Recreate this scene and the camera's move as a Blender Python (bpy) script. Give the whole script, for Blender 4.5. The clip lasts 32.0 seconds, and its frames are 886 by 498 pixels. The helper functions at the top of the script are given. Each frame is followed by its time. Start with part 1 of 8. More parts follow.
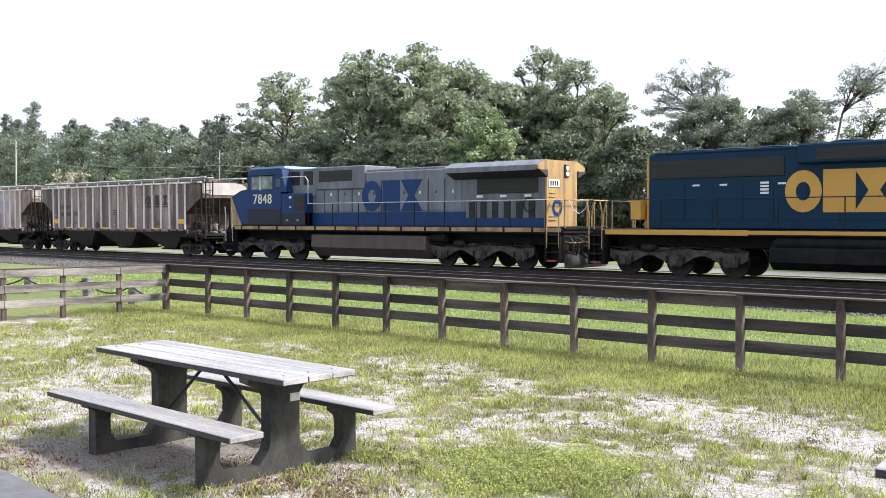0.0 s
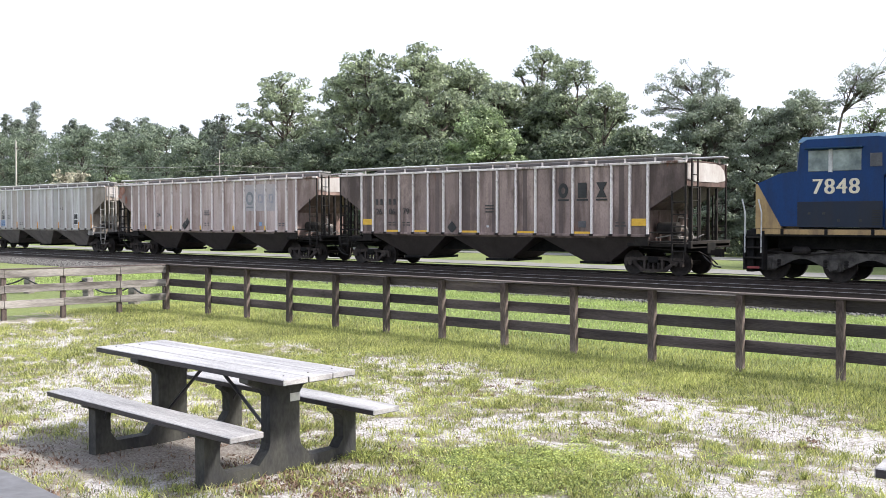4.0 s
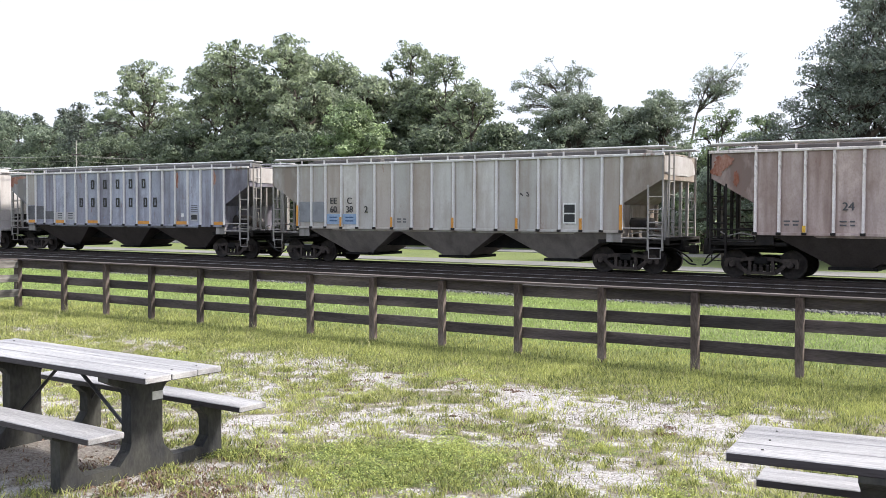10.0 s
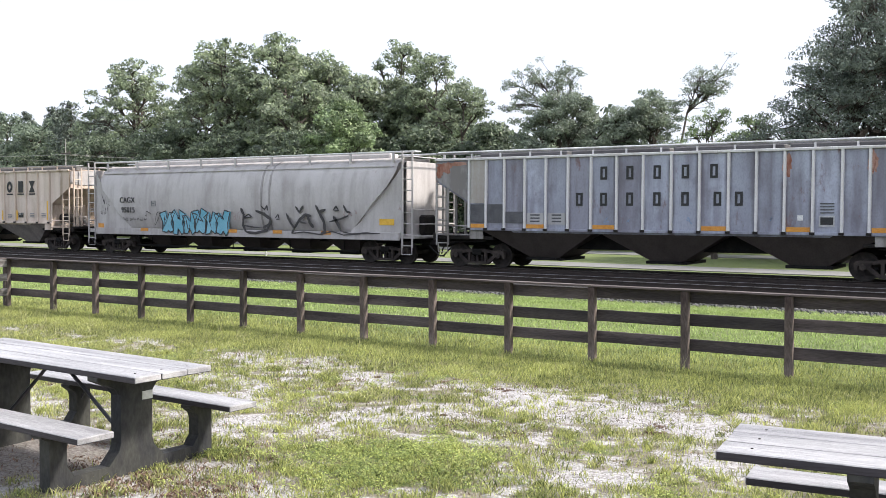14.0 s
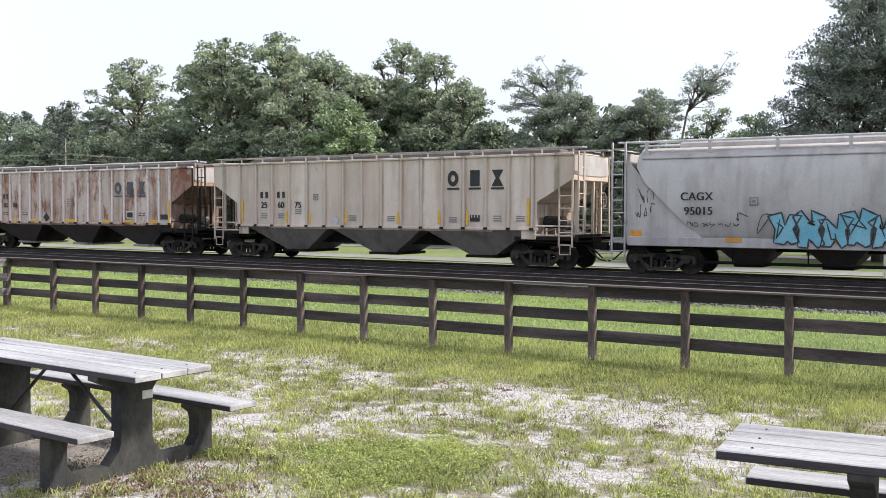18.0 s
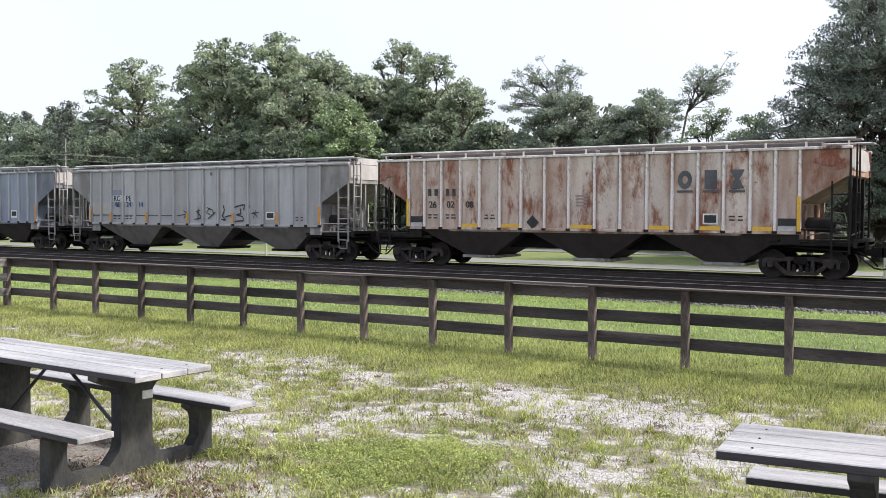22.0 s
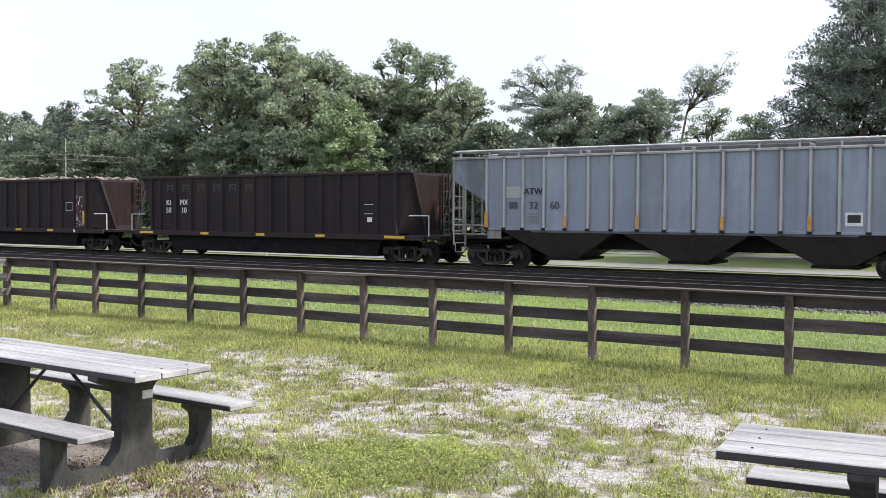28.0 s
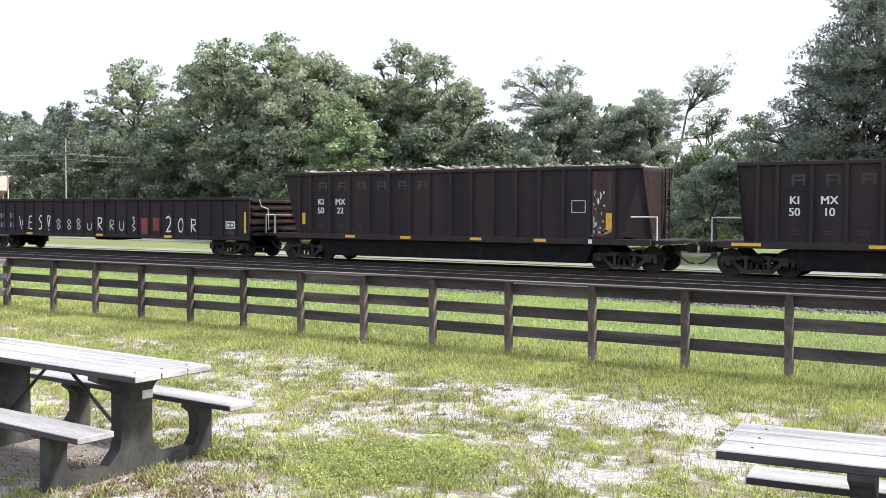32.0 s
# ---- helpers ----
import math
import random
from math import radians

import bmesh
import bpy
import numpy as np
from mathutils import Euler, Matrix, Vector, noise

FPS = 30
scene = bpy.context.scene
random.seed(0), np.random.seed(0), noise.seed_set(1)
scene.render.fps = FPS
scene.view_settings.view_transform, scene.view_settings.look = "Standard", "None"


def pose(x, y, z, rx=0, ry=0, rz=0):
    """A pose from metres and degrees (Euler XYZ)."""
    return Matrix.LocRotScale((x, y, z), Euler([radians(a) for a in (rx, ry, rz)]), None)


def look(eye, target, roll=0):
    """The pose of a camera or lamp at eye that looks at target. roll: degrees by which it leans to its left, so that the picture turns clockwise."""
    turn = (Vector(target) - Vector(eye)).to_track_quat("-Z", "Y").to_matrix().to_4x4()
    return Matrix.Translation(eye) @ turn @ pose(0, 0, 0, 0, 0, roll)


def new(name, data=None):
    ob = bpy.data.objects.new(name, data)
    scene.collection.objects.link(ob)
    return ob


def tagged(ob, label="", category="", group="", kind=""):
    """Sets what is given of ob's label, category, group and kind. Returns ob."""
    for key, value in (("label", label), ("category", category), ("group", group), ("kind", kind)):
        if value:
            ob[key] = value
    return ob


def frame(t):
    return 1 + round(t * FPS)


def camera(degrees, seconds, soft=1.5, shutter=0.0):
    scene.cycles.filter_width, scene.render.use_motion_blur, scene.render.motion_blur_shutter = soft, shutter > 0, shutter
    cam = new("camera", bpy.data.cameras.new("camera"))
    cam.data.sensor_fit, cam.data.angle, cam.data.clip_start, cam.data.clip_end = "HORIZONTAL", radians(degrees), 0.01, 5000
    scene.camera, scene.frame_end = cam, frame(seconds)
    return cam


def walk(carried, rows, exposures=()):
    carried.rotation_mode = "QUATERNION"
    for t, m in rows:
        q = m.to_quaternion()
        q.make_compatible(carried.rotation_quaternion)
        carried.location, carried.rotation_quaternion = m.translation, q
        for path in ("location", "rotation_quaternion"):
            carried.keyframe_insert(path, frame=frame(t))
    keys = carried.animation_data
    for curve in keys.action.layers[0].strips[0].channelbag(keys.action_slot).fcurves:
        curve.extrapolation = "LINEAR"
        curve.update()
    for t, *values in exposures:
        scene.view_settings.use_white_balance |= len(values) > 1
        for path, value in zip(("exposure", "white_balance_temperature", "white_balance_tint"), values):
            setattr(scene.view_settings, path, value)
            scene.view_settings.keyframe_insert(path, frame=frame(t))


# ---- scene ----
# ---- camera ----
cam = camera(48.52, 32.0, soft=0.5)
EYE = (0.0, 0.0, 1.873)


def aim(tilt, lean, turn):
    return pose(*EYE, tilt, lean, turn)


walk(cam, [
    (0.0, aim(88.241, 0.075, 41.122)), (8.2, aim(88.241, 0.075, 41.122)), (8.5, aim(88.216, 0.080, 40.397)),
    (8.8, aim(88.62, 0.30, 38.32)), (9.0, aim(89.601, 0.535, 37.529)), (9.2, aim(88.80, 0.30, 37.45)),
    (9.5, aim(88.348, 0.066, 36.991)), (10.0, aim(87.911, -0.179, 33.487)), (10.5, aim(87.533, -0.250, 32.948)),
    (11.0, aim(87.817, -0.223, 32.944)), (11.5, aim(87.842, -0.222, 32.948)), (12.0, aim(87.862, -0.222, 32.948)),
    (14.5, aim(87.867, -0.222, 32.944)), (17.0, aim(87.863, -0.222, 32.946)), (17.3, aim(87.85, -0.222, 32.946)),
    (17.5, aim(87.611, -0.230, 32.950)), (17.8, aim(87.84, -0.200, 32.947)), (18.5, aim(87.82, -0.205, 32.947)),
    (20.0, aim(87.838, -0.195, 32.948)), (22.0, aim(87.838, -0.200, 32.947)), (25.0, aim(87.826, -0.203, 32.946)),
    (27.2, aim(87.80, -0.205, 32.946)), (27.5, aim(87.714, -0.222, 32.947)), (27.9, aim(87.832, -0.195, 32.945)),
    (29.0, aim(87.827, -0.203, 32.946)), (31.0, aim(87.86, -0.215, 32.950)), (32.0, aim(87.83, -0.203, 32.946)),
], [(0.0, 0.90), (6.0, 0.94), (7.0, 0.92), (8.0, 0.87), (9.0, 0.83), (10.0, 0.80), (13.0, 0.81), (17.0, 0.71), (22.0, 0.67), (28.0, 0.70), (29.0, 0.93), (30.0, 1.04), (32.0, 1.04)])

# ---- world, sun, exposure ----
SUN_TURN, SUN_HEIGHT = 60.0, 44.0      # degrees: clockwise from +y, above the horizon
world = bpy.data.worlds.new("sky")
scene.world = world
world.use_nodes = True
wn, wl = world.node_tree.nodes, world.node_tree.links
wn.clear()
sky = wn.new("ShaderNodeTexSky")
sky.sky_type, sky.sun_disc = "NISHITA", False
sky.sun_elevation, sky.sun_rotation = radians(SUN_HEIGHT), radians(SUN_TURN)
sky.air_density, sky.dust_density, sky.ozone_density = 1.0, 6.0, 1.0
cloud_place = wn.new("ShaderNodeTexCoord")
cloud = wn.new("ShaderNodeTexNoise")
cloud.inputs["Scale"].default_value, cloud.inputs["Detail"].default_value = 1.6, 5
veil = wn.new("ShaderNodeMapRange")
veil.inputs["To Min"].default_value, veil.inputs["To Max"].default_value = 0.45, 0.70
white = wn.new("ShaderNodeMix")
white.data_type = "RGBA"
white.inputs["B"].default_value = (9.15, 9.75, 11.5, 1)
back = wn.new("ShaderNodeBackground")
back.inputs["Strength"].default_value = 0.1
wl.new(cloud_place.outputs["Generated"], cloud.inputs["Vector"])
wl.new(cloud.outputs["Fac"], veil.inputs["Value"])
wl.new(veil.outputs["Result"], white.inputs["Factor"])
wl.new(sky.outputs["Color"], white.inputs["A"])
wl.new(white.outputs["Result"], back.inputs["Color"])
wl.new(back.outputs["Background"], wn.new("ShaderNodeOutputWorld").inputs["Surface"])

sun = new("sun", bpy.data.lights.new("sun", "SUN"))
sun.data.energy, sun.data.angle, sun.data.color = 4.0, radians(7), (1.0, 0.95, 0.89)
_a, _e = radians(SUN_TURN), radians(SUN_HEIGHT)
sun.matrix_basis = look((0, 0, 60), Vector((0, 0, 60)) - Vector((math.sin(_a) * math.cos(_e), math.cos(_a) * math.cos(_e), math.sin(_e))))


# ---- mesh helpers ----
class Shape:
    """Collects plain solids in one mesh."""

    def __init__(self):
        self.v, self.f = [], []

    def add(self, verts, faces):
        n = len(self.v)
        self.v += [tuple(p) for p in verts]
        self.f += [[n + i for i in f] for f in faces]
        return self

    def box(self, x0, x1, y0, y1, z0, z1, m=None):
        p = [Vector((x, y, z)) for x in (x0, x1) for y in (y0, y1) for z in (z0, z1)]
        if m is not None:
            p = [m @ q for q in p]
        return self.add(p, [(0, 1, 3, 2), (4, 6, 7, 5), (0, 4, 5, 1), (2, 3, 7, 6), (0, 2, 6, 4), (1, 5, 7, 3)])

    def soft(self, x0, x1, y0, y1, z0, z1, b=0.01, m=None):
        """A box with chamfered edges."""
        c = ((x0 + x1) / 2, (y0 + y1) / 2, (z0 + z1) / 2)
        h = ((x1 - x0) / 2, (y1 - y0) / 2, (z1 - z0) / 2)
        b = min(b, 0.49 * min(h) * 2)
        p, key = [], {}
        for sx in (-1, 1):
            for sy in (-1, 1):
                for sz in (-1, 1):
                    for a in range(3):
                        s = (sx, sy, sz)
                        q = [c[k] + s[k] * (h[k] - (0 if k == a else b)) for k in range(3)]
                        key[sx, sy, sz, a] = len(p)
                        p.append(m @ Vector(q) if m is not None else Vector(q))
        f = []
        for a in range(3):
            u, w = (a + 1) % 3, (a + 2) % 3
            for s in (-1, 1):
                ring = []
                for su, sw in ((-1, -1), (1, -1), (1, 1), (-1, 1)):
                    t = [0, 0, 0]
                    t[a], t[u], t[w] = s, su, sw
                    ring.append(key[(*t, a)])
                f.append(ring if s > 0 else ring[::-1])
            for su in (-1, 1):
                for sw in (-1, 1):
                    lo, hi = [0, 0, 0], [0, 0, 0]
                    lo[a], hi[a] = -1, 1
                    lo[u] = hi[u] = su
                    lo[w] = hi[w] = sw
                    r = [key[(*lo, u)], key[(*hi, u)], key[(*hi, w)], key[(*lo, w)]]
                    f.append(r if su * sw < 0 else r[::-1])
        for sx in (-1, 1):
            for sy in (-1, 1):
                for sz in (-1, 1):
                    r = [key[sx, sy, sz, a] for a in range(3)]
                    f.append(r if sx * sy * sz > 0 else r[::-1])
        return self.add(p, f)

    def prism(self, points, axis, lo, hi):
        """A polygon swept along an axis: points are (x, z) for 'y', (y, z) for 'x', (x, y) for 'z'."""
        area = sum(a[0] * b[1] - b[0] * a[1] for a, b in zip(points, points[1:] + points[:1]))
        if area < 0:
            points = points[::-1]
        put = {"y": lambda a, b, t: (a, t, b), "x": lambda a, b, t: (t, a, b), "z": lambda a, b, t: (a, b, t)}[axis]
        n = len(points)
        p = [put(a, b, lo) for a, b in points] + [put(a, b, hi) for a, b in points]
        sides = [(i, (i + 1) % n, n + (i + 1) % n, n + i) for i in range(n)]
        caps = [tuple(range(n))[::-1], tuple(range(n, 2 * n))]
        faces = sides + caps
        if axis == "y":
            faces = [f[::-1] for f in faces]
        return self.add(p, faces)

    def loft(self, lower, upper):
        """Joins two rings of equal count."""
        n = len(lower)
        return self.add(list(lower) + list(upper), [(i, (i + 1) % n, n + (i + 1) % n, n + i) for i in range(n)] + [tuple(range(n))[::-1], tuple(range(n, 2 * n))])

    def tube(self, a, b, r, r2=None, n=8):
        a, b = Vector(a), Vector(b)
        d = b - a
        if d.length < 1e-6:
            return self
        u = d.orthogonal().normalized()
        w = d.normalized().cross(u)
        r2 = r if r2 is None else r2
        ring = [u * math.cos(6.28319 * i / n) + w * math.sin(6.28319 * i / n) for i in range(n)]
        return self.loft([a + q * r for q in ring], [b + q * r2 for q in ring])

    def line(self, pts, r, n=6):
        """One bent rod through all the points."""
        pts = [Vector(q) for q in pts]
        ways = [(d - c).normalized() for c, d in zip(pts, pts[1:])]
        up = ways[0].orthogonal().normalized()
        rings = []
        for k, q in enumerate(pts):
            way = (ways[max(0, k - 1)] + ways[min(k, len(ways) - 1)]).normalized()
            up = (up - way * up.dot(way)).normalized()
            side = way.cross(up)
            rings += [q + (up * math.cos(6.28319 * i / n) + side * math.sin(6.28319 * i / n)) * r for i in range(n)]
        faces = [(k * n + i, k * n + (i + 1) % n, (k + 1) * n + (i + 1) % n, (k + 1) * n + i) for k in range(len(pts) - 1) for i in range(n)]
        return self.add(rings, faces + [tuple(range(n))[::-1], tuple(range((len(pts) - 1) * n, len(pts) * n))])

    def turned(self, profile, axis="y", n=20, at=(0, 0, 0)):
        """A profile of (radius, place along the axis) turned about the axis."""
        p, f = [], []
        for r, t in profile:
            for i in range(n):
                c, s = r * math.cos(6.28319 * i / n), r * math.sin(6.28319 * i / n)
                q = {"y": (c, t, -s), "x": (t, c, s), "z": (c, s, t)}[axis]
                p.append((q[0] + at[0], q[1] + at[1], q[2] + at[2]))
        for k in range(len(profile) - 1):
            for i in range(n):
                j = (i + 1) % n
                f.append((k * n + i, k * n + j, (k + 1) * n + j, (k + 1) * n + i))
        f += [tuple(range(n))[::-1], tuple(range((len(profile) - 1) * n, len(profile) * n))]
        return self.add(p, f)

    def mesh(self, name, material, smooth=0):
        me = bpy.data.meshes.new(name)
        me.from_pydata(self.v, [], self.f)
        me.materials.append(material)
        if smooth:
            me.polygons.foreach_set("use_smooth", [True] * len(me.polygons))
            me.set_sharp_from_angle(angle=radians(smooth))
        me.update()
        return me


def part(name, shape, material, parent=None, label="", smooth=0, m=None):
    """One mesh object, a part of its parent where one is given."""
    me = shape if isinstance(shape, bpy.types.Mesh) else shape.mesh(name, material, smooth)
    ob = new(name, me)
    if parent is not None:
        ob.parent = parent
    if m is not None:
        ob.matrix_basis = m
    if label:
        ob["label"] = label
    return ob


def writing(text, size, material, parent, m, width=1.0, name="lettering"):
    """Letters cut from sheet, standing in the plane of m."""
    cu = bpy.data.curves.new(name, "FONT")
    cu.body, cu.size, cu.extrude, cu.align_x, cu.space_character = text, size, 0.003, "CENTER", width
    tmp = bpy.data.objects.new(name, cu)
    me = bpy.data.meshes.new_from_object(tmp)
    bpy.data.objects.remove(tmp)
    n = len(me.vertices)
    co, faces = [tuple(v.co) for v in me.vertices], [tuple(f.vertices) for f in me.polygons]
    bold = Shape()
    for k, shift in enumerate((-0.026, 0.026)):
        bold.add([(a + shift * size, b, c + 0.002 * k) for a, b, c in co], faces)
    bpy.data.meshes.remove(me)
    return part(name, bold, material, parent, m=m)


def cloud_mesh(name, verts, quads, material):
    """A large mesh of equal faces out of arrays."""
    me = bpy.data.meshes.new(name)
    n, k = len(verts), quads.shape[1]
    me.vertices.add(n)
    me.vertices.foreach_set("co", verts.astype(np.float32).ravel())
    me.loops.add(len(quads) * k)
    me.loops.foreach_set("vertex_index", quads.astype(np.int32).ravel())
    me.polygons.add(len(quads))
    me.polygons.foreach_set("loop_start", np.arange(0, len(quads) * k, k, dtype=np.int32))
    me.materials.append(material)
    me.update(calc_edges=True)
    return me


_lattice = np.random.RandomState(7).rand(256, 256)


def field(x, y, scale, octaves=4):
    """Smooth random values from 0 to 1 over the plan."""
    x, y = np.asarray(x, float), np.asarray(y, float)
    total, weight, amp = np.zeros(np.broadcast(x, y).shape), 0.0, 1.0
    for o in range(octaves):
        u, v = x / scale * 2 ** o + 17.3 * o, y / scale * 2 ** o + 5.1 * o
        i, j = np.floor(u).astype(int), np.floor(v).astype(int)
        a, b = u - i, v - j
        a, b = a * a * (3 - 2 * a), b * b * (3 - 2 * b)
        q = _lattice
        total += amp * ((q[i % 256, j % 256] * (1 - a) + q[(i + 1) % 256, j % 256] * a) * (1 - b)
                        + (q[i % 256, (j + 1) % 256] * (1 - a) + q[(i + 1) % 256, (j + 1) % 256] * a) * b)
        weight, amp = weight + amp, amp * 0.5
    return total / weight


# ---- materials ----
# places of the eighteen ribs along a hopper's side: narrow panels at the ends, wide ones in the middle
RIB_GAPS = [0.71, 0.75, 0.82, 0.82, 0.84, 0.85, 0.92, 0.92, 0.95, 0.92, 0.92, 0.85, 0.84, 0.82, 0.82, 0.75, 0.71]
RIBS = [sum(RIB_GAPS[:k]) - sum(RIB_GAPS) / 2 for k in range(18)]


def nodes_of(name):
    m = bpy.data.materials.new(name)
    m.use_nodes = True
    return m, m.node_tree.nodes, m.node_tree.links, m.node_tree.nodes["Principled BSDF"]


def noise_node(n, l, scale, detail=4, stretch=(1, 1, 1), rough=0.55, source="Object"):
    place, turn, tex = n.new("ShaderNodeTexCoord"), n.new("ShaderNodeMapping"), n.new("ShaderNodeTexNoise")
    turn.inputs["Scale"].default_value = stretch
    tex.inputs["Scale"].default_value, tex.inputs["Detail"].default_value, tex.inputs["Roughness"].default_value = scale, detail, rough
    l.new(place.outputs[source], turn.inputs["Vector"])
    l.new(turn.outputs["Vector"], tex.inputs["Vector"])
    return tex.outputs["Fac"]


def ramp(n, l, value, lo, hi, a=0.0, b=1.0):
    r = n.new("ShaderNodeMapRange")
    for k, x in (("From Min", lo), ("From Max", hi), ("To Min", a), ("To Max", b)):
        r.inputs[k].default_value = x
    l.new(value, r.inputs["Value"])
    return r.outputs["Result"]


def blend(n, l, factor, a, b, mode="MIX"):
    x = n.new("ShaderNodeMix")
    x.data_type, x.blend_type = "RGBA", mode
    for k, v in (("Factor", factor), ("A", a), ("B", b)):
        if isinstance(v, (int, float)):
            x.inputs[k].default_value = v
        elif isinstance(v, tuple):
            x.inputs[k].default_value = (*v, 1)
        else:
            l.new(v, x.inputs[k])
    return x.outputs["Result"]


def relief(n, l, bsdf, value, strength, distance=0.01):
    b = n.new("ShaderNodeBump")
    b.inputs["Strength"].default_value, b.inputs["Distance"].default_value = strength, distance
    l.new(value, b.inputs["Height"])
    l.new(b.outputs["Normal"], bsdf.inputs["Normal"])


def surface(name, a, b, scale=4.0, fine=40.0, rough=0.7, metal=0.0, bump=0.2, stretch=(1, 1, 1), spread=0.12, by_object=0.0, distance=0.01, gloss=0.5):
    """Two colours in soft patches, with fine grain in colour and relief."""
    m, n, l, s = nodes_of(name)
    big = noise_node(n, l, scale, 4, stretch)
    small = noise_node(n, l, fine, 3, stretch)
    col = blend(n, l, ramp(n, l, big, 0.35, 0.65), a, b)
    col = blend(n, l, ramp(n, l, small, 0.3, 0.7, 0, 1), col, blend(n, l, 1.0, col, (1 - 2 * spread,) * 3, "MULTIPLY"))
    if by_object:
        info = n.new("ShaderNodeObjectInfo")
        v = ramp(n, l, info.outputs["Random"], 0, 1, 1 - by_object, 1 + by_object)
        hsv = n.new("ShaderNodeHueSaturation")
        l.new(v, hsv.inputs["Value"])
        l.new(col, hsv.inputs["Color"])
        col = hsv.outputs["Color"]
    l.new(col, s.inputs["Base Color"])
    l.new(ramp(n, l, small, 0.3, 0.7, rough - 0.08, min(1, rough + 0.1)), s.inputs["Roughness"])
    s.inputs["Metallic"].default_value = metal
    s.inputs["Specular IOR Level"].default_value = gloss
    if bump:
        relief(n, l, s, small, bump, distance)
    return m


def car_paint(name, base, dirt_and_shade, rust=0.0, streak=0.5, rough=0.55, rust_colour=(0.16, 0.055, 0.025), fade=(1.0, 1.0, 1.0), bay=0.0, start=7.0, tone=0.16, gloss=0.4):
    """Old paint on steel: faded patches, sheets of differing age between the ribs, painted rib shadows, streaks down
    the sides, rust blooms.
    """
    m, n, l, s = nodes_of(name)
    fadev = noise_node(n, l, 0.55, 5)
    col = blend(n, l, ramp(n, l, fadev, 0.35, 0.7), base, tuple(x * y for x, y in zip(base, fade)))
    if bay:
        place, split = n.new("ShaderNodeTexCoord"), n.new("ShaderNodeSeparateXYZ")
        count, whole, chance = n.new("ShaderNodeMath"), n.new("ShaderNodeMath"), n.new("ShaderNodeTexWhiteNoise")
        count.operation, whole.operation, chance.noise_dimensions = "MULTIPLY_ADD", "FLOOR", "1D"
        l.new(place.outputs["Object"], split.inputs["Vector"])
        if bay == "ribs":
            share = ramp(n, l, split.outputs["X"], RIBS[0], RIBS[-1])
            curve = n.new("ShaderNodeFloatCurve")
            line = curve.mapping.curves[0]
            for k, x in enumerate(RIBS):
                at = ((x - RIBS[0]) / (RIBS[-1] - RIBS[0]), k / (len(RIBS) - 1))
                point = line.points.new(*at) if 0 < k < len(RIBS) - 1 else line.points[0 if k == 0 else len(line.points) - 1]
                point.location = at
            for point in line.points:
                point.handle_type = "VECTOR"
            curve.mapping.update()
            l.new(share, curve.inputs["Value"])
            count.inputs[1].default_value, count.inputs[2].default_value = len(RIBS) - 1.0, 40.0
            l.new(curve.outputs["Value"], count.inputs[0])
        else:
            count.inputs[1].default_value, count.inputs[2].default_value = 1 / bay, start / bay + 40
            l.new(split.outputs["X"], count.inputs[0])
        l.new(count.outputs["Value"], whole.inputs[0])
        l.new(whole.outputs["Value"], chance.inputs["W"])
        age = n.new("ShaderNodeHueSaturation")
        l.new(ramp(n, l, chance.outputs["Value"], 0, 1, 1 - tone, 1 + 0.6 * tone), age.inputs["Value"])
        l.new(col, age.inputs["Color"])
        col = age.outputs["Color"]
        later, other = n.new("ShaderNodeMath"), n.new("ShaderNodeTexWhiteNoise")
        later.inputs[1].default_value, other.noise_dimensions = 71.0, "1D"
        l.new(whole.outputs["Value"], later.inputs[0])
        l.new(later.outputs["Value"], other.inputs["W"])
        col = blend(n, l, ramp(n, l, other.outputs["Value"], 0.4, 1.0, 0, 2.2 * tone), col, tuple(1.35 * x for x in dirt_and_shade))
    if bay:
        # rib shadows painted into the sheet: broken dark lines on both sides of each rib
        near, much = n.new("ShaderNodeMath"), n.new("ShaderNodeMath")
        near.operation, much.operation, near.inputs[1].default_value = "PINGPONG", "MULTIPLY", 0.5
        l.new(count.outputs["Value"], near.inputs[0])
        l.new(ramp(n, l, near.outputs["Value"], 0.07, 0.17, 0.85, 0), much.inputs[0])
        l.new(ramp(n, l, noise_node(n, l, 1.7, 5, (1, 1, 0.45), 0.6), 0.36, 0.58, 0.1, 1), much.inputs[1])
        col = blend(n, l, much.outputs["Value"], col, tuple(0.7 * x for x in dirt_and_shade))
    runs = noise_node(n, l, 2.2, 3, (1.3, 1.3, 0.16), 0.5)
    col = blend(n, l, ramp(n, l, runs, 0.46, 0.70, 0, 0.8 * streak), col, dirt_and_shade)
    stain = noise_node(n, l, 1.1, 6, (1, 1, 0.7), 0.62)
    col = blend(n, l, ramp(n, l, stain, 0.50, 0.66, 0, 0.55 * streak), col, dirt_and_shade)
    grain = noise_node(n, l, 22, 4, (1, 1, 0.6))
    col = blend(n, l, ramp(n, l, grain, 0.45, 0.8, 0, 0.35 * streak + 0.05), col, dirt_and_shade)
    if rust:
        spots = noise_node(n, l, 1.5, 8, (1, 1, 0.42), 0.72)
        col = blend(n, l, ramp(n, l, spots, 0.66 - 0.22 * rust, 0.74 - 0.16 * rust), col, rust_colour)
        fine = noise_node(n, l, 7, 8, (1, 1, 0.5), 0.7)
        col = blend(n, l, ramp(n, l, fine, 0.70 - 0.14 * rust, 0.78 - 0.1 * rust), col, tuple(0.8 * x for x in rust_colour))
    l.new(col, s.inputs["Base Color"])
    l.new(ramp(n, l, grain, 0.3, 0.7, rough - 0.1, rough + 0.15), s.inputs["Roughness"])
    s.inputs["Specular IOR Level"].default_value = gloss
    wave = noise_node(n, l, 1.3, 2)
    relief(n, l, s, wave, 0.25, 0.02)
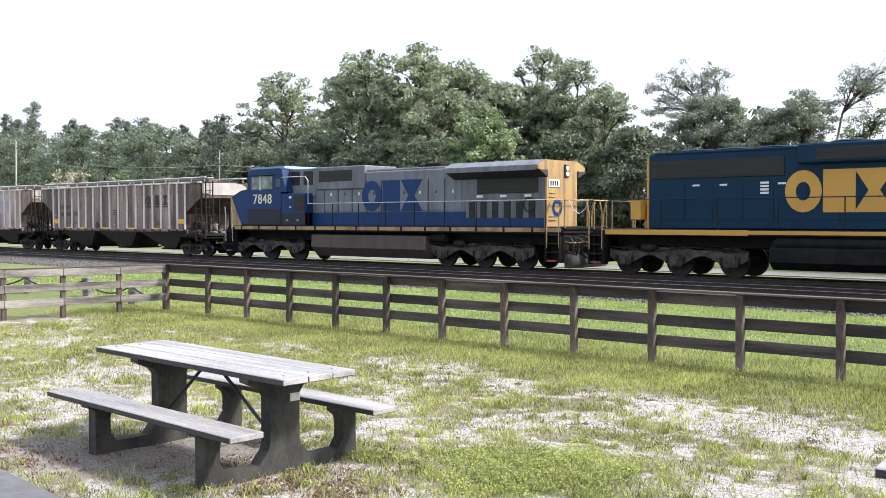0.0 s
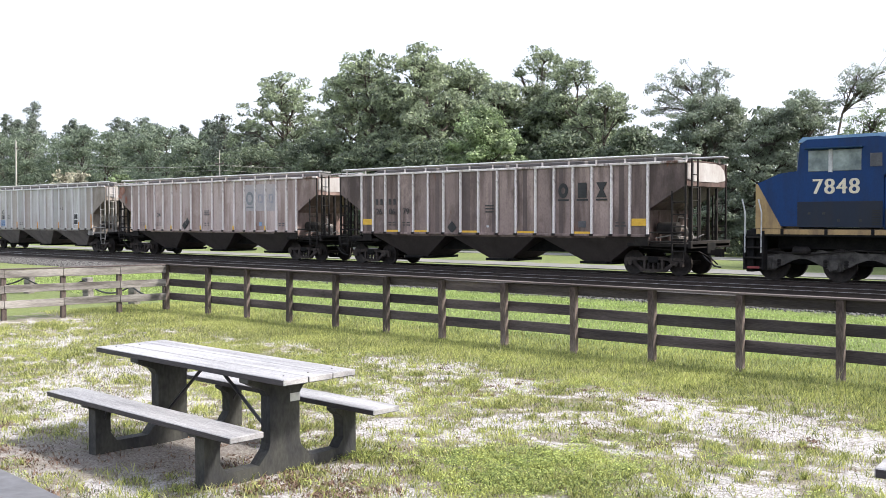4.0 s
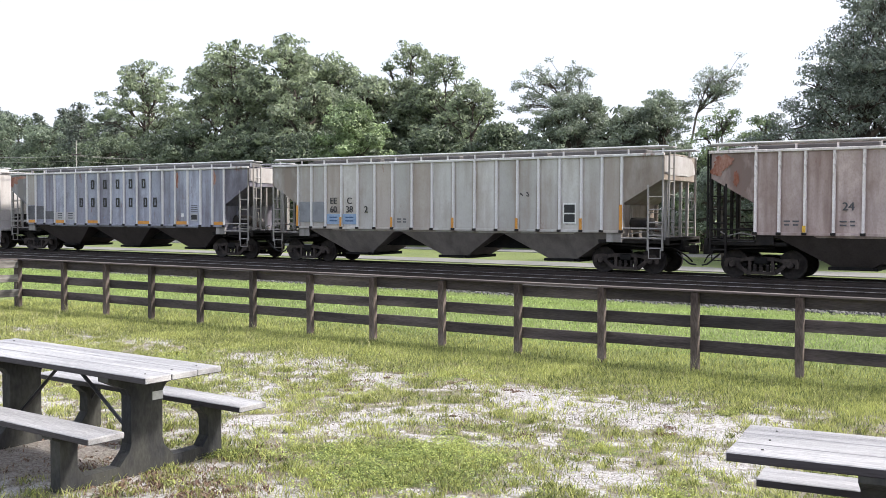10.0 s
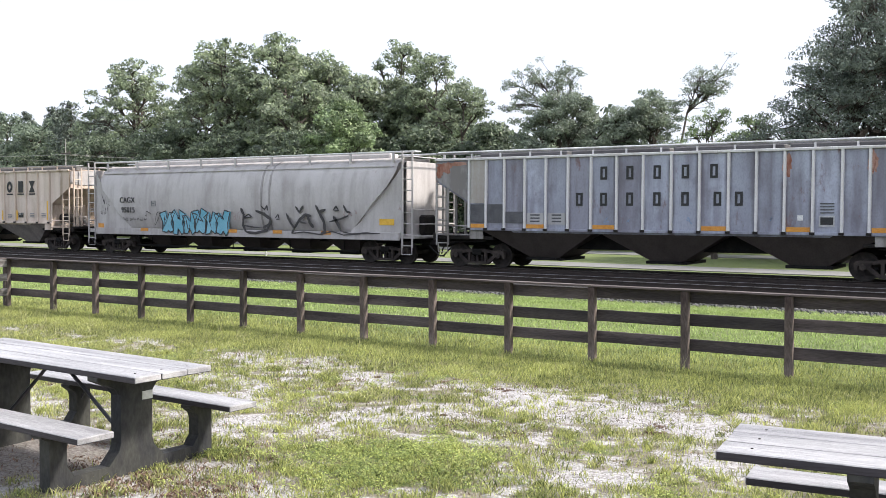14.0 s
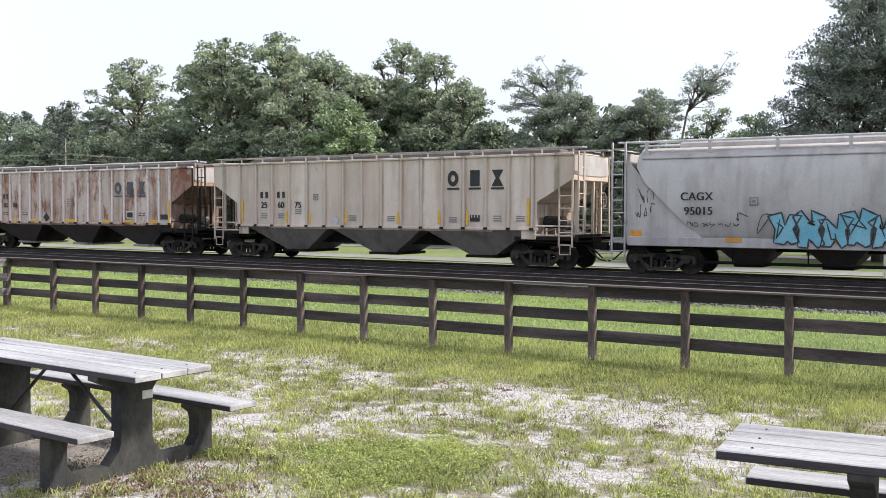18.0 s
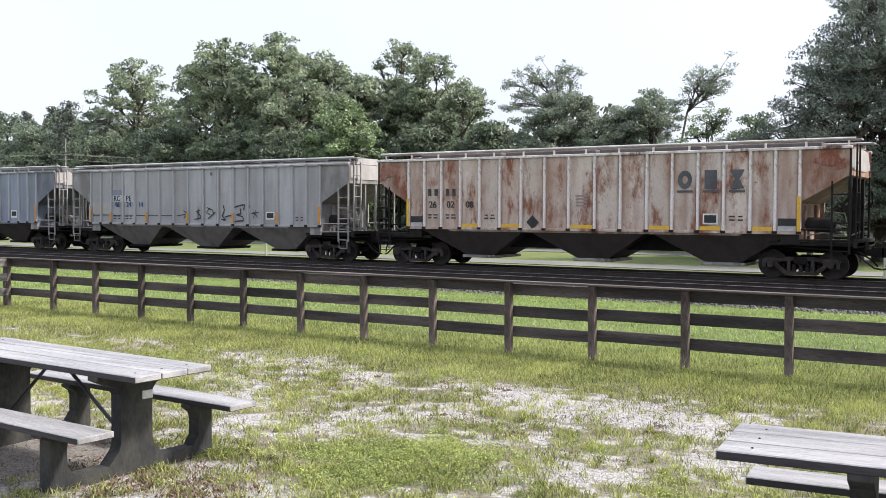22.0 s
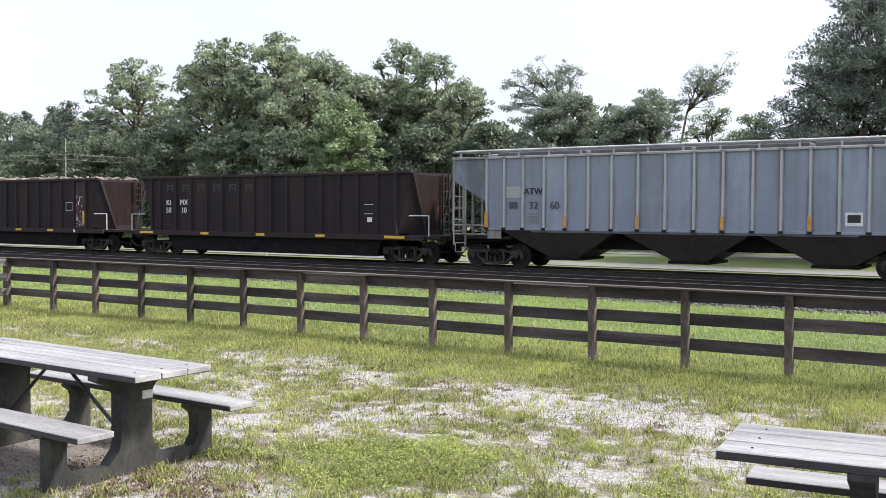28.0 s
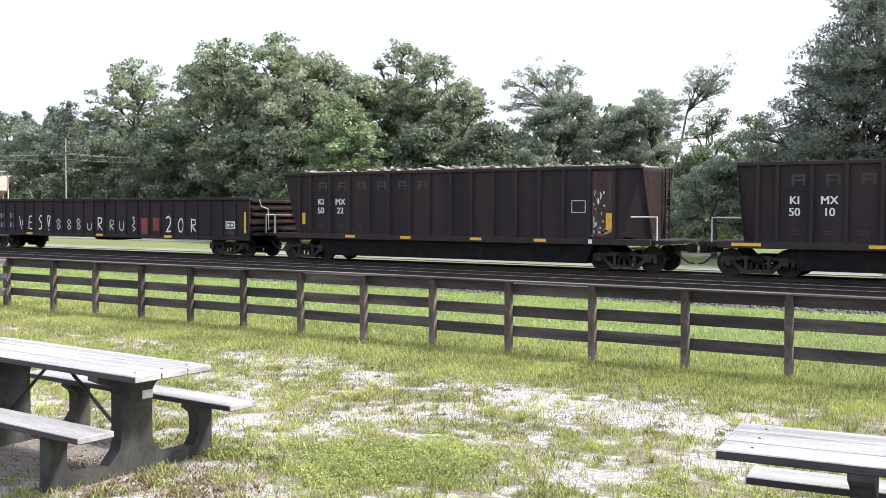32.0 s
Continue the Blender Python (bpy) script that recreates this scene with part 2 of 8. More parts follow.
    return m


def leafage(name, dark, light, clear=0.25, each=(0.15, 0.75), clumps=1.0):
    """Leaves: every leaf has its own green, and lets some light through."""
    m, n, l, s = nodes_of(name)
    geo = n.new("ShaderNodeNewGeometry")
    col = blend(n, l, ramp(n, l, geo.outputs["Random Per Island"], 0, 1, *each), dark, light)
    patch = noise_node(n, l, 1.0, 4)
    # shaded hollows and sunlit clumps, painted into the leaf colour by noise
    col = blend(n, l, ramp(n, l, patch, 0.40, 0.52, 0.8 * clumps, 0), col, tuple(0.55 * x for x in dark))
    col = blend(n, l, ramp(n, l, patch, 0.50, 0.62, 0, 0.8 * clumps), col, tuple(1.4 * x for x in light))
    l.new(col, s.inputs["Base Color"])
    s.inputs["Roughness"].default_value = 0.55
    thin = n.new("ShaderNodeBsdfTranslucent")
    l.new(col, thin.inputs["Color"])
    mix = n.new("ShaderNodeMixShader")
    mix.inputs["Fac"].default_value = clear
    l.new(s.outputs["BSDF"], mix.inputs[1])
    l.new(thin.outputs["BSDF"], mix.inputs[2])
    l.new(mix.outputs["Shader"], n["Material Output"].inputs["Surface"])
    return m


STEEL_DARK = surface("grimy_steel", (0.014, 0.0125, 0.0125), (0.030, 0.026, 0.023), 3, 30, 0.8, 0.0, 0.25, gloss=0.2)
STEEL_BLACK = surface("black_underframe", (0.009, 0.009, 0.010), (0.018, 0.017, 0.016), 3, 25, 0.8, 0.0, 0.2, gloss=0.15)
WHEEL_STEEL = surface("wheel_steel", (0.018, 0.015, 0.014), (0.042, 0.034, 0.030), 6, 40, 0.65, 0.1, 0.15, gloss=0.25)
RAIL_STEEL = surface("rail_steel", (0.035, 0.027, 0.024), (0.055, 0.040, 0.033), 5, 40, 0.6, 0.3, 0.15)
RAIL_HEAD = surface("rail_head", (0.35, 0.34, 0.33), (0.42, 0.41, 0.40), 5, 60, 0.3, 0.95, 0.05)
TIE_WOOD = surface("creosoted_tie", (0.022, 0.018, 0.017), (0.045, 0.037, 0.034), 5, 50, 0.9, 0, 0.5, (0.3, 1, 1), 0.15, 0.25)
FENCE_WOOD = surface("brown_fence_wood", (0.038, 0.027, 0.028), (0.125, 0.098, 0.095), 1.9, 28, 0.7, 0, 0.5, (0.4, 4, 4), 0.24, 0.5)
POST_WOOD = surface("weathered_post_wood", (0.055, 0.037, 0.032), (0.20, 0.160, 0.140), 2.6, 30, 0.85, 0, 0.5, (2, 2, 0.6), 0.22, 0.4)
CAP_WOOD = surface("grey_cap_wood", (0.062, 0.046, 0.043), (0.175, 0.145, 0.138), 2.2, 30, 0.92, 0, 0.5, (0.3, 3, 3), 0.18, 0.15)
SIDE_WOOD = surface("silvered_fence_wood", (0.105, 0.092, 0.084), (0.31, 0.29, 0.27), 2.4, 30, 0.85, 0, 0.5, (0.5, 4, 4), 0.22, 0.22)
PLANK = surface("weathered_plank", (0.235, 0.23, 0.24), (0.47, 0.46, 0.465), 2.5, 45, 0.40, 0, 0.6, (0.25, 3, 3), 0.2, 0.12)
FRAME_GREY = surface("grey_cast_frame", (0.016, 0.017, 0.020), (0.058, 0.057, 0.047), 4.5, 40, 0.75, 0, 0.35, (1, 1, 0.5), 0.14)
BALLAST_DARK = surface("oily_ballast", (0.022, 0.019, 0.019), (0.045, 0.038, 0.037), 7, 60, 0.9, 0, 0.6, (1, 1, 1), 0.2)
BALLAST = surface("ballast_stone", (0.07, 0.068, 0.066), (0.13, 0.127, 0.124), 9, 60, 0.9, 0, 0.6, (1, 1, 1), 0.2, 0.35)
ROAD = surface("pale_asphalt", (0.155, 0.155, 0.145), (0.225, 0.22, 0.21), 0.3, 14, 0.9, 0, 0.3)
BARK = surface("bark", (0.055, 0.045, 0.036), (0.12, 0.10, 0.082), 2.5, 18, 0.95, 0, 0.8, (3, 3, 0.5), 0.2, 0.2, 0.03)
LEAF_OAK = leafage("oak_leaf", (0.078, 0.100, 0.080), (0.405, 0.475, 0.292), 0.42, clumps=0.5)
LEAF_FAR = leafage("far_leaf", (0.066, 0.088, 0.072), (0.27, 0.335, 0.23), 0.40, clumps=0.45)
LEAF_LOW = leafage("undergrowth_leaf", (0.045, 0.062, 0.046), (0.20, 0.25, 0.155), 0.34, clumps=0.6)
LEAF_GREY = leafage("grey_green_leaf", (0.112, 0.137, 0.110), (0.325, 0.385, 0.275), 0.38, clumps=0.45)
LEAF_LIGHT = leafage("light_green_leaf", (0.110, 0.155, 0.078), (0.260, 0.340, 0.170), 0.33)
LEAF_DARK = leafage("dark_leaf", (0.070, 0.090, 0.078), (0.25, 0.297, 0.23), 0.36, clumps=0.5)
NEEDLE = leafage("pine_needle", (0.090, 0.108, 0.090), (0.215, 0.255, 0.205), 0.33)
RAIL_GREY = surface("grey_rail_paint", (0.10, 0.10, 0.108), (0.14, 0.14, 0.148), 4, 40, 0.6, 0, 0.1)
WHITE = surface("white_paint", (0.72, 0.72, 0.70), (0.82, 0.82, 0.80), 3, 30, 0.6, 0, 0.05)
BLACK = surface("black_paint", (0.018, 0.018, 0.020), (0.03, 0.03, 0.032), 3, 30, 0.6, 0, 0.05)
ORANGE = surface("orange_reflector", (0.60, 0.24, 0.03), (0.72, 0.34, 0.06), 6, 40, 0.45, 0, 0.05)
YELLOW = surface("yellow_reflector", (0.75, 0.42, 0.03), (0.85, 0.52, 0.06), 6, 40, 0.45, 0, 0.05)


# ---- ground ----
RAIL_TOP = -0.13
FAR_TRACK, NEAR_TRACK = 32.0, 27.9


def height(x, y):
    """The ground falls a little towards the tracks and stays low behind them."""
    y = np.asarray(y, float)
    s = np.clip((y - 17.5) / 5.0, 0, 1)
    return -0.36 * s * s * (3 - 2 * s) + 0.03 * (field(x, y, 3.5, 3) - 0.5) * np.clip((20 - y) / 6, 0, 1)


# bare sandy places in the picnic ground: x, y, half length across the view, half depth, strength
BARE = [(-8.32, 9.16, 0.61, 0.43, 1.0), (-6.66, 8.9, 0.45, 0.5, 1.0), (-9.21, 9.25, 0.41, 0.26, 0.7), (-4.7, 8.75, 0.53, 0.54, 1.0), (-5.5, 8.88, 0.33, 0.33, 0.8),
        (-3.42, 8.79, 0.61, 0.52, 0.9), (-2.71, 8.24, 0.37, 0.54, 0.8), (-4.12, 8.42, 0.31, 0.4, 0.8), (-10.33, 5.17, 0.5, 0.88, 1.0), (-8.93, 4.28, 0.32, 0.84, 0.7),
        (-5.64, 7.11, 0.16, 0.36, 0.8), (-4.78, 7.62, 0.23, 0.42, 0.7), (-5.17, 4.73, 0.16, 0.23, 0.7), (-3.05, 6.61, 0.48, 0.48, 0.75), (-11.14, 9.52, 0.29, 0.26, 0.7),
        (-14.33, 7.87, 0.4, 0.39, 0.6), (-12.39, 6.32, 0.6, 0.39, 0.5), (-2.29, 7.27, 0.32, 0.5, 0.8), (-5.63, 4.28, 0.24, 0.31, 0.5), (-6.8, 4.5, 0.5, 0.7, 0.35),
        (-3.98, 6.94, 0.36, 0.39, 0.4), (-6.94, 7.72, 0.36, 0.4, 0.35), (-2.91, 7.61, 0.35, 0.29, 0.5), (-11.1, 6.47, 0.42, 0.29, 0.4), (-13.13, 9.9, 0.37, 0.33, 0.4),
        (-6.0, 8.99, 0.25, 0.22, 0.4), (-5.35, 4.95, 0.38, 0.30, 0.8), (-5.05, 4.5, 0.30, 0.30, 0.7), (-6.4, 6.45, 0.45, 0.25, 0.5), (-9.4, 5.6, 0.55, 0.40, 0.7), (-10.9, 6.3, 0.5, 0.40, 0.6)]


# thick grass: the same
LUSH = [(-4.23, 5.9, 0.63, 0.66, 1.0), (-5.66, 5.48, 0.30, 0.40, 0.25), (-4.53, 7.14, 0.29, 0.22, 0.5), (-9.71, 10.08, 0.81, 0.42, 0.3), (-9.73, 8.6, 0.6, 0.52, 0.4),
        (-5.49, 8.14, 0.34, 0.24, 0.4), (-12.17, 7.98, 0.65, 0.5, 0.4)]


def patch(x, y, spots):
    """How far the places lie within any of the long spots, which all run the way the sand has been worn."""
    out = np.zeros(np.broadcast(x, y).shape)
    for cx, cy, a, c, s in spots:
        u, v = (x - cx) * 0.77 + (y - cy) * 0.64, (y - cy) * 0.77 - (x - cx) * 0.64
        out = np.maximum(out, s * np.exp(-(u / a) ** 4 - (v / c) ** 4))
    return out


# trodden brown earth under the nearer table: the same
TRODDEN = [(-6.9, 4.35, 1.0, 0.75, 1.0), (-7.6, 4.0, 0.6, 0.6, 0.9), (-6.1, 4.5, 0.6, 0.5, 0.8), (-0.3, 5.0, 0.9, 0.7, 0.7)]


def soiled(x, y):
    wx, wy = x + 0.5 * (field(x, y, 0.5, 3) - 0.5), y + 0.5 * (field(x + 40, y, 0.5, 3) - 0.5)
    return np.clip(patch(wx, wy, TRODDEN) * (0.55 + 0.9 * field(x, y, 0.3, 3)), 0, 1)


def bareness(x, y):
    """0 in thick grass, 1 on open sand."""
    wx, wy = x + 0.35 * (field(x, y, 0.5, 3) - 0.5), y + 0.35 * (field(x + 40, y, 0.5, 3) - 0.5)
    bare, lush = patch(wx, wy, BARE), patch(wx, wy, LUSH)
    fine = 0.36 * field(x * 0.8, y, 0.6, 3) + 0.64 * field(x * 0.8, y * 1.2, 0.12, 3)
    worn = np.clip((10.8 - y) / 1.2, 0, 1) * np.clip((y + 2.5) / 2, 0, 1) * np.clip((3.5 - x) / 2, 0, 1) * np.clip((x + 19.5) / 2, 0, 1)
    return np.clip(0.30 + 0.42 * bare + 0.10 * np.clip((7.6 - y) / 2.0, 0, 1) - 0.5 * lush + (fine - 0.5) * 1.9, 0, 1) * worn


def ground_material():
    m, n, l, s = nodes_of("grass_and_sand")
    at = n.new("ShaderNodeAttribute")
    at.attribute_name = "bare"
    mid = noise_node(n, l, 7.0, 5)
    fine = noise_node(n, l, 45.0, 5, (1, 1, 1), 0.7)
    wide = noise_node(n, l, 0.22, 4)
    turf = blend(n, l, ramp(n, l, mid, 0.3, 0.7), (0.085, 0.112, 0.034), (0.150, 0.190, 0.058))
    turf = blend(n, l, ramp(n, l, wide, 0.35, 0.65, 0, 0.6), turf, (0.18, 0.215, 0.058))
    turf = blend(n, l, ramp(n, l, fine, 0.45, 0.75, 0, 0.55), turf, (0.050, 0.066, 0.018))
    thatch = blend(n, l, ramp(n, l, fine, 0.35, 0.65), (0.10, 0.084, 0.064), (0.32, 0.29, 0.225))
    sand = blend(n, l, ramp(n, l, fine, 0.35, 0.7), (0.20, 0.187, 0.180), (0.66, 0.645, 0.64))
    dug = n.new("ShaderNodeAttribute")
    dug.attribute_name = "soil"
    soil = blend(n, l, ramp(n, l, fine, 0.35, 0.7), (0.12, 0.102, 0.088), (0.37, 0.34, 0.315))
    edge = n.new("ShaderNodeMath")
    edge.operation = "MULTIPLY_ADD"
    l.new(ramp(n, l, mid, 0.25, 0.75, -0.25, 0.25), edge.inputs[0])
    edge.inputs[1].default_value = 1.0
    l.new(at.outputs["Fac"], edge.inputs[2])
    col = blend(n, l, ramp(n, l, edge.outputs["Value"], 0.16, 0.36), turf, thatch)
    col = blend(n, l, ramp(n, l, edge.outputs["Value"], 0.50, 0.64), col, sand)
    col = blend(n, l, dug.outputs["Fac"], col, soil)
    grit = noise_node(n, l, 16.0, 6, (0.6, 1.6, 1), 0.75)
    worn = blend(n, l, ramp(n, l, grit, 0.52, 0.64, 0, 0.8), col, (0.12, 0.095, 0.070))
    col = blend(n, l, ramp(n, l, edge.outputs["Value"], 0.2, 0.4), col, worn)
    l.new(col, s.inputs["Base Color"])
    s.inputs["Roughness"].default_value = 0.95
    relief(n, l, s, fine, 0.7, 0.04)
    return m


def spaced(*runs):
    """Lines of a grid: runs of (from, to, step)."""
    out = []
    for a, b, d in runs:
        out += list(np.arange(a, b - 1e-6, d))
    return np.array(out + [runs[-1][1]])


gx = spaced((-3000, -300, 300), (-300, -60, 20), (-60, -20, 2), (-20, 4, 0.09), (4, 20, 1), (20, 300, 20), (300, 3000, 300))
gy = spaced((-3000, -300, 300), (-300, -20, 20), (-20, -3, 1.5), (-3, 2.5, 0.12), (2.5, 12, 0.08), (12, 24, 0.4), (24, 60, 3), (60, 300, 20), (300, 3000, 300))
GX, GY = np.meshgrid(gx, gy, indexing="ij")
nx, ny = GX.shape
fine_rise = 0.035 * (field(GX, GY, 0.45, 3) - 0.5) * ((GY < 14) & (GY > -5))
verts = np.stack([GX, GY, height(GX, GY) + fine_rise], -1).reshape(-1, 3)
idx = np.arange(nx * ny).reshape(nx, ny)
quads = np.stack([idx[:-1, :-1], idx[1:, :-1], idx[1:, 1:], idx[:-1, 1:]], -1).reshape(-1, 4)
ground_mesh = cloud_mesh("ground", verts, quads, ground_material())
ground_mesh.attributes.new("bare", "FLOAT", "POINT").data.foreach_set("value", np.clip(bareness(GX, GY) + 0.13 * (GY < 10.0) * (GY > 2.6) * (GX < 1) * (GX > -19), 0, 1).ravel().astype(np.float32))
ground_mesh.attributes.new("soil", "FLOAT", "POINT").data.foreach_set("value", soiled(GX, GY).ravel().astype(np.float32))
ground_mesh.polygons.foreach_set("use_smooth", [True] * len(ground_mesh.polygons))
tagged(new("ground", ground_mesh), "sandy picnic ground with patchy green grass", "ground", kind="structure")


def blades(name, n, x0, x1, y0, y1, tall, wide, material, thick, label, seed, lean=0.5, tufts=0):
    """Grass blades, each one bent leaf of two faces."""
    rs = np.random.RandomState(seed)
    if tufts:
        c = np.stack([rs.uniform(x0, x1, tufts), rs.uniform(y0, y1, tufts)], 1)
        k = rs.randint(0, tufts, n)
        spread = rs.uniform(0.015, 0.085, tufts)[k]
        x, y = c[k, 0] + rs.randn(n) * spread, c[k, 1] + rs.randn(n) * spread
    else:
        x, y = rs.uniform(x0, x1, n), rs.uniform(y0, y1, n)
    keep = (rs.rand(n) < thick(x, y)) & (x < 0.6 - 0.09 * y) & (x > -1.2 - 2.3 * y)
    x, y = x[keep], y[keep]
    n = len(x)
    z = height(x, y)
    a = rs.uniform(0, 6.283, n)
    h = tall * rs.uniform(0.45, 1.25, n)
    w = wide * rs.uniform(0.6, 1.4, n)
    tip = rs.uniform(0.1, 1.0, n) * lean * h
    ca, sa = np.cos(a), np.sin(a)
    b = rs.uniform(0, 6.283, n)
    p = np.empty((n, 4, 3))
    p[:, 0] = np.stack([x - ca * w * 0.5, y - sa * w * 0.5, z - 0.01], 1)
    mx, my = x + 0.35 * tip * np.cos(b), y + 0.35 * tip * np.sin(b)
    p[:, 1] = np.stack([mx + ca * w, my + sa * w, z + 0.5 * h], 1)
    p[:, 2] = np.stack([mx - ca * w, my - sa * w, z + 0.55 * h], 1)
    p[:, 3] = np.stack([x + tip * np.cos(b), y + tip * np.sin(b), z + h], 1)
    i = np.arange(n)[:, None] * 4
    tri = np.concatenate([i + [0, 1, 2], i + [2, 1, 3]])
    return tagged(new(name, cloud_mesh(name, p.reshape(-1, 3), tri, material)), label, "grass", kind="stuff")


def growth(base, slope, least):
    """How thick grass stands: thin on sand, none on trodden earth."""
    return lambda x, y: np.clip(base - slope * bareness(x, y), least, 1) * np.clip(1 - 1.3 * soiled(x, y), 0, 1)


BLADE = leafage("grass_blade", (0.062, 0.090, 0.028), (0.545, 0.565, 0.190), 0.40, (0.0, 1.0), 0.25)
BLADE_MOWN = leafage("mown_blade", (0.13, 0.185, 0.055), (0.44, 0.56, 0.18), 0.40, (0.0, 1.0), 0.2)
LITTER = leafage("brown_litter", (0.09, 0.050, 0.036), (0.24, 0.155, 0.105), 0.1, (0.0, 1.0), 0.1)
# dead grass, its dark end painting in the shadows of grass runners
STRAW = leafage("straw_and_shadow", (0.034, 0.025, 0.018), (0.27, 0.23, 0.16), 0.1, (0.0, 1.0), 0.1)
BLADE_DRY = leafage("dry_blade", (0.20, 0.19, 0.08), (0.46, 0.45, 0.23), 0.2, (0.0, 1.0), 0.1)
blades("grass", 210000, -17.5, 2, 3.0, 11.3, 0.034, 0.0031, BLADE, growth(1.15, 2.1, 0.03), "short green grass among bare sand", 3, 1.2)
blades("grass", 300000, -17, 2, 3.0, 10.8, 0.056, 0.0033, BLADE, growth(1.2, 1.45, 0.14), "loose green grass tufts on sand", 5, 1.0, 4200)
blades("grass", 200000, -19, 6, 9.4, 13.0, 0.062, 0.0036, BLADE, lambda x, y: np.clip(1.0 - np.abs(y - 11.1) * 0.45, 0, 1), "longer green grass along the fence", 8, 0.8)
blades("grass", 170000, -36, 0, 12.5, 23.2, 0.050, 0.0060, BLADE_MOWN, lambda x, y: np.full(x.shape, 1.0), "mown green grass before the tracks", 9, 1.2)
blades("grass", 26000, -16, 1, 3.2, 10.5, 0.065, 0.0032, BLADE_DRY, growth(1.0, 0.9, 0.12), "dry straw-coloured grass blades", 12, 1.5, 1900)
blades("grass", 1500, -17, 1, 9.5, 12.0, 0.20, 0.0026, BLADE_DRY, lambda x, y: np.full(x.shape, 0.6), "tall thin grass stalks by the fence", 19, 0.5, 300)
blades("leaf_litter", 26000, -12, 1, 3.0, 9.5, 0.02, 0.006, LITTER, lambda x, y: 0.15 + 0.85 * (field(x, y, 0.8, 2) > 0.58), "brown dead grass and needle litter", 14, 3.0, 500)
blades("leaf_litter", 5000, -8.2, -4.6, 3.3, 5.9, 0.018, 0.006, LITTER, lambda x, y: 0.1 + 0.9 * (field(x, y, 0.7, 2) > 0.47), "brown dead grass and needle litter", 15, 3.0, 420)
blades("dead_grass", 110000, -17, 2, 3.0, 10.4, 0.014, 0.0036, STRAW, lambda x, y: np.clip(0.25 + 0.75 * bareness(x, y), 0, 1), "grey-brown dead grass and painted runner shadows on the sand", 16, 5.0, 7000)
blades("leaf_litter", 9000, -6.6, -4.3, 4.0, 5.4, 0.03, 0.006, LITTER, lambda x, y: np.exp(-((x + 5.35) / 0.5) ** 2 - ((y - 4.5) / 0.28) ** 2) * 1.3, "reddish brown needle litter by the table foot", 17, 2.5, 200)



def weeds(n, x0, x1, y0, y1, where, seed, label):
    """Low rosettes of small broad leaves that lie close to the ground."""
    rs = np.random.RandomState(seed)
    x, y = rs.uniform(x0, x1, n), rs.uniform(y0, y1, n)
    keep = (rs.rand(n) < where(x, y)) & (x < 0.6 - 0.09 * y) & (x > -1.2 - 2.3 * y)
    x, y = x[keep], y[keep]
    k = rs.randint(14, 34, len(x))
    px, py = np.repeat(x, k), np.repeat(y, k)
    m = len(px)
    a, r = rs.uniform(0, 6.283, m), np.repeat(rs.uniform(0.03, 0.09, len(x)), k) * rs.uniform(0.15, 1, m)
    px, py = px + r * np.cos(a), py + r * np.sin(a)
    z = height(px, py) + rs.uniform(0.008, 0.045, m) * (1.3 - r / 0.09)
    w, long, droop = rs.uniform(0.004, 0.009, m), rs.uniform(0.014, 0.032, m), rs.uniform(-0.010, 0.012, m)
    a += rs.randn(m) * 0.7
    ca, sa = np.cos(a), np.sin(a)
    p = np.empty((m, 4, 3))
    p[:, 0] = np.stack([px, py, z], 1)
    p[:, 1] = np.stack([px + 0.5 * long * ca - w * sa, py + 0.5 * long * sa + w * ca, z + 0.5 * droop + 0.004], 1)
    p[:, 2] = np.stack([px + long * ca, py + long * sa, z + droop], 1)
    p[:, 3] = np.stack([px + 0.5 * long * ca + w * sa, py + 0.5 * long * sa - w * ca, z + 0.5 * droop + 0.004], 1)
    quad = np.arange(m * 4).reshape(-1, 4)
    return tagged(new("weeds", cloud_mesh("weeds", p.reshape(-1, 3), quad, WEED)), label, "weeds", kind="stuff")


WEED = leafage("small_weed_leaf", (0.10, 0.15, 0.042), (0.50, 0.56, 0.17), 0.35, (0.0, 1.0), 0.2)
weeds(7000, -16, 1, 3.0, 10.2, lambda x, y: np.clip(0.75 - 1.1 * bareness(x, y), 0.06, 1) * (field(x, y, 1.3, 2) > 0.46) * np.clip(1 - 1.2 * soiled(x, y), 0, 1), 21, "low broad-leaved weeds among the grass")
weeds(1700, -5.6, -2.9, 4.9, 6.9, lambda x, y: np.clip(patch(x, y, LUSH), 0, 1), 22, "low bright weeds in the thickest grass")

# ---- tracks ----
bed = Shape()
bed.prism([(25.5, -0.8), (25.5, -0.296), (29.9, -0.300), (34.6, -0.295), (36.2, -0.46), (36.2, -0.8)], "x", -420, 160)
tagged(part("trackbed", bed, BALLAST_DARK), "oily dark crushed-stone bed under two railway tracks", "track bed", kind="structure")
shoulder = Shape().prism([(22.6, -0.8), (22.6, -0.42), (23.4, -0.335), (25.5, -0.300), (25.5, -0.8)], "x", -420, 160)
tagged(part("ballast_shoulder", shoulder, BALLAST), "pale grey crushed-stone shoulder beside the tracks", "track bed", kind="structure")


def pebble(seed):
    rs = np.random.RandomState(seed)
    v = np.array([(0, 0, 1), (1, 0, 0), (0, 1, 0), (-1, 0, 0), (0, -1, 0), (0, 0, -1)], float) * rs.uniform(0.6, 1.2, (6, 1))
    return v + rs.uniform(-0.15, 0.15, (6, 3))


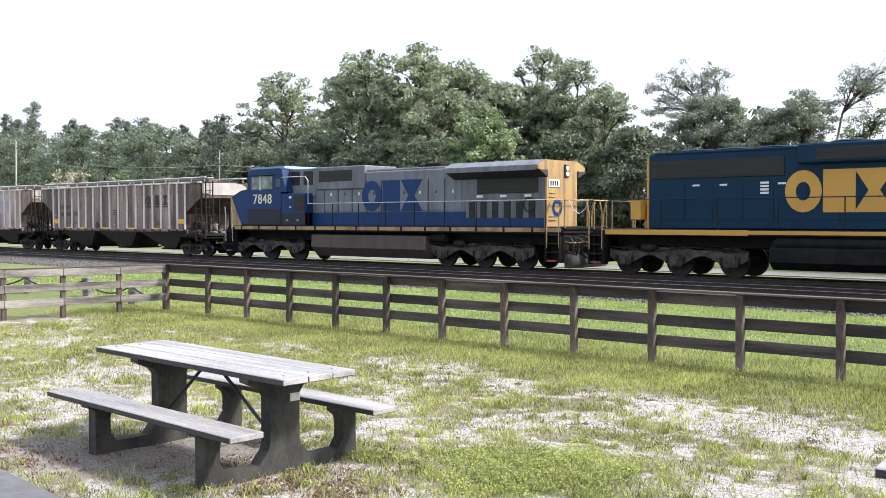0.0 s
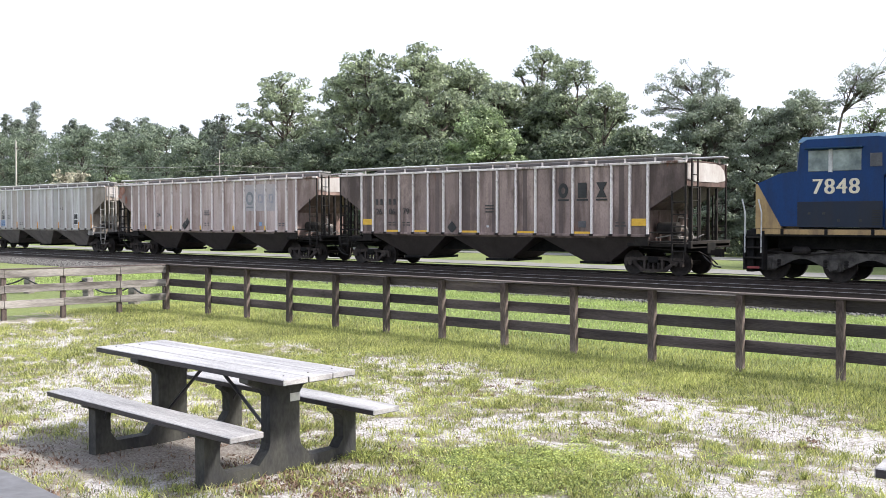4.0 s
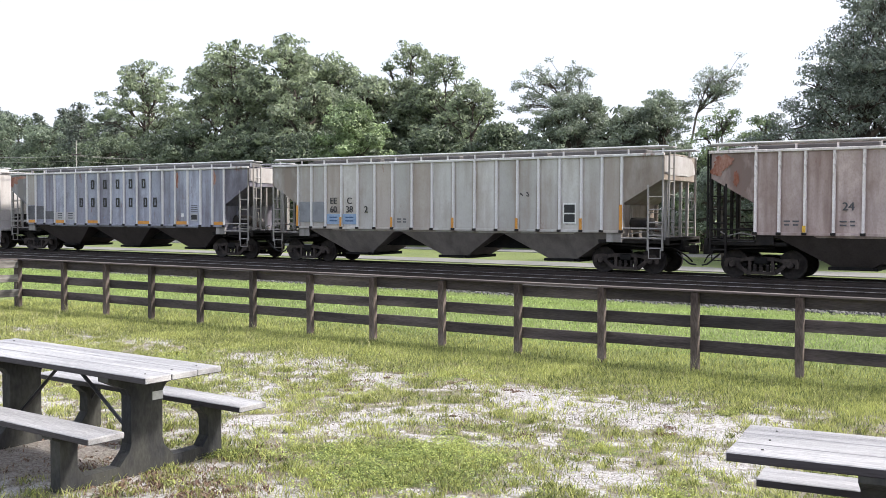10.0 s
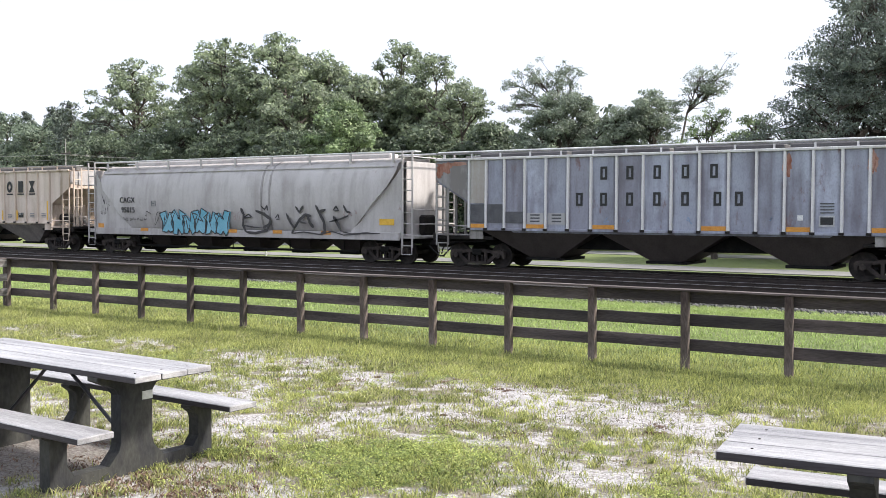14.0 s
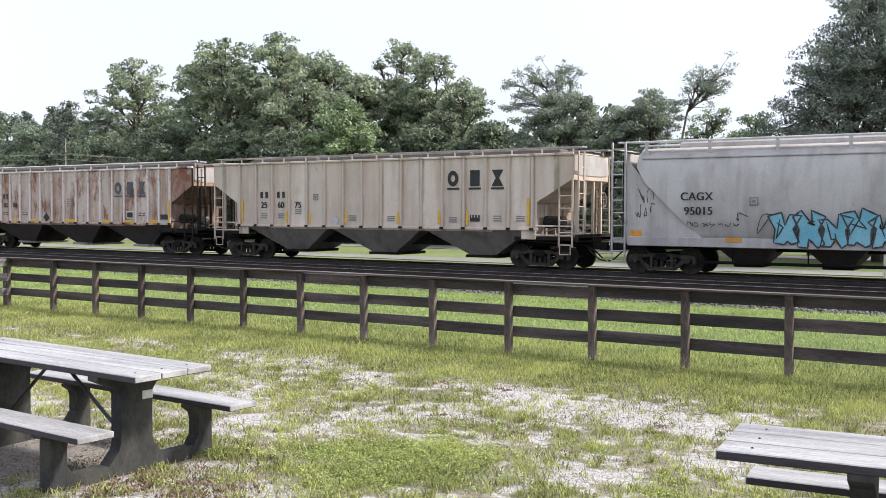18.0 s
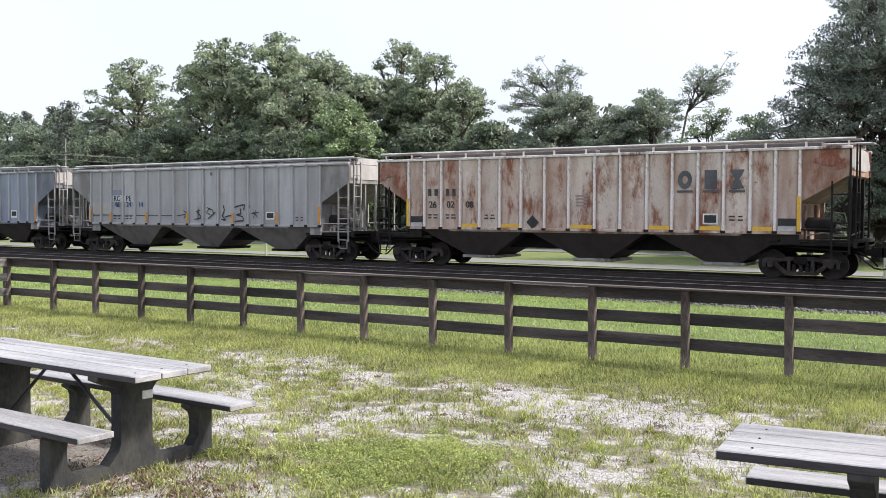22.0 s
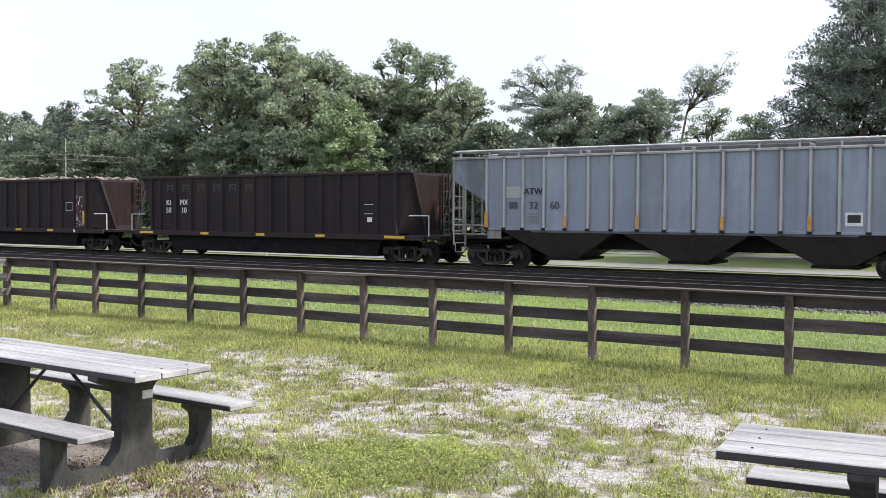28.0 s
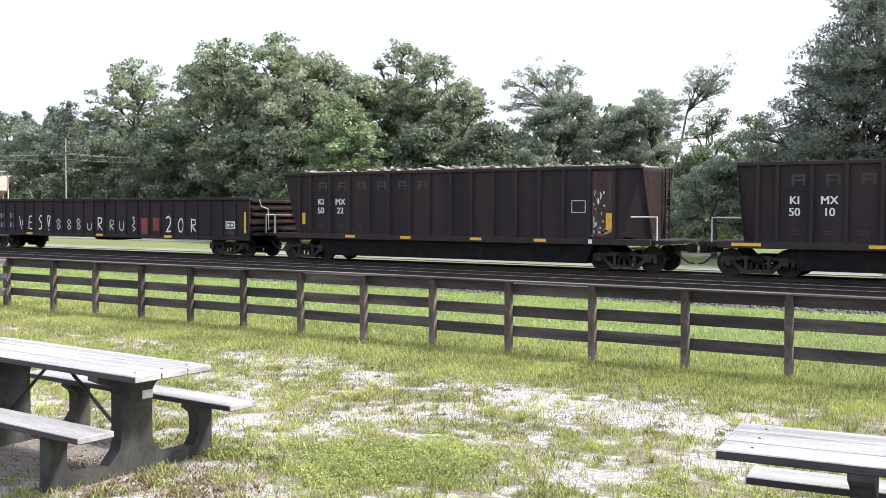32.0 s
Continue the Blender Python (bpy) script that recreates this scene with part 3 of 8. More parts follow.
def stones(name, n, x0, x1, y0, y1, size, seed, label):
    rs = np.random.RandomState(seed)
    x, y = rs.uniform(x0, x1, n), y0 + (y1 - y0) * rs.beta(1.6, 1.6, n)
    shapes = np.array([pebble(seed + k) for k in range(8)])[rs.randint(0, 8, n)]
    s = size * rs.uniform(0.5, 1.3, n)
    z = np.interp(y, [22.6, 23.4, 25.6, 34.6], [-0.40, -0.32, -0.285, -0.285])
    p = shapes * s[:, None, None] + np.stack([x, y, z], 1)[:, None, :]
    i = np.arange(n)[:, None] * 6
    tri = np.concatenate([i + f for f in ([0, 1, 2], [0, 2, 3], [0, 3, 4], [0, 4, 1], [5, 2, 1], [5, 3, 2], [5, 4, 3], [5, 1, 4])])
    return tagged(new(name, cloud_mesh(name, p.reshape(-1, 3), tri, STONE)), label, "stones", kind="stuff")


def stone_material():
    m, n, l, s = nodes_of("loose_stone")
    geo = n.new("ShaderNodeNewGeometry")
    l.new(blend(n, l, geo.outputs["Random Per Island"], (0.035, 0.034, 0.033), (0.15, 0.145, 0.142)), s.inputs["Base Color"])
    s.inputs["Roughness"].default_value = 0.9
    return m


STONE = stone_material()
stones("ballast", 17000, -70, -2, 22.9, 25.7, 0.055, 40, "loose grey crushed stone beside the track")

RAIL_PROFILE = [(-0.07, -0.17), (0.07, -0.17), (0.07, -0.155), (0.012, -0.13), (0.012, -0.045), (0.036, -0.03), (0.036, -0.004), (-0.036, -0.004),
                (-0.036, -0.03), (-0.012, -0.045), (-0.012, -0.13), (-0.07, -0.155)]
for track_y in (NEAR_TRACK, FAR_TRACK):
    track = tagged(new("railway_track"), "steel rails on dark wooden ties in crushed stone", "railway track", "railway tracks", "structure")
    track.location = (0, track_y, RAIL_TOP)
    for side in (-0.753, 0.753):
        rail = part("rail", Shape().prism([(y + side, z) for y, z in RAIL_PROFILE], "x", -420, 160), RAIL_STEEL, track, "rust-brown steel rail")
        part("rail_head", Shape().prism([(side - 0.03, -0.004), (side + 0.03, -0.004), (side + 0.024, 0.0), (side - 0.024, 0.0)], "x", -420, 160), RAIL_HEAD, rail, "worn bright rail top")
    tie = Shape().soft(-0.11, 0.11, -1.29, 1.29, -0.33, -0.155, 0.015).mesh("tie", TIE_WOOD)
    for k in range(150):
        part("tie", tie, TIE_WOOD, track, m=pose(3 - 0.52 * k, random.uniform(-0.04, 0.04), random.uniform(-0.01, 0.01), 0, 0, random.uniform(-1.2, 1.2)))
    rest = Shape()
    for k in range(150, 420):
        rest.box(3 - 0.52 * k - 0.11, 3 - 0.52 * k + 0.11, -1.29, 1.29, -0.33, -0.155)
    tagged(part("far_ties", rest, TIE_WOOD, track), kind="stuff")

# ---- roads behind the railway ----
def strip(name, y0, y1, z, label):
    s = Shape()
    xs = np.linspace(-300, 120, 60)
    for a, b in zip(xs, xs[1:]):
        s.prism([(a, y0 + 0.25 * math.sin(a * 0.13)), (b, y0 + 0.25 * math.sin(b * 0.13)), (b, y1 + 0.2 * math.sin(b * 0.17)), (a, y1 + 0.2 * math.sin(a * 0.17))], "z", z - 0.3, z)
    return tagged(part(name, s, ROAD), label, "road", kind="structure")


strip("road", 37.3, 40.0, -0.33, "pale grey access road behind the railway")
strip("road", 49.4, 52.6, -0.33, "pale grey lane before the trees")

# ---- fences ----
FENCE_TURN = 0.25
FENCE_AT = (-17.43, 11.38)


def fence_post(h, wood):
    return Shape().soft(-0.045, 0.045, -0.045, 0.045, -0.25, h, 0.006).mesh("post", wood)


def fence(name, corner, turn, places, wood, cap_wood, post_wood, label, behind):
    """Square posts, three boards on the side 'behind' of them and a flat cap."""
    ob = tagged(new(name), label, "fence", kind="structure")
    ob.matrix_basis = pose(*corner, 0, 0, turn)
    rs = random.Random(len(places))
    post = fence_post(0.938, post_wood)
    for x in places:
        part("post", post, post_wood, ob, m=pose(x, 0, rs.uniform(-0.012, 0.008), rs.uniform(-0.8, 0.8), rs.uniform(-0.8, 0.8), rs.uniform(-2, 2)))
    for a, b in zip(places, places[1:]):
        for k, z in enumerate((0.307, 0.583, 0.864)):
            y0 = behind * 0.046
            y1 = behind * 0.071
            bend = rs.uniform(-0.006, 0.006)
            board = Shape().soft(a + 0.004, b - 0.004, min(y0, y1), max(y0, y1), z - 0.072 + bend, z + 0.072 + bend, 0.005)
            part("board", board, wood, ob, m=pose(0, 0, 0, 0, rs.uniform(-0.12, 0.12), 0))
    runs = list(range(0, len(places), 2))
    if runs[-1] != len(places) - 1:
        runs.append(len(places) - 1)
    for i, j in zip(runs, runs[1:]):
        part("cap", Shape().soft(places[i] + 0.002, places[j] - 0.002, -0.052, 0.076, 0.941, 0.965, 0.004), cap_wood, ob, "grey weathered cap board", m=pose(0, 0, rs.uniform(-0.002, 0.003)))
    return ob


FENCE_STOPS = [0.0, 1.41] + [1.41 + 1.208 * k for k in range(1, 19)]
fence("fence", (*FENCE_AT, 0), FENCE_TURN, FENCE_STOPS, FENCE_WOOD, CAP_WOOD, POST_WOOD, "dark brown three-board wooden fence with posts", 1)
fence("fence", (*FENCE_AT, 0), -100.5, [0.03, 0.98, 2.07, 3.14, 4.25, 5.35], SIDE_WOOD, CAP_WOOD, POST_WOOD, "silvery weathered three-board wooden side fence", 1)

# ---- chained bollards beyond the side fence ----
BOLLARDS = [(-26.3, 11.3), (-24.2, 11.8), (-22.2, 12.3), (-19.25, 11.75)]
bollard_mesh = [Shape().soft(-0.11, 0.11, -0.09, 0.09, -0.3, h, 0.02).mesh("post", SIDE_WOOD) for h in (0.44, 0.52, 0.48, 0.46)]
barrier = tagged(new("chain_barrier"), "low wooden bollards joined by a black chain", "barrier")
for (x, y), me, lean in zip(BOLLARDS, bollard_mesh, (1, 7, -3, 2)):
    part("bollard", me, SIDE_WOOD, barrier, m=pose(x, y, -0.02, lean * 0.3, lean, 12))
for (x0, y0), (x1, y1) in zip(BOLLARDS, BOLLARDS[1:]):
    pts = []
    for k in range(13):
        t = k / 12
        pts.append((x0 + (x1 - x0) * t, y0 + (y1 - y0) * t - 0.1, 0.40 - 0.22 * 4 * t * (1 - t)))
    part("chain", Shape().line(pts, 0.02, 5), BLACK, barrier, "drooping black chain")
pts = [(-19.25 + 1.85 * k / 12, 11.7 - 0.35 * k / 12, 0.40 - 0.14 * 4 * (k / 12) * (1 - k / 12)) for k in range(13)]
part("chain", Shape().line(pts, 0.02, 5), BLACK, barrier, "drooping black chain")

# ---- picnic tables ----
def trestle_outline():
    half = [(0.0, 0.0), (0.695, 0.0), (0.695, 0.36), (0.755, 0.385), (0.755, 0.405), (0.49, 0.405), (0.49, 0.385), (0.55, 0.34), (0.565, 0.30), (0.565, 0.17), (0.51, 0.095),
            (0.235, 0.095), (0.15, 0.19), (0.135, 0.24), (0.135, 0.58), (0.17, 0.63), (0.325, 0.70), (0.325, 0.731), (0.0, 0.731)]
    return half[:-1] + [half[-1]] + [(-y, z) for y, z in half[::-1][1:-1]]


BRACE = surface("dull_steel_brace", (0.05, 0.05, 0.055), (0.09, 0.09, 0.095), 4, 30, 0.4, 0.6, 0.05)
# plank colour with shade put in, for faces turned away from the sun
PLANK_SIDE = surface("shaded_plank_side", (0.026, 0.021, 0.027), (0.050, 0.043, 0.050), 2.5, 40, 0.6, 0, 0.3, (0.3, 3, 3))


def board_mesh(name, x0, x1, y0, y1, z0, z1):
    """A plank, pale on top and at its sawn ends; shade is painted on its sides and underside."""
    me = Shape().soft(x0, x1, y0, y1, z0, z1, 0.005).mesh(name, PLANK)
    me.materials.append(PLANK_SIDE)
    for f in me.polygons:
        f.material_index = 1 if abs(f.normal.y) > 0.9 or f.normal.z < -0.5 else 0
    return me


def picnic_table(m, label):
    t = tagged(new("picnic_table"), label, "picnic table", "picnic tables")
    t.matrix_basis = m
    rs = random.Random(4)
    for k in (-1, 0, 1):
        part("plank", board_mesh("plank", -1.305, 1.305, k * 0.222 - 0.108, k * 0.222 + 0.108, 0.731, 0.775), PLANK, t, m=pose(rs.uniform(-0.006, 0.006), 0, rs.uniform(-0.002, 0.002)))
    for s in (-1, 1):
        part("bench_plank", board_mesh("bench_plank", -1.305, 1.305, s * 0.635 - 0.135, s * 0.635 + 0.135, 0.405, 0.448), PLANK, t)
    for x in (-0.685, 0.835):
        leg = part("trestle", Shape().prism(trestle_outline(), "x", x - 0.055, x + 0.055), FRAME_GREY, t, "grey cast trestle frame with flared feet")
        for s in (-1, 1):
            part("stay", Shape().tube((x, s * 0.60, 0.22), (x + (0.14 if x < 0 else -0.14), s * 0.63, 0.404), 0.011, n=6), BRACE, t)
        part("bracket", Shape().soft(x - 0.10, x - 0.055, -0.09, -0.01, 0.13, 0.36, 0.006), FRAME_GREY, leg)
        part("brace", Shape().tube((x * 0.92, -0.04, 0.28), (x * 0.10, -0.04, 0.722), 0.014, n=6), BRACE, t, "thin steel brace")
    for yy in (-0.222, 0, 0.222):
        for x in (-1.16, 1.16):
            part("bolt", Shape().turned([(0.007, 0.774), (0.007, 0.777), (0.004, 0.778)], "z", 8, (x, yy, 0)), STEEL_DARK, t)
    part("plate", Shape().soft(0.8905, 0.8965, 0.045, 0.135, 0.525, 0.585, 0.001), WHITE, t, "small white maker's plate")
    return t


picnic_table(pose(-6.50, 4.685, 0.0, 0, 0, -1.9), "weathered grey plank picnic table with attached benches")
picnic_table(pose(-0.135, 4.965, 0.0, 0, 0, 6.5), "weathered grey plank picnic table on sandy grass")

# ---- handrail beside the camera ----
hr = tagged(new("handrail"), "grey painted platform handrail on a post", "handrail")
hr.matrix_basis = pose(-1.10, 0.44, 0.007, 0, 0, -4.2)
part("rail", Shape().soft(-2.2, 0.32, -0.09, 0.095, 1.53, 1.575, 0.02), RAIL_GREY, hr)
part("post", Shape().soft(-0.9, -0.81, -0.045, 0.045, -0.2, 1.53, 0.008), RAIL_GREY, hr)

# ---- utility pole and marker stakes ----
POLE_WOOD = surface("pale_pole_wood", (0.34, 0.33, 0.30), (0.46, 0.45, 0.42), 2, 20, 0.8, 0, 0.3, (3, 3, 0.3))
for px, py, tall, r in ((-147.1, 70, 14.2, 0.15), (-72.0, 52.5, 8.3, 0.055)):
    pole = tagged(new("utility_pole"), "pale slender utility pole before the far trees", "utility pole", "utility poles")
    pole.location = (px, py, -0.36)
    part("shaft", Shape().turned([(r, 0), (r * 0.75, tall)], "z", 10), POLE_WOOD, pole, "pale weathered shaft", smooth=40)
    part("crossarm", Shape().soft(-0.6, 0.6, -0.05, 0.05, tall - 1.25, tall - 1.15, 0.01), CAP_WOOD, pole)
    for x in (-0.5, 0.5):
        part("insulator", Shape().turned([(0.02, tall - 1.15), (0.035, tall - 1.1), (0.025, tall - 1.0)], "z", 8, (x, 0, 0)), CAP_WOOD, pole)
cables = tagged(new("power_line"), "thin pale cables sagging between two utility poles", "cable")
for (x0, y0, z0), (x1, y1, z1), droop in (((-147.1, 70, 12.55), (-72.0, 52.5, 6.65), 1.2), ((-72.0, 52.5, 6.65), (-66.0, 57.6, 6.4), 0.1)):
    for dx, dz in ((-0.5, 0.0), (0.5, 0.0), (0.0, -0.45)):
        sag = [(x0 + dx + (x1 - x0) * k / 16, y0 + (y1 - y0) * k / 16, z0 + dz + (z1 - z0) * k / 16 - droop * 4 * (k / 16) * (1 - k / 16)) for k in range(17)]
        part("wire", Shape().line(sag, 0.012, 5), POLE_WOOD, cables)
for x, y, h in ((-34.3, 36.6, 1.15), (-5.6, 36.6, 0.95)):
    stake = tagged(new("marker_stake"), "thin white marker stake in the grass", "stake", "marker stakes")
    stake.location = (x, y, -0.42)
    part("shaft", Shape().soft(-0.045, 0.045, -0.02, 0.02, -0.2, h, 0.01), WHITE, stake)


# ---- trees ----
def limb(s, a, b, r0, r1, rs, steps=4, wander=0.08):
    """A bent, tapering branch; returns its tip."""
    a, b = Vector(a), Vector(b)
    size = (b - a).length
    last, lr = a, r0
    for k in range(1, steps + 1):
        t = k / steps
        q = a.lerp(b, t) + Vector((rs.uniform(-1, 1), rs.uniform(-1, 1), rs.uniform(-0.5, 0.8))) * wander * size * (1 - t) * 1.5
        r = r0 + (r1 - r0) * t
        s.tube(last, q, lr, r, 6 if r0 > 0.1 else 3)
        last, lr = q, r
    return last


def leaf_sprays(centres, radii, counts, size, rs, flat=0.62, loose=0.45):
    """Three-cornered leaf sprays round twig ends, turned outwards and up; arrays of corners and faces."""
    c = np.repeat(centres, counts, 0)
    r = np.repeat(radii, counts)
    n, k = len(c), len(centres)
    out = rs.randn(n, 3)
    out /= np.linalg.norm(out, axis=1)[:, None]
    pull = np.repeat(rs.uniform(0.75, 1.3, (k, 3)) * np.array([1.15, 1.15, flat]), counts, 0)
    p = c + out * (r * rs.uniform(0.1, 1.0, n) ** loose)[:, None] * pull
    facing = out + 0.75 * rs.randn(n, 3) + np.array([0, 0, 0.35])
    facing /= np.linalg.norm(facing, axis=1)[:, None]
    u = np.cross(facing, rs.randn(n, 3))
    u /= np.linalg.norm(u, axis=1)[:, None] + 1e-9
    w = np.cross(facing, u)
    s = size * rs.uniform(0.55, 1.45, n)
    u, w = u * s[:, None], w * (s * 0.62)[:, None]
    v = np.stack([p - u - w, p - 0.8 * u + w, p + 1.3 * u], 1).reshape(-1, 3)
    return v, np.arange(3 * n).reshape(-1, 3)


def tree(x, y, tall, wide, seed, leaf, label, trunk=0.28, base=0.15, twigs=260, leaves=14000, size=0.13, lean=(0, 0), lobes=9, puff=0.6, name="tree", full=1.0, spread=0.36):
    """A tapered trunk, limbs to the lobes of the crown, and clumps of leaves over the outside of every lobe."""
    rs, rr = np.random.RandomState(seed), random.Random(seed)
    ob = tagged(new(name), label, "tree", "trees behind the railway")
    ob.location = (x, y, -0.36)
    low, high = tall * base, tall
    heads = [(Vector((wide * rr.uniform(-0.1, 0.1), 0, high - wide * 0.2)), wide * 0.2)]
    for k in range(lobes):
        a = 6.283 * (k * 0.618 + rr.uniform(-0.06, 0.06))
        t = (k + 0.5) / lobes
        z = low + (high - low) * (0.10 + 0.76 * t)
        reach = wide * spread * (1.0 - 0.6 * abs(t - 0.4) / 0.6) * rr.uniform(0.7, 1.25)
        heads.append((Vector((math.cos(a) * reach, math.sin(a) * reach * 0.85, z)), wide * rr.uniform(0.13, 0.24) * full))
    share = np.array([r ** 2 for _, r in heads])
    share = np.maximum(4, (twigs * share / share.sum())).astype(int)
    centres, owner = [], []
    for k, ((h, r), m) in enumerate(zip(heads, share)):
        d = rs.randn(m, 3)
        d[:, 2] += 0.35
        d /= np.linalg.norm(d, axis=1)[:, None]
        centres.append(np.array(h) + d * (r * rs.uniform(0.45, 1.05, m))[:, None] * np.array([1.2, 1.15, 0.68]))
        owner += [k] * m
    c = np.concatenate(centres)
    c[:, 0] *= wide / (np.percentile(c[:, 0], 98) - np.percentile(c[:, 0], 2) + 2 * puff)
    c[:, 2] = low + (c[:, 2] - c[:, 2].min()) / (np.percentile(c[:, 2], 99.5) - c[:, 2].min()) * (high - 0.6 * puff - low)
    bend = np.clip(c[:, 2] / tall, 0, 1.2) ** 1.3
    c[:, 0] += lean[0] * tall * bend
    c[:, 1] += lean[1] * tall * bend
    wood = Shape()
    fork = Vector((lean[0] * tall * 0.2, lean[1] * tall * 0.2, tall * (base + 0.10)))
    limb(wood, (0, 0, -0.3), fork, trunk, trunk * 0.75, rr, 5, 0.03)
    crown_top = Vector((lean[0] * tall * 0.9, 0, tall * 0.86))
    limb(wood, fork, crown_top, trunk * 0.7, 0.04, rr, 6, 0.06)
    owner = np.array(owner)
    for k in range(len(heads)):
        mine = c[owner == k]
        mid = Vector(mine.mean(0))
        start = fork.lerp(crown_top, min(0.7, max(0.0, (mid.z - fork.z) / max(0.1, crown_top.z - fork.z) - 0.25)))
        limb(wood, start, mid, trunk * 0.36, 0.05, rr, 5, 0.09)
        for q in mine[:: max(1, len(mine) // 8)]:
            limb(wood, start.lerp(mid, rr.uniform(0.6, 1)), q, 0.05, 0.015, rr, 2, 0.08)
    radii = puff * rs.uniform(0.45, 1.3, len(c))
    counts = np.maximum(3, (leaves * radii ** 2 / (radii ** 2).sum()).astype(int))
    v, q = leaf_sprays(c, radii, counts, size, rs)
    part("trunk", wood, BARK, ob, "grey-brown trunk and limbs", smooth=50)
    part("crown", cloud_mesh("crown", v, q, leaf), leaf, ob)
    return ob


def thin_tree(x, y, fork, tips, seed, leaf, label, trunk=0.12, leaves=5000, size=0.09, puff=0.42, start=0.30):
    """A slender stem that parts into long bare limbs, with loose sprays along their outer halves."""
    rs, rr = np.random.RandomState(seed), random.Random(seed)
    ob = tagged(new("tree"), label, "tree", "trees behind the railway")
    ob.location = (x, y, -0.36)
    wood, centres = Shape(), []
    limb(wood, (0, 0, -0.3), fork, trunk, trunk * 0.7, rr, 6, 0.03)
    for tip in tips:
        pts, a, b = [], Vector(fork), Vector(tip)
        side = Vector((rr.uniform(-1, 1), rr.uniform(-1, 1), 0)) * (b - a).length * 0.10
        for k in range(9):
            t = k / 8
            pts.append(a.lerp(b, t) + side * math.sin(3.14159 * t) + Vector((0, 0, 0.12 * (b - a).length * math.sin(3.14159 * t))))
        for k in range(8):
            wood.tube(pts[k], pts[k + 1], trunk * 0.62 * (1 - k / 9), trunk * 0.62 * (1 - (k + 1) / 9), 4)
        for k in range(26):
            t = rr.uniform(start, 1.02)
            i = min(7, int(t * 8))
            q = pts[i].lerp(pts[i + 1], min(1, t * 8 - i)) + Vector((rr.gauss(0, 0.55), rr.gauss(0, 0.55), rr.gauss(0.05, 0.42)))
            limb(wood, pts[max(0, i - 1)], q, 0.03, 0.012, rr, 2, 0.08)
            centres.append(tuple(q))
    c = np.array(centres)
    radii = puff * rs.uniform(0.5, 1.3, len(c))
    counts = np.maximum(4, (leaves * radii ** 2 / (radii ** 2).sum()).astype(int))
    v, q = leaf_sprays(c, radii, counts, size, rs, 0.75, 0.6)
    part("trunk", wood, BARK, ob, "grey slender leaning stem and limbs", smooth=50)
    part("crown", cloud_mesh("crown", v, q, leaf), leaf, ob)
    return ob


def pine(x, y, tall, wide, seed, name="pine_tree", sprays=70, size=0.17):
    rs, rr = np.random.RandomState(seed), random.Random(seed)
    ob = tagged(new(name), "tall slender pine in the far wood", "tree", "far pines")
    ob.location = (x, y, -0.36)
    wood = Shape()
    limb(wood, (0, 0, -0.3), (0, 0, tall * 0.97), 0.26, 0.06, rr, 8, 0.01)
    centres, radii = [], []
    for k in range(64):
        t = (k / 64) ** 0.85
        z = tall * (0.36 + 0.63 * t)
        r = wide * 0.5 * (1.0 - 0.93 * t) ** 0.55 * rr.uniform(0.15, 1.1)
        a = rr.uniform(0, 6.283)
        q = Vector((math.cos(a) * r, math.sin(a) * r, z - 0.12 * r))
        limb(wood, (0, 0, z - 0.3), q, 0.06, 0.03, rr, 2)
        centres.append(q)
        radii.append(wide * rr.uniform(0.08, 0.16))
    v, q = leaf_sprays(np.array(centres), np.array(radii), np.full(len(radii), sprays), size, rs, 0.7)
    part("trunk", wood, BARK, ob, smooth=50)
    part("crown", cloud_mesh("crown", v, q, NEEDLE), NEEDLE, ob)
    return ob


# broad trees behind the lane
OAKS = [
    (-79.6, 66, 17.4, 10.0, 11, LEAF_OAK, "broad dark green oak with gaps in the crown"),
    (-70.4, 67, 16.4, 8.2, 42, LEAF_OAK, "mid-height green oak between taller ones"),
    (-62.6, 62, 17.2, 8.8, 12, LEAF_OAK, "tall full dark green oak"),
    (-57.6, 63, 17.3, 8.4, 13, LEAF_OAK, "tall full dark green oak"),
    (-52.6, 60, 13.3, 8.6, 14, LEAF_OAK, "leafy green oak with a domed crown"),
    (-54.0, 66, 15.6, 8.0, 43, LEAF_OAK, "green oak standing behind others"),
    (-45.0, 69, 11.6, 8.0, 50, LEAF_OAK, "green oak standing behind others"),
    (-46.6, 67, 13.2, 6.6, 57, LEAF_OAK, "green oak standing behind others"),
    (-50.3, 65, 13.6, 7.6, 55, LEAF_OAK, "green oak standing behind others"),
]
for ox, oy, oh, ow, seed, leaf, label in OAKS:
    tree(ox, oy, oh, ow * 1.22, seed, leaf, label, 0.34, 0.06, 380 if ow > 6 else 250, 19000 if ow > 6 else 11000, 0.145, lobes=26, puff=0.66, full=0.90, spread=0.43)
for ox, oy, oh, ow, seed, label in ((-48.8, 68, 16.6, 7.6, 15, "tall airy oak with gaps between its boughs"), (-43.4, 66, 14.9, 7.0, 16, "spreading airy tree with layered boughs"), (-37.2, 60, 11.4, 7.4, 17, "smaller airy tree with flat boughs")):
    tree(ox, oy, oh, ow, seed, LEAF_OAK, label, 0.20, 0.14, 300, 13500, 0.10, lobes=24, puff=0.48, full=0.62, spread=0.46)
tree(-43.1, 54, 10.2, 7.2, 18, LEAF_LIGHT, "low bright green tree before the oaks", 0.22, 0.06, 230, 24000, 0.10, lobes=13, puff=0.6)
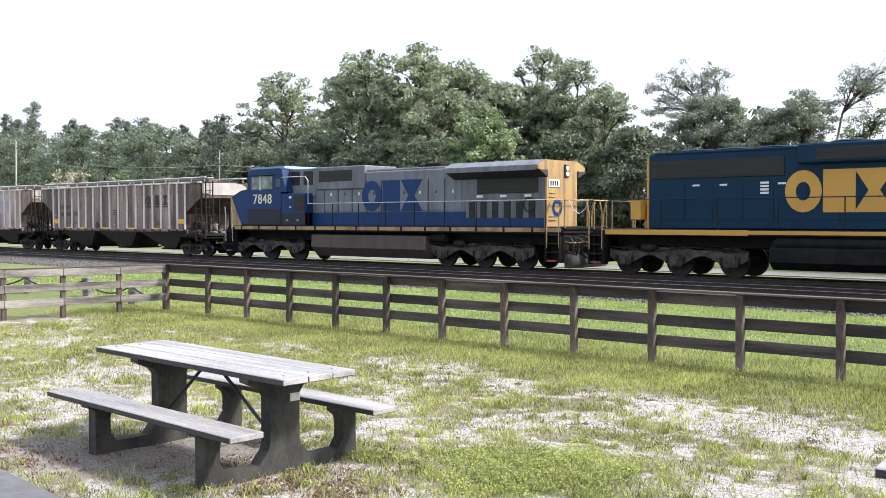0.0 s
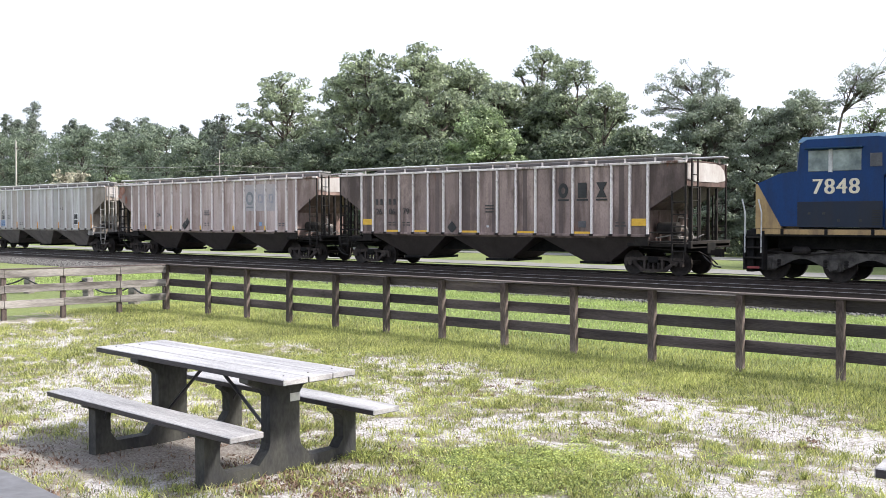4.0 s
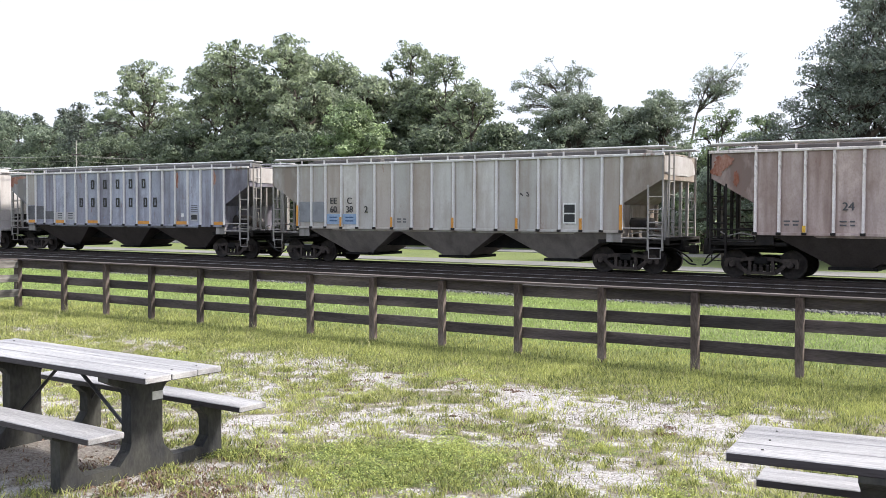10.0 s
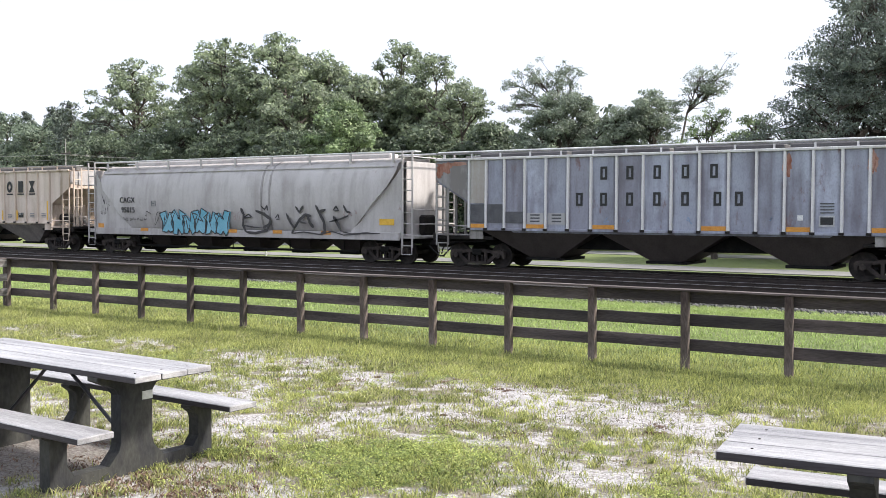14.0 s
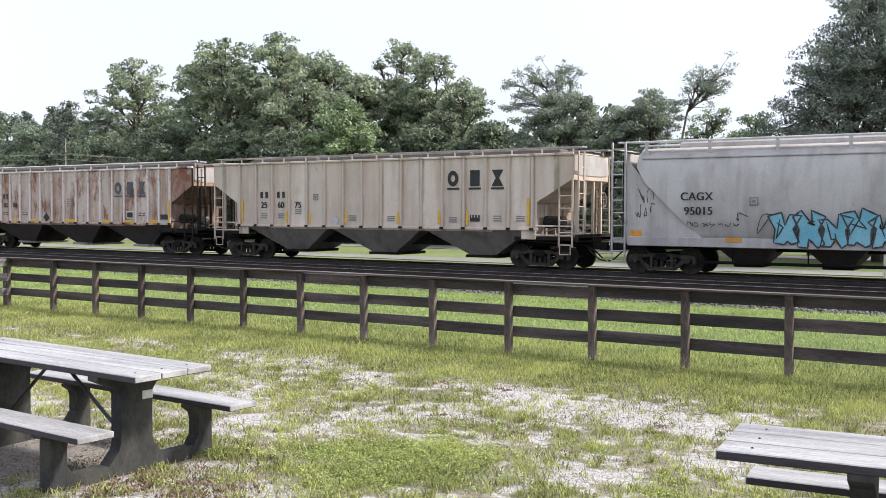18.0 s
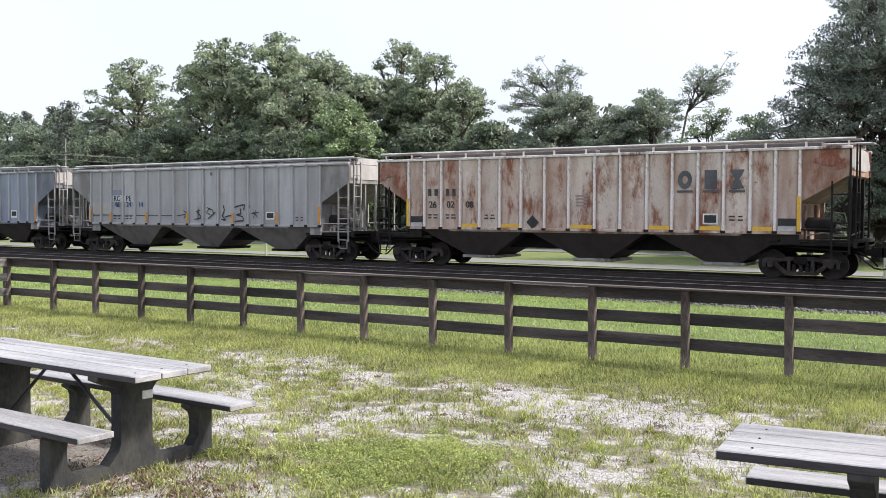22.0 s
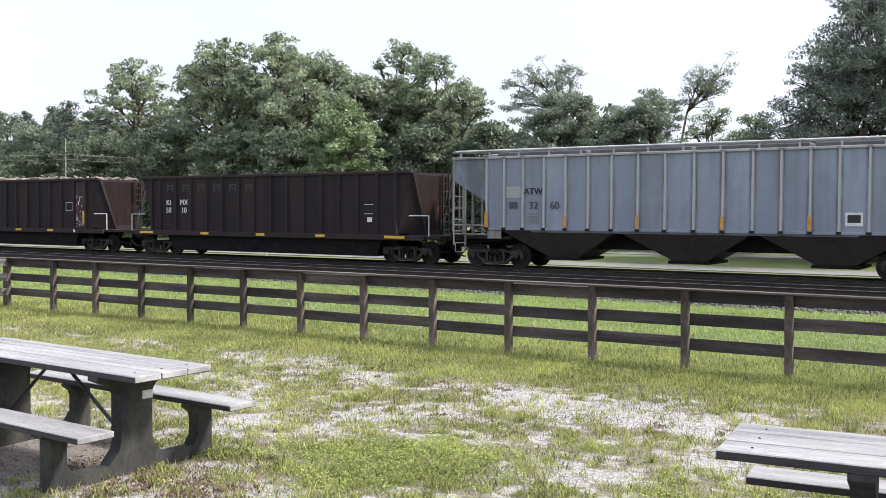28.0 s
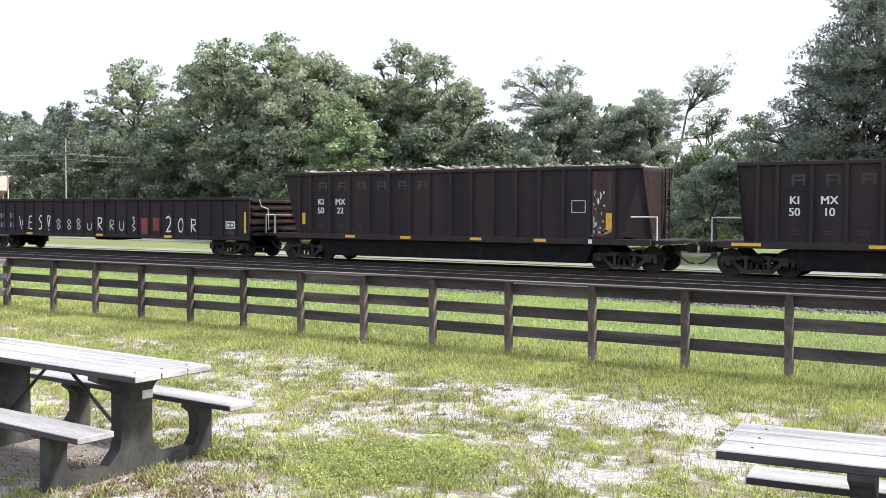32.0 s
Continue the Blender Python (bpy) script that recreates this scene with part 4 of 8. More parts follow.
thin_tree(-29.6, 62, (-0.6, 0.0, 8.4), [(-4.4, -1.0, 11.4), (-3.3, -0.6, 12.2), (-1.4, 0.2, 12.2), (-0.3, 0.5, 11.7), (-4.2, -1.2, 9.8)], 19, LEAF_GREY, "thin grey-green tree with sparse upper branches", 0.17, 9000, 0.052, 0.36)
tree(-27.6, 56, 9.7, 7.0, 20, LEAF_GREY, "dense rounded grey-green tree", 0.28, 0.03, 330, 50000, 0.066, lobes=22, puff=0.46, full=0.95, spread=0.42)
tree(-24.4, 57, 8.9, 6.0, 53, LEAF_GREY, "dense rounded grey-green tree", 0.24, 0.03, 260, 36000, 0.066, lobes=20, puff=0.46, spread=0.42)
tree(-22.2, 58, 9.8, 5.6, 51, LEAF_GREY, "grey-green tree with a rounded crown", 0.24, 0.03, 260, 32000, 0.066, lobes=20, puff=0.46, spread=0.42)
thin_tree(-22.6, 60, (1.7, 0.4, 8.5), [(3.0, 0.6, 10.6), (3.9, 0.8, 10.0), (3.9, 0.9, 10.9), (2.6, 0.5, 11.0)], 22, LEAF_GREY, "leaning thin tree with a sparse top", 0.10, 4200, 0.05, 0.34, 0.28)
tree(-19.4, 57.5, 5.6, 4.6, 46, LEAF_DARK, "low shrubby tree under taller crowns", 0.2, 0.03, 120, 10000, 0.09, puff=0.5)
tree(-17.9, 55, 8.2, 4.2, 23, LEAF_LIGHT, "young light green tree with thin stems", 0.10, 0.06, 170, 13000, 0.058, lobes=16, puff=0.42, spread=0.48)
tree(-15.6, 55.5, 7.8, 4.2, 52, LEAF_LIGHT, "young light green tree with thin stems", 0.10, 0.06, 170, 13000, 0.058, lobes=16, puff=0.42, spread=0.48)
tree(-12.0, 54, 7.0, 6.0, 47, LEAF_DARK, "small dark green tree before a white house", 0.18, 0.30, 150, 14000, 0.075, puff=0.5)
tree(-8.7, 48, 10.3, 9.7, 24, LEAF_DARK, "very tall dark green tree with a wide crown", 0.42, 0.06, 640, 56000, 0.056, lobes=34, puff=0.46, spread=0.42)
tree(-7.7, 49, 13.0, 8.0, 49, LEAF_DARK, "very tall dark green tree behind another", 0.4, 0.12, 540, 48000, 0.056, lobes=30, puff=0.47, spread=0.43)
thin_tree(-8.6, 49.5, (0.1, 0.0, 10.0), [(-1.6, -0.4, 13.2), (-0.4, 0.0, 14.2), (0.5, 0.0, 14.6)], 25, LEAF_DARK, "tall dark tree with airy upper twigs", 0.14, 4000, 0.06, 0.35)
tree(-0.5, 50, 18.0, 11.0, 26, LEAF_DARK, "very tall dark green tree with a wide crown", 0.5, 0.10, 240, 16000, 0.14, lobes=14, puff=0.9)
tree(-15.0, 47.5, 5.0, 4.6, 27, LEAF_GREY, "small grey-green tree near the lane", 0.2, 0.25, 140, 12000, 0.065, puff=0.42)
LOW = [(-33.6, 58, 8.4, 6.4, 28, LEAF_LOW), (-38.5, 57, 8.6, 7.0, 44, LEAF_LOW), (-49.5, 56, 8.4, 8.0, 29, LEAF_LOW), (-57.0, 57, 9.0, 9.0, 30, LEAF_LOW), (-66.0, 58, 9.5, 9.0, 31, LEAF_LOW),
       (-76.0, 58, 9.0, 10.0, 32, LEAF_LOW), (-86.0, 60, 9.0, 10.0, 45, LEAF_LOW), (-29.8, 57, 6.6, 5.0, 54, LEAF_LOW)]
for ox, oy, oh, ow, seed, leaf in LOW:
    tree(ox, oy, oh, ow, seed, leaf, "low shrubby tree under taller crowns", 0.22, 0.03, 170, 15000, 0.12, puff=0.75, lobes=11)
EDGE = [(-101.0, 70, 13.0, 10.0, 34, LEAF_FAR), (-110.0, 72, 14.2, 10.0, 35, LEAF_FAR), (-124.0, 78, 16.2, 12.0, 36, LEAF_FAR), (-138.0, 80, 16.0, 12.0, 37, LEAF_FAR),
        (-153.0, 84, 17.4, 13.0, 38, LEAF_FAR), (-168.0, 88, 18.0, 13.0, 39, LEAF_FAR), (-184.0, 90, 19.4, 14.0, 40, LEAF_FAR), (-204.0, 94, 20.8, 16.0, 41, LEAF_FAR), (-229.0, 98, 21.6, 18.0, 48, LEAF_FAR)]
for ox, oy, oh, ow, seed, leaf in EDGE:
    tree(ox, oy, oh, ow, seed, leaf, "broad green tree at the far wood's edge", 0.32, 0.03, 170, 11000, 0.007 * ow + 0.08, lobes=13, puff=0.075 * ow + 0.2)
rr = random.Random(31)
for k in range(27):
    x = -230 + 4.1 * k + rr.uniform(-1.2, 1.2)
    pine(x, 104 + rr.uniform(-4, 4), 18.4 + (-143 - x) * 0.080 + rr.uniform(-1.2, 1.6), rr.uniform(5.0, 8.0), 70 + k)
pine(-210.4, 104, 28.2, 7.5, 99)
pine(-89.6, 66, 13.8, 5.0, 101, sprays=46, size=0.13)
pine(-92.6, 67, 12.9, 4.4, 102, sprays=46, size=0.13)


def wood_band(x0, x1, y, tall, n, size, seed, leaf, label, clump=(0.7, 1.8)):
    """Far foliage that closes the gaps under the crowns."""
    rs = np.random.RandomState(seed)
    k = n // 40
    c = np.stack([rs.uniform(x0, x1, k), y + rs.randn(k) * 2.5, tall * rs.rand(k) ** 0.8], 1)
    c[:, 2] *= 0.70 + 0.6 * field(c[:, 0], c[:, 1] * 0, 9, 4)
    v, q = leaf_sprays(c, rs.uniform(*clump, k), np.full(k, 40), size, rs)
    return tagged(new("far_woods", cloud_mesh("far_woods", v - np.array([0, 0, 0.3]), q, leaf)), label, "woods", kind="stuff")


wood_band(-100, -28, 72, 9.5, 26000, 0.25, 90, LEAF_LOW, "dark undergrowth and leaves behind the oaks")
wood_band(-34, -14, 68, 5.4, 18000, 0.13, 91, LEAF_GREY, "grey-green undergrowth behind the trees")
wood_band(-22, 6, 86, 6.5, 30000, 0.13, 94, LEAF_LOW, "dark woods behind the white house")
wood_band(-270, -90, 103, 14.0, 34000, 0.45, 92, LEAF_LOW, "dark far wood behind the pines", (1.2, 2.6))
# out of view, added only to close this side for reflections
wood_band(15, 160, 70, 13.0, 4000, 0.5, 93, LEAF_LOW, "unseen dark wood added beside the railway", (1.2, 2.6))


# sunlit pale shrubs before the far wood
LEAF_PALE = leafage("pale_dry_leaf", (0.22, 0.21, 0.15), (0.46, 0.44, 0.34), 0.3)
for x, y, h, w, seed in ((-117.9, 62, 8.6, 5.2, 95), (-112, 61, 8.2, 4.6, 96), (-104, 62, 7.6, 4.4, 97)):
    tree(x, y, h, w, seed, LEAF_PALE if seed < 97 else LEAF_LIGHT, "pale sunlit shrub before the far wood", 0.1, 0.1, 70, 2600, 0.13, puff=0.5, name="shrub")


# ---- white house behind the trees ----
SIDING = surface("white_siding", (0.55, 0.55, 0.54), (0.68, 0.68, 0.66), 1.0, 12, 0.7, 0, 0.1, (0.3, 0.3, 6))
SHINGLE = surface("grey_shingle", (0.09, 0.09, 0.095), (0.15, 0.148, 0.145), 2, 14, 0.9, 0, 0.4)
PANE = surface("dark_window_glass", (0.03, 0.035, 0.04), (0.07, 0.08, 0.085), 1, 8, 0.1, 0, 0)
house = tagged(new("house"), "white house with a columned porch behind the trees", "house")
house.location = (-8.2, 73.0, -0.36)
part("wall", Shape().box(-5.2, 5.2, 0, 7.0, 0, 2.9), SIDING, house)
part("roof", Shape().prism([(-2.2, 2.85), (7.4, 2.85), (2.9, 5.0)], "x", -5.6, 5.6), SHINGLE, house, "grey shingled gable roof")
part("porch_floor", Shape().soft(-5.2, 5.2, -2.0, 0, 0, 0.3, 0.02), SIDING, house)
column = Shape().soft(-0.11, 0.11, -1.95, -1.73, 0.3, 2.86, 0.02).mesh("porch_column", WHITE)
for k in range(6):
    part("porch_column", column, WHITE, house, m=pose(-5.0 + 2.0 * k, 0, 0))
part("door", Shape().soft(-0.45, 0.45, -0.05, 0.0, 0.3, 2.35, 0.01), PANE, house)
for x in (-3.6, 2.9):
    window = part("window", Shape().soft(x - 0.62, x + 0.62, -0.04, 0.0, 0.95, 2.35, 0.01), WHITE, house, "white window frame")
    for dx in (-0.3, 0.3):
        part("pane", Shape().soft(x + dx - 0.26, x + dx + 0.26, -0.055, -0.03, 1.02, 2.28, 0.004), PANE, window)


# ---- train: paints ----
P_BROWN = car_paint("dirty_brown_paint", (0.385, 0.288, 0.258), (0.060, 0.038, 0.034), 0.15, 1.0, fade=(0.62, 0.60, 0.62), bay="ribs", tone=0.26)
P_SOOT = car_paint("sooty_brown_paint", (0.135, 0.098, 0.092), (0.055, 0.040, 0.038), 0.1, 0.8)
P_PINK = car_paint("faded_pinkish_paint", (0.55, 0.445, 0.41), (0.20, 0.13, 0.11), 0.22, 0.85, fade=(0.80, 0.80, 0.83), bay="ribs")
P_GREY = car_paint("dusty_grey_paint", (0.56, 0.55, 0.53), (0.27, 0.215, 0.175), 0.06, 0.6, fade=(0.78, 0.76, 0.73), bay="ribs", tone=0.27)
P_BLUEGREY = car_paint("chalky_blue_grey_paint", (0.42, 0.445, 0.535), (0.125, 0.112, 0.135), 0.28, 0.8, rust_colour=(0.16, 0.085, 0.08), fade=(0.72, 0.71, 0.72), bay="ribs", tone=0.24)
P_TANK = car_paint("pale_grey_paint", (0.50, 0.478, 0.47), (0.22, 0.19, 0.18), 0.08, 0.5, fade=(0.82, 0.81, 0.81))
P_SEAM = car_paint("grimy_pale_grey_paint", (0.33, 0.31, 0.305), (0.12, 0.105, 0.10), 0.05, 0.8)
P_TAN = car_paint("cream_paint", (0.70, 0.60, 0.53), (0.36, 0.27, 0.20), 0.04, 0.55, fade=(0.88, 0.86, 0.83), bay=0.9333, start=7.0)
P_RUSTPATCH = car_paint("peeling_rust_paint", (0.46, 0.30, 0.25), (0.20, 0.085, 0.055), 1.0, 0.8, rust_colour=(0.21, 0.065, 0.035), fade=(0.8, 0.7, 0.65))
P_RUST = car_paint("rusted_cream_paint", (0.66, 0.575, 0.515), (0.27, 0.135, 0.085), 0.72, 0.75, rust_colour=(0.22, 0.08, 0.042), fade=(0.85, 0.78, 0.72), bay="ribs")
P_PALE = car_paint("pale_weathered_paint", (0.45, 0.445, 0.455), (0.21, 0.19, 0.18), 0.05, 0.5, fade=(0.85, 0.84, 0.84), bay="ribs")
P_BLUISH = car_paint("pale_blue_paint", (0.285, 0.32, 0.395), (0.14, 0.145, 0.17), 0.04, 0.45, fade=(0.85, 0.84, 0.85), bay="ribs")
P_POST = car_paint("rusty_black_post_paint", (0.034, 0.026, 0.028), (0.052, 0.036, 0.034), 0.2, 0.8, 0.7, (0.085, 0.034, 0.026), gloss=0.15)
P_BLACK = car_paint("sooty_black_paint", (0.0255, 0.0205, 0.0245), (0.040, 0.029, 0.030), 0.18, 0.8, 0.7, (0.060, 0.028, 0.023), bay=1.1833, start=7.1, tone=0.15, gloss=0.15)
P_END = car_paint("stained_white_paint", (0.46, 0.455, 0.455), (0.24, 0.205, 0.19), 0.22, 0.7, fade=(0.85, 0.82, 0.8))
FRAME_DIRTY = car_paint("dirty_ladder_paint", (0.34, 0.325, 0.31), (0.10, 0.085, 0.075), 0.35, 0.8)
P_STAIN = car_paint("rust_stained_paint", (0.30, 0.25, 0.27), (0.17, 0.10, 0.09), 0.5, 0.8)
# hatch colour with the shade below the walkways put into it
P_HATCH = car_paint("shaded_hatch_paint", (0.10, 0.096, 0.095), (0.04, 0.036, 0.034), 0.1, 0.6)
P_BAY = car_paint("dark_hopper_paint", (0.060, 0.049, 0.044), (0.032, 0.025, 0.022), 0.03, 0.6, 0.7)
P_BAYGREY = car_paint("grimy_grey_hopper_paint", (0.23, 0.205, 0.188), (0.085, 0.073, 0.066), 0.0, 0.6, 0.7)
P_NAVY = car_paint("deep_blue_engine_paint", (0.001, 0.024, 0.058), (0.002, 0.016, 0.034), 0.0, 0.4, 0.5, gloss=0.2)
P_BLUE = car_paint("bright_blue_engine_paint", (0.006, 0.036, 0.135), (0.012, 0.020, 0.042), 0.0, 0.5, 0.45, gloss=0.22)
P_HOOD = car_paint("grey_engine_paint", (0.175, 0.195, 0.235), (0.075, 0.075, 0.082), 0.0, 0.75, 0.5, fade=(0.78, 0.78, 0.78))
P_GOLD = car_paint("yellow_engine_paint", (0.385, 0.262, 0.118), (0.14, 0.092, 0.058), 0.05, 0.95, 0.5)
P_GOLDMARK = car_paint("gold_marking_paint", (0.52, 0.285, 0.055), (0.34, 0.19, 0.045), 0.0, 0.2, 0.45)
P_DIMWHITE = surface("chalk_white_paint", (0.45, 0.45, 0.46), (0.62, 0.62, 0.62), 4, 30, 0.7, 0, 0.05)
RIB_WHITE = car_paint("pale_rib_paint", (0.72, 0.705, 0.70), (0.30, 0.26, 0.24), 0.22, 0.5, fade=(0.8, 0.8, 0.8))
RIB_PINK = car_paint("pale_pink_rib_paint", (0.84, 0.79, 0.77), (0.27, 0.19, 0.16), 0.58, 0.6, rust_colour=(0.11, 0.06, 0.045), fade=(0.78, 0.76, 0.75))
BOARD = surface("galvanised_walkway", (0.62, 0.62, 0.63), (0.84, 0.84, 0.85), 1.5, 18, 0.5, 0.0, 0.1)
WALK_GREY = surface("dull_galvanised_grating", (0.20, 0.195, 0.19), (0.38, 0.375, 0.37), 1.5, 18, 0.6, 0.0, 0.2)
GRILLE = surface("dark_grille", (0.010, 0.010, 0.012), (0.022, 0.020, 0.020), 2, 60, 0.6, 0.2, 0.4, (0.2, 1, 4))
PATCH_BLUE = surface("blue_patch_paint", (0.22, 0.33, 0.50), (0.30, 0.40, 0.55), 3, 30, 0.6, 0, 0.05)
GHOST_BLUE = surface("ghosted_blue_paint", (0.40, 0.375, 0.395), (0.49, 0.425, 0.42), 2.2, 30, 0.6, 0, 0.05)
GHOST_MARK = surface("worn_blue_marking", (0.26, 0.27, 0.33), (0.40, 0.37, 0.39), 4, 30, 0.6, 0, 0.05)
GHOST_GREY = surface("ghosted_grey_paint", (0.026, 0.021, 0.024), (0.046, 0.036, 0.039), 3, 30, 0.6, 0, 0.05)
PATCH_GREY = surface("grey_patch_paint", (0.20, 0.21, 0.23), (0.26, 0.27, 0.29), 3, 30, 0.6, 0, 0.05)
PATCH_DARK = surface("dark_patch_paint", (0.07, 0.07, 0.08), (0.11, 0.11, 0.12), 3, 30, 0.6, 0, 0.05)
INK = surface("faded_black_lettering", (0.035, 0.033, 0.035), (0.07, 0.065, 0.065), 3, 30, 0.7, 0, 0.05)
INK_BLUE = surface("blue_lettering", (0.04, 0.09, 0.20), (0.06, 0.12, 0.24), 3, 30, 0.7, 0, 0.05)
SPRAY_BLUE = surface("turquoise_spray_paint", (0.14, 0.42, 0.55), (0.24, 0.52, 0.64), 1.2, 20, 0.6, 0, 0.05)
SPRAY_RED = surface("red_spray_paint", (0.20, 0.035, 0.035), (0.30, 0.06, 0.055), 1.2, 20, 0.7, 0, 0.05)
SPRAY_FAINT = surface("faint_red_spray_paint", (0.34, 0.25, 0.24), (0.38, 0.30, 0.29), 1.2, 20, 0.7, 0, 0.05)
CHIPS = surface("scrap_load", (0.09, 0.07, 0.06), (0.42, 0.38, 0.33), 2.5, 18, 0.9, 0, 0.5, (1, 1, 1), 0.2)
GLASS = surface("cab_glass", (0.10, 0.13, 0.13), (0.30, 0.36, 0.34), 1.5, 10, 0.08, 0, 0.0)
LAMP_GLASS = surface("lamp_glass", (0.75, 0.74, 0.70), (0.85, 0.84, 0.80), 3, 30, 0.15, 0, 0.0)

WHEEL_R = 0.44
spinners = []      # wheelset, its place along the truck, its radius
movers = []        # car, its place along the train

# ---- train: running gear ----
def wheelset_mesh(r):
    s = Shape()
    for side in (-1, 1):
        y = side * 0.755
        s.turned([(0.10, y - 0.09), (r * 0.80, y - 0.045), (r, y - 0.07), (r, y + 0.06), (r * 0.84, y + 0.065), (r * 0.76, y + 0.03), (r * 0.36, y + 0.02), (r * 0.30, y + 0.075), (0.06, y + 0.08)], "y", 28)
    s.turned([(0.085, -1.12), (0.085, 1.12)], "y", 10)
    for side in (-1, 1):
        for k in range(3):
            a = 2.0944 * k
            s.box(-0.02, 0.02, side * 1.12 - 0.012, side * 1.12 + 0.012, 0.03, 0.07, pose(0, 0, 0, 0, math.degrees(a), 0))
    return s.mesh("wheelset", WHEEL_STEEL, 35)


WHEELSET = wheelset_mesh(WHEEL_R)
ENGINE_WHEELSET = wheelset_mesh(0.52)


def side_frame_shape(y):
    s = Shape()
    a, b = y - 0.07, y + 0.07
    s.prism([(-1.12, 0.46), (-1.12, 0.60), (-0.95, 0.64), (-0.62, 0.61), (-0.40, 0.67), (0.40, 0.67), (0.62, 0.61), (0.95, 0.64), (1.12, 0.60), (1.12, 0.46),
             (0.70, 0.50), (0.40, 0.55), (-0.40, 0.55), (-0.70, 0.50)], "y", a, b)
    s.prism([(-0.46, 0.12), (0.46, 0.12), (0.42, 0.22), (-0.42, 0.22)], "y", a - 0.02, b + 0.02)
    for e in (-1, 1):
        s.prism([(e * 0.92, 0.50), (e * 0.78, 0.53), (e * 0.36, 0.20), (e * 0.46, 0.12)], "y", a + 0.01, b - 0.01)
        s.prism([(e * 0.40, 0.18), (e * 0.30, 0.18), (e * 0.30, 0.60), (e * 0.40, 0.60)], "y", a + 0.005, b - 0.005)
        s.prism([(e * 1.14, 0.34), (e * 1.04, 0.34), (e * 1.02, 0.56), (e * 1.14, 0.56)], "y", a + 0.004, b - 0.004)
        s.prism([(e * 0.74, 0.34), (e * 0.66, 0.36), (e * 0.66, 0.56), (e * 0.76, 0.56)], "y", a + 0.004, b - 0.004)
    for x in (-0.89, 0.89):
        s.turned([(0.10, y - 0.12), (0.10, y + 0.12), (0.05, y + 0.125)] if y > 0 else [(0.05, y - 0.125), (0.10, y - 0.12), (0.10, y + 0.12)], "y", 12, (x, 0, 0.44))
    return s


FRAME_STEEL = surface("dusty_side_frame_steel", (0.032, 0.027, 0.025), (0.078, 0.064, 0.056), 4, 30, 0.85, 0, 0.3, gloss=0.2)
SIDE_FRAMES = {s: side_frame_shape(s * 1.02).mesh("side_frame", FRAME_STEEL) for s in (-1, 1)}
SPRINGS = {}
for _s in (-1, 1):
    nest = Shape()
    for _x in (-0.2, 0, 0.2):
        nest.turned([(0.055, 0.20), (0.07, 0.24), (0.055, 0.28), (0.07, 0.32), (0.055, 0.36), (0.07, 0.40), (0.055, 0.44)], "z", 8, (_x, _s * 1.03, 0))
    SPRINGS[_s] = nest.mesh("spring_nest", WHEEL_STEEL)
BOLSTER = Shape().soft(-0.2, 0.2, -1.12, 1.12, 0.44, 0.66, 0.03).soft(-0.85, 0.85, -0.06, 0.06, 0.30, 0.38, 0.01)
for _x in (-0.52, 0.52):
    BOLSTER.soft(_x - 0.05, _x + 0.05, -1.0, 1.0, 0.36, 0.44, 0.01)
BOLSTER = BOLSTER.mesh("truck", STEEL_BLACK)


def truck(car, x, gauge=0.89):
    t = part("truck", BOLSTER, STEEL_BLACK, car, "black cast-steel truck", m=pose(x, 0, 0))
    for s in (-1, 1):
        part("side_frame", SIDE_FRAMES[s], FRAME_STEEL, t)
        part("spring_nest", SPRINGS[s], WHEEL_STEEL, t)
    for dx in (-gauge, gauge):
        w = part("wheelset", WHEELSET, WHEEL_STEEL, t, "dark steel wheel pair on its axle", m=pose(dx, 0, WHEEL_R))
        spinners.append((w, dx, WHEEL_R))
    return t


def coupler(car, x, side):
    s = Shape()
    s.soft(min(x, x - side * 0.55), max(x, x - side * 0.55), -0.11, 0.11, 0.72, 0.92, 0.02)
    s.prism([(x - side * 0.10, -0.16), (x + side * 0.16, -0.18), (x + side * 0.20, -0.02), (x + side * 0.08, 0.16), (x - side * 0.10, 0.16)], "z", 0.68, 0.96)
    part("coupler", s, STEEL_DARK, car, "rusty dark steel knuckle coupler")
    pts = [(x - side * 0.45, -0.35, 0.72), (x - side * 0.22, -0.36, 0.52), (x - side * 0.02, -0.30, 0.36), (x + side * 0.18, -0.22, 0.32)]
    part("air_hose", Shape().line(pts, 0.03, 6), BLACK, car, "hanging black air hose")


def ladder(car, x0, x1, y, z0, z1a, z1b, rungs, material, name="ladder"):
    """Two stiles at x0 and x1 with rungs between."""
    s = Shape()
    s.soft(x0 - 0.03, x0 + 0.03, y - 0.025, y + 0.025, z0, z1a, 0.005)
    s.soft(x1 - 0.03, x1 + 0.03, y - 0.025, y + 0.025, z0, z1b, 0.005)
    for k in range(rungs):
        z = z0 + 0.08 + k * 0.42
        s.tube((x0, y, z), (x1, y, z), 0.022, n=6)
    part(name, s, material, car)


def end_ladder(car, x, ys, z0, z1, rungs, material):
    s = Shape()
    for y in ys:
        s.soft(x - 0.025, x + 0.025, y - 0.03, y + 0.03, z0, z1, 0.005)
    for k in range(rungs):
        z = z0 + 0.2 + k * (z1 - z0 - 0.3) / rungs
        s.tube((x, ys[0], z), (x, ys[1], z), 0.02, n=6)
    part("end_ladder", s, material, car)


# ---- train: lettering helpers ----
def on_side(x, y, z, turn=0):
    return pose(x, y, z, 90, turn, 0)


def plate(car, x0, x1, z0, z1, y, material, name="panel_patch", label=""):
    return part(name, Shape().box(x0, x1, y - 0.006, y + 0.004, z0, z1), material, car, label)


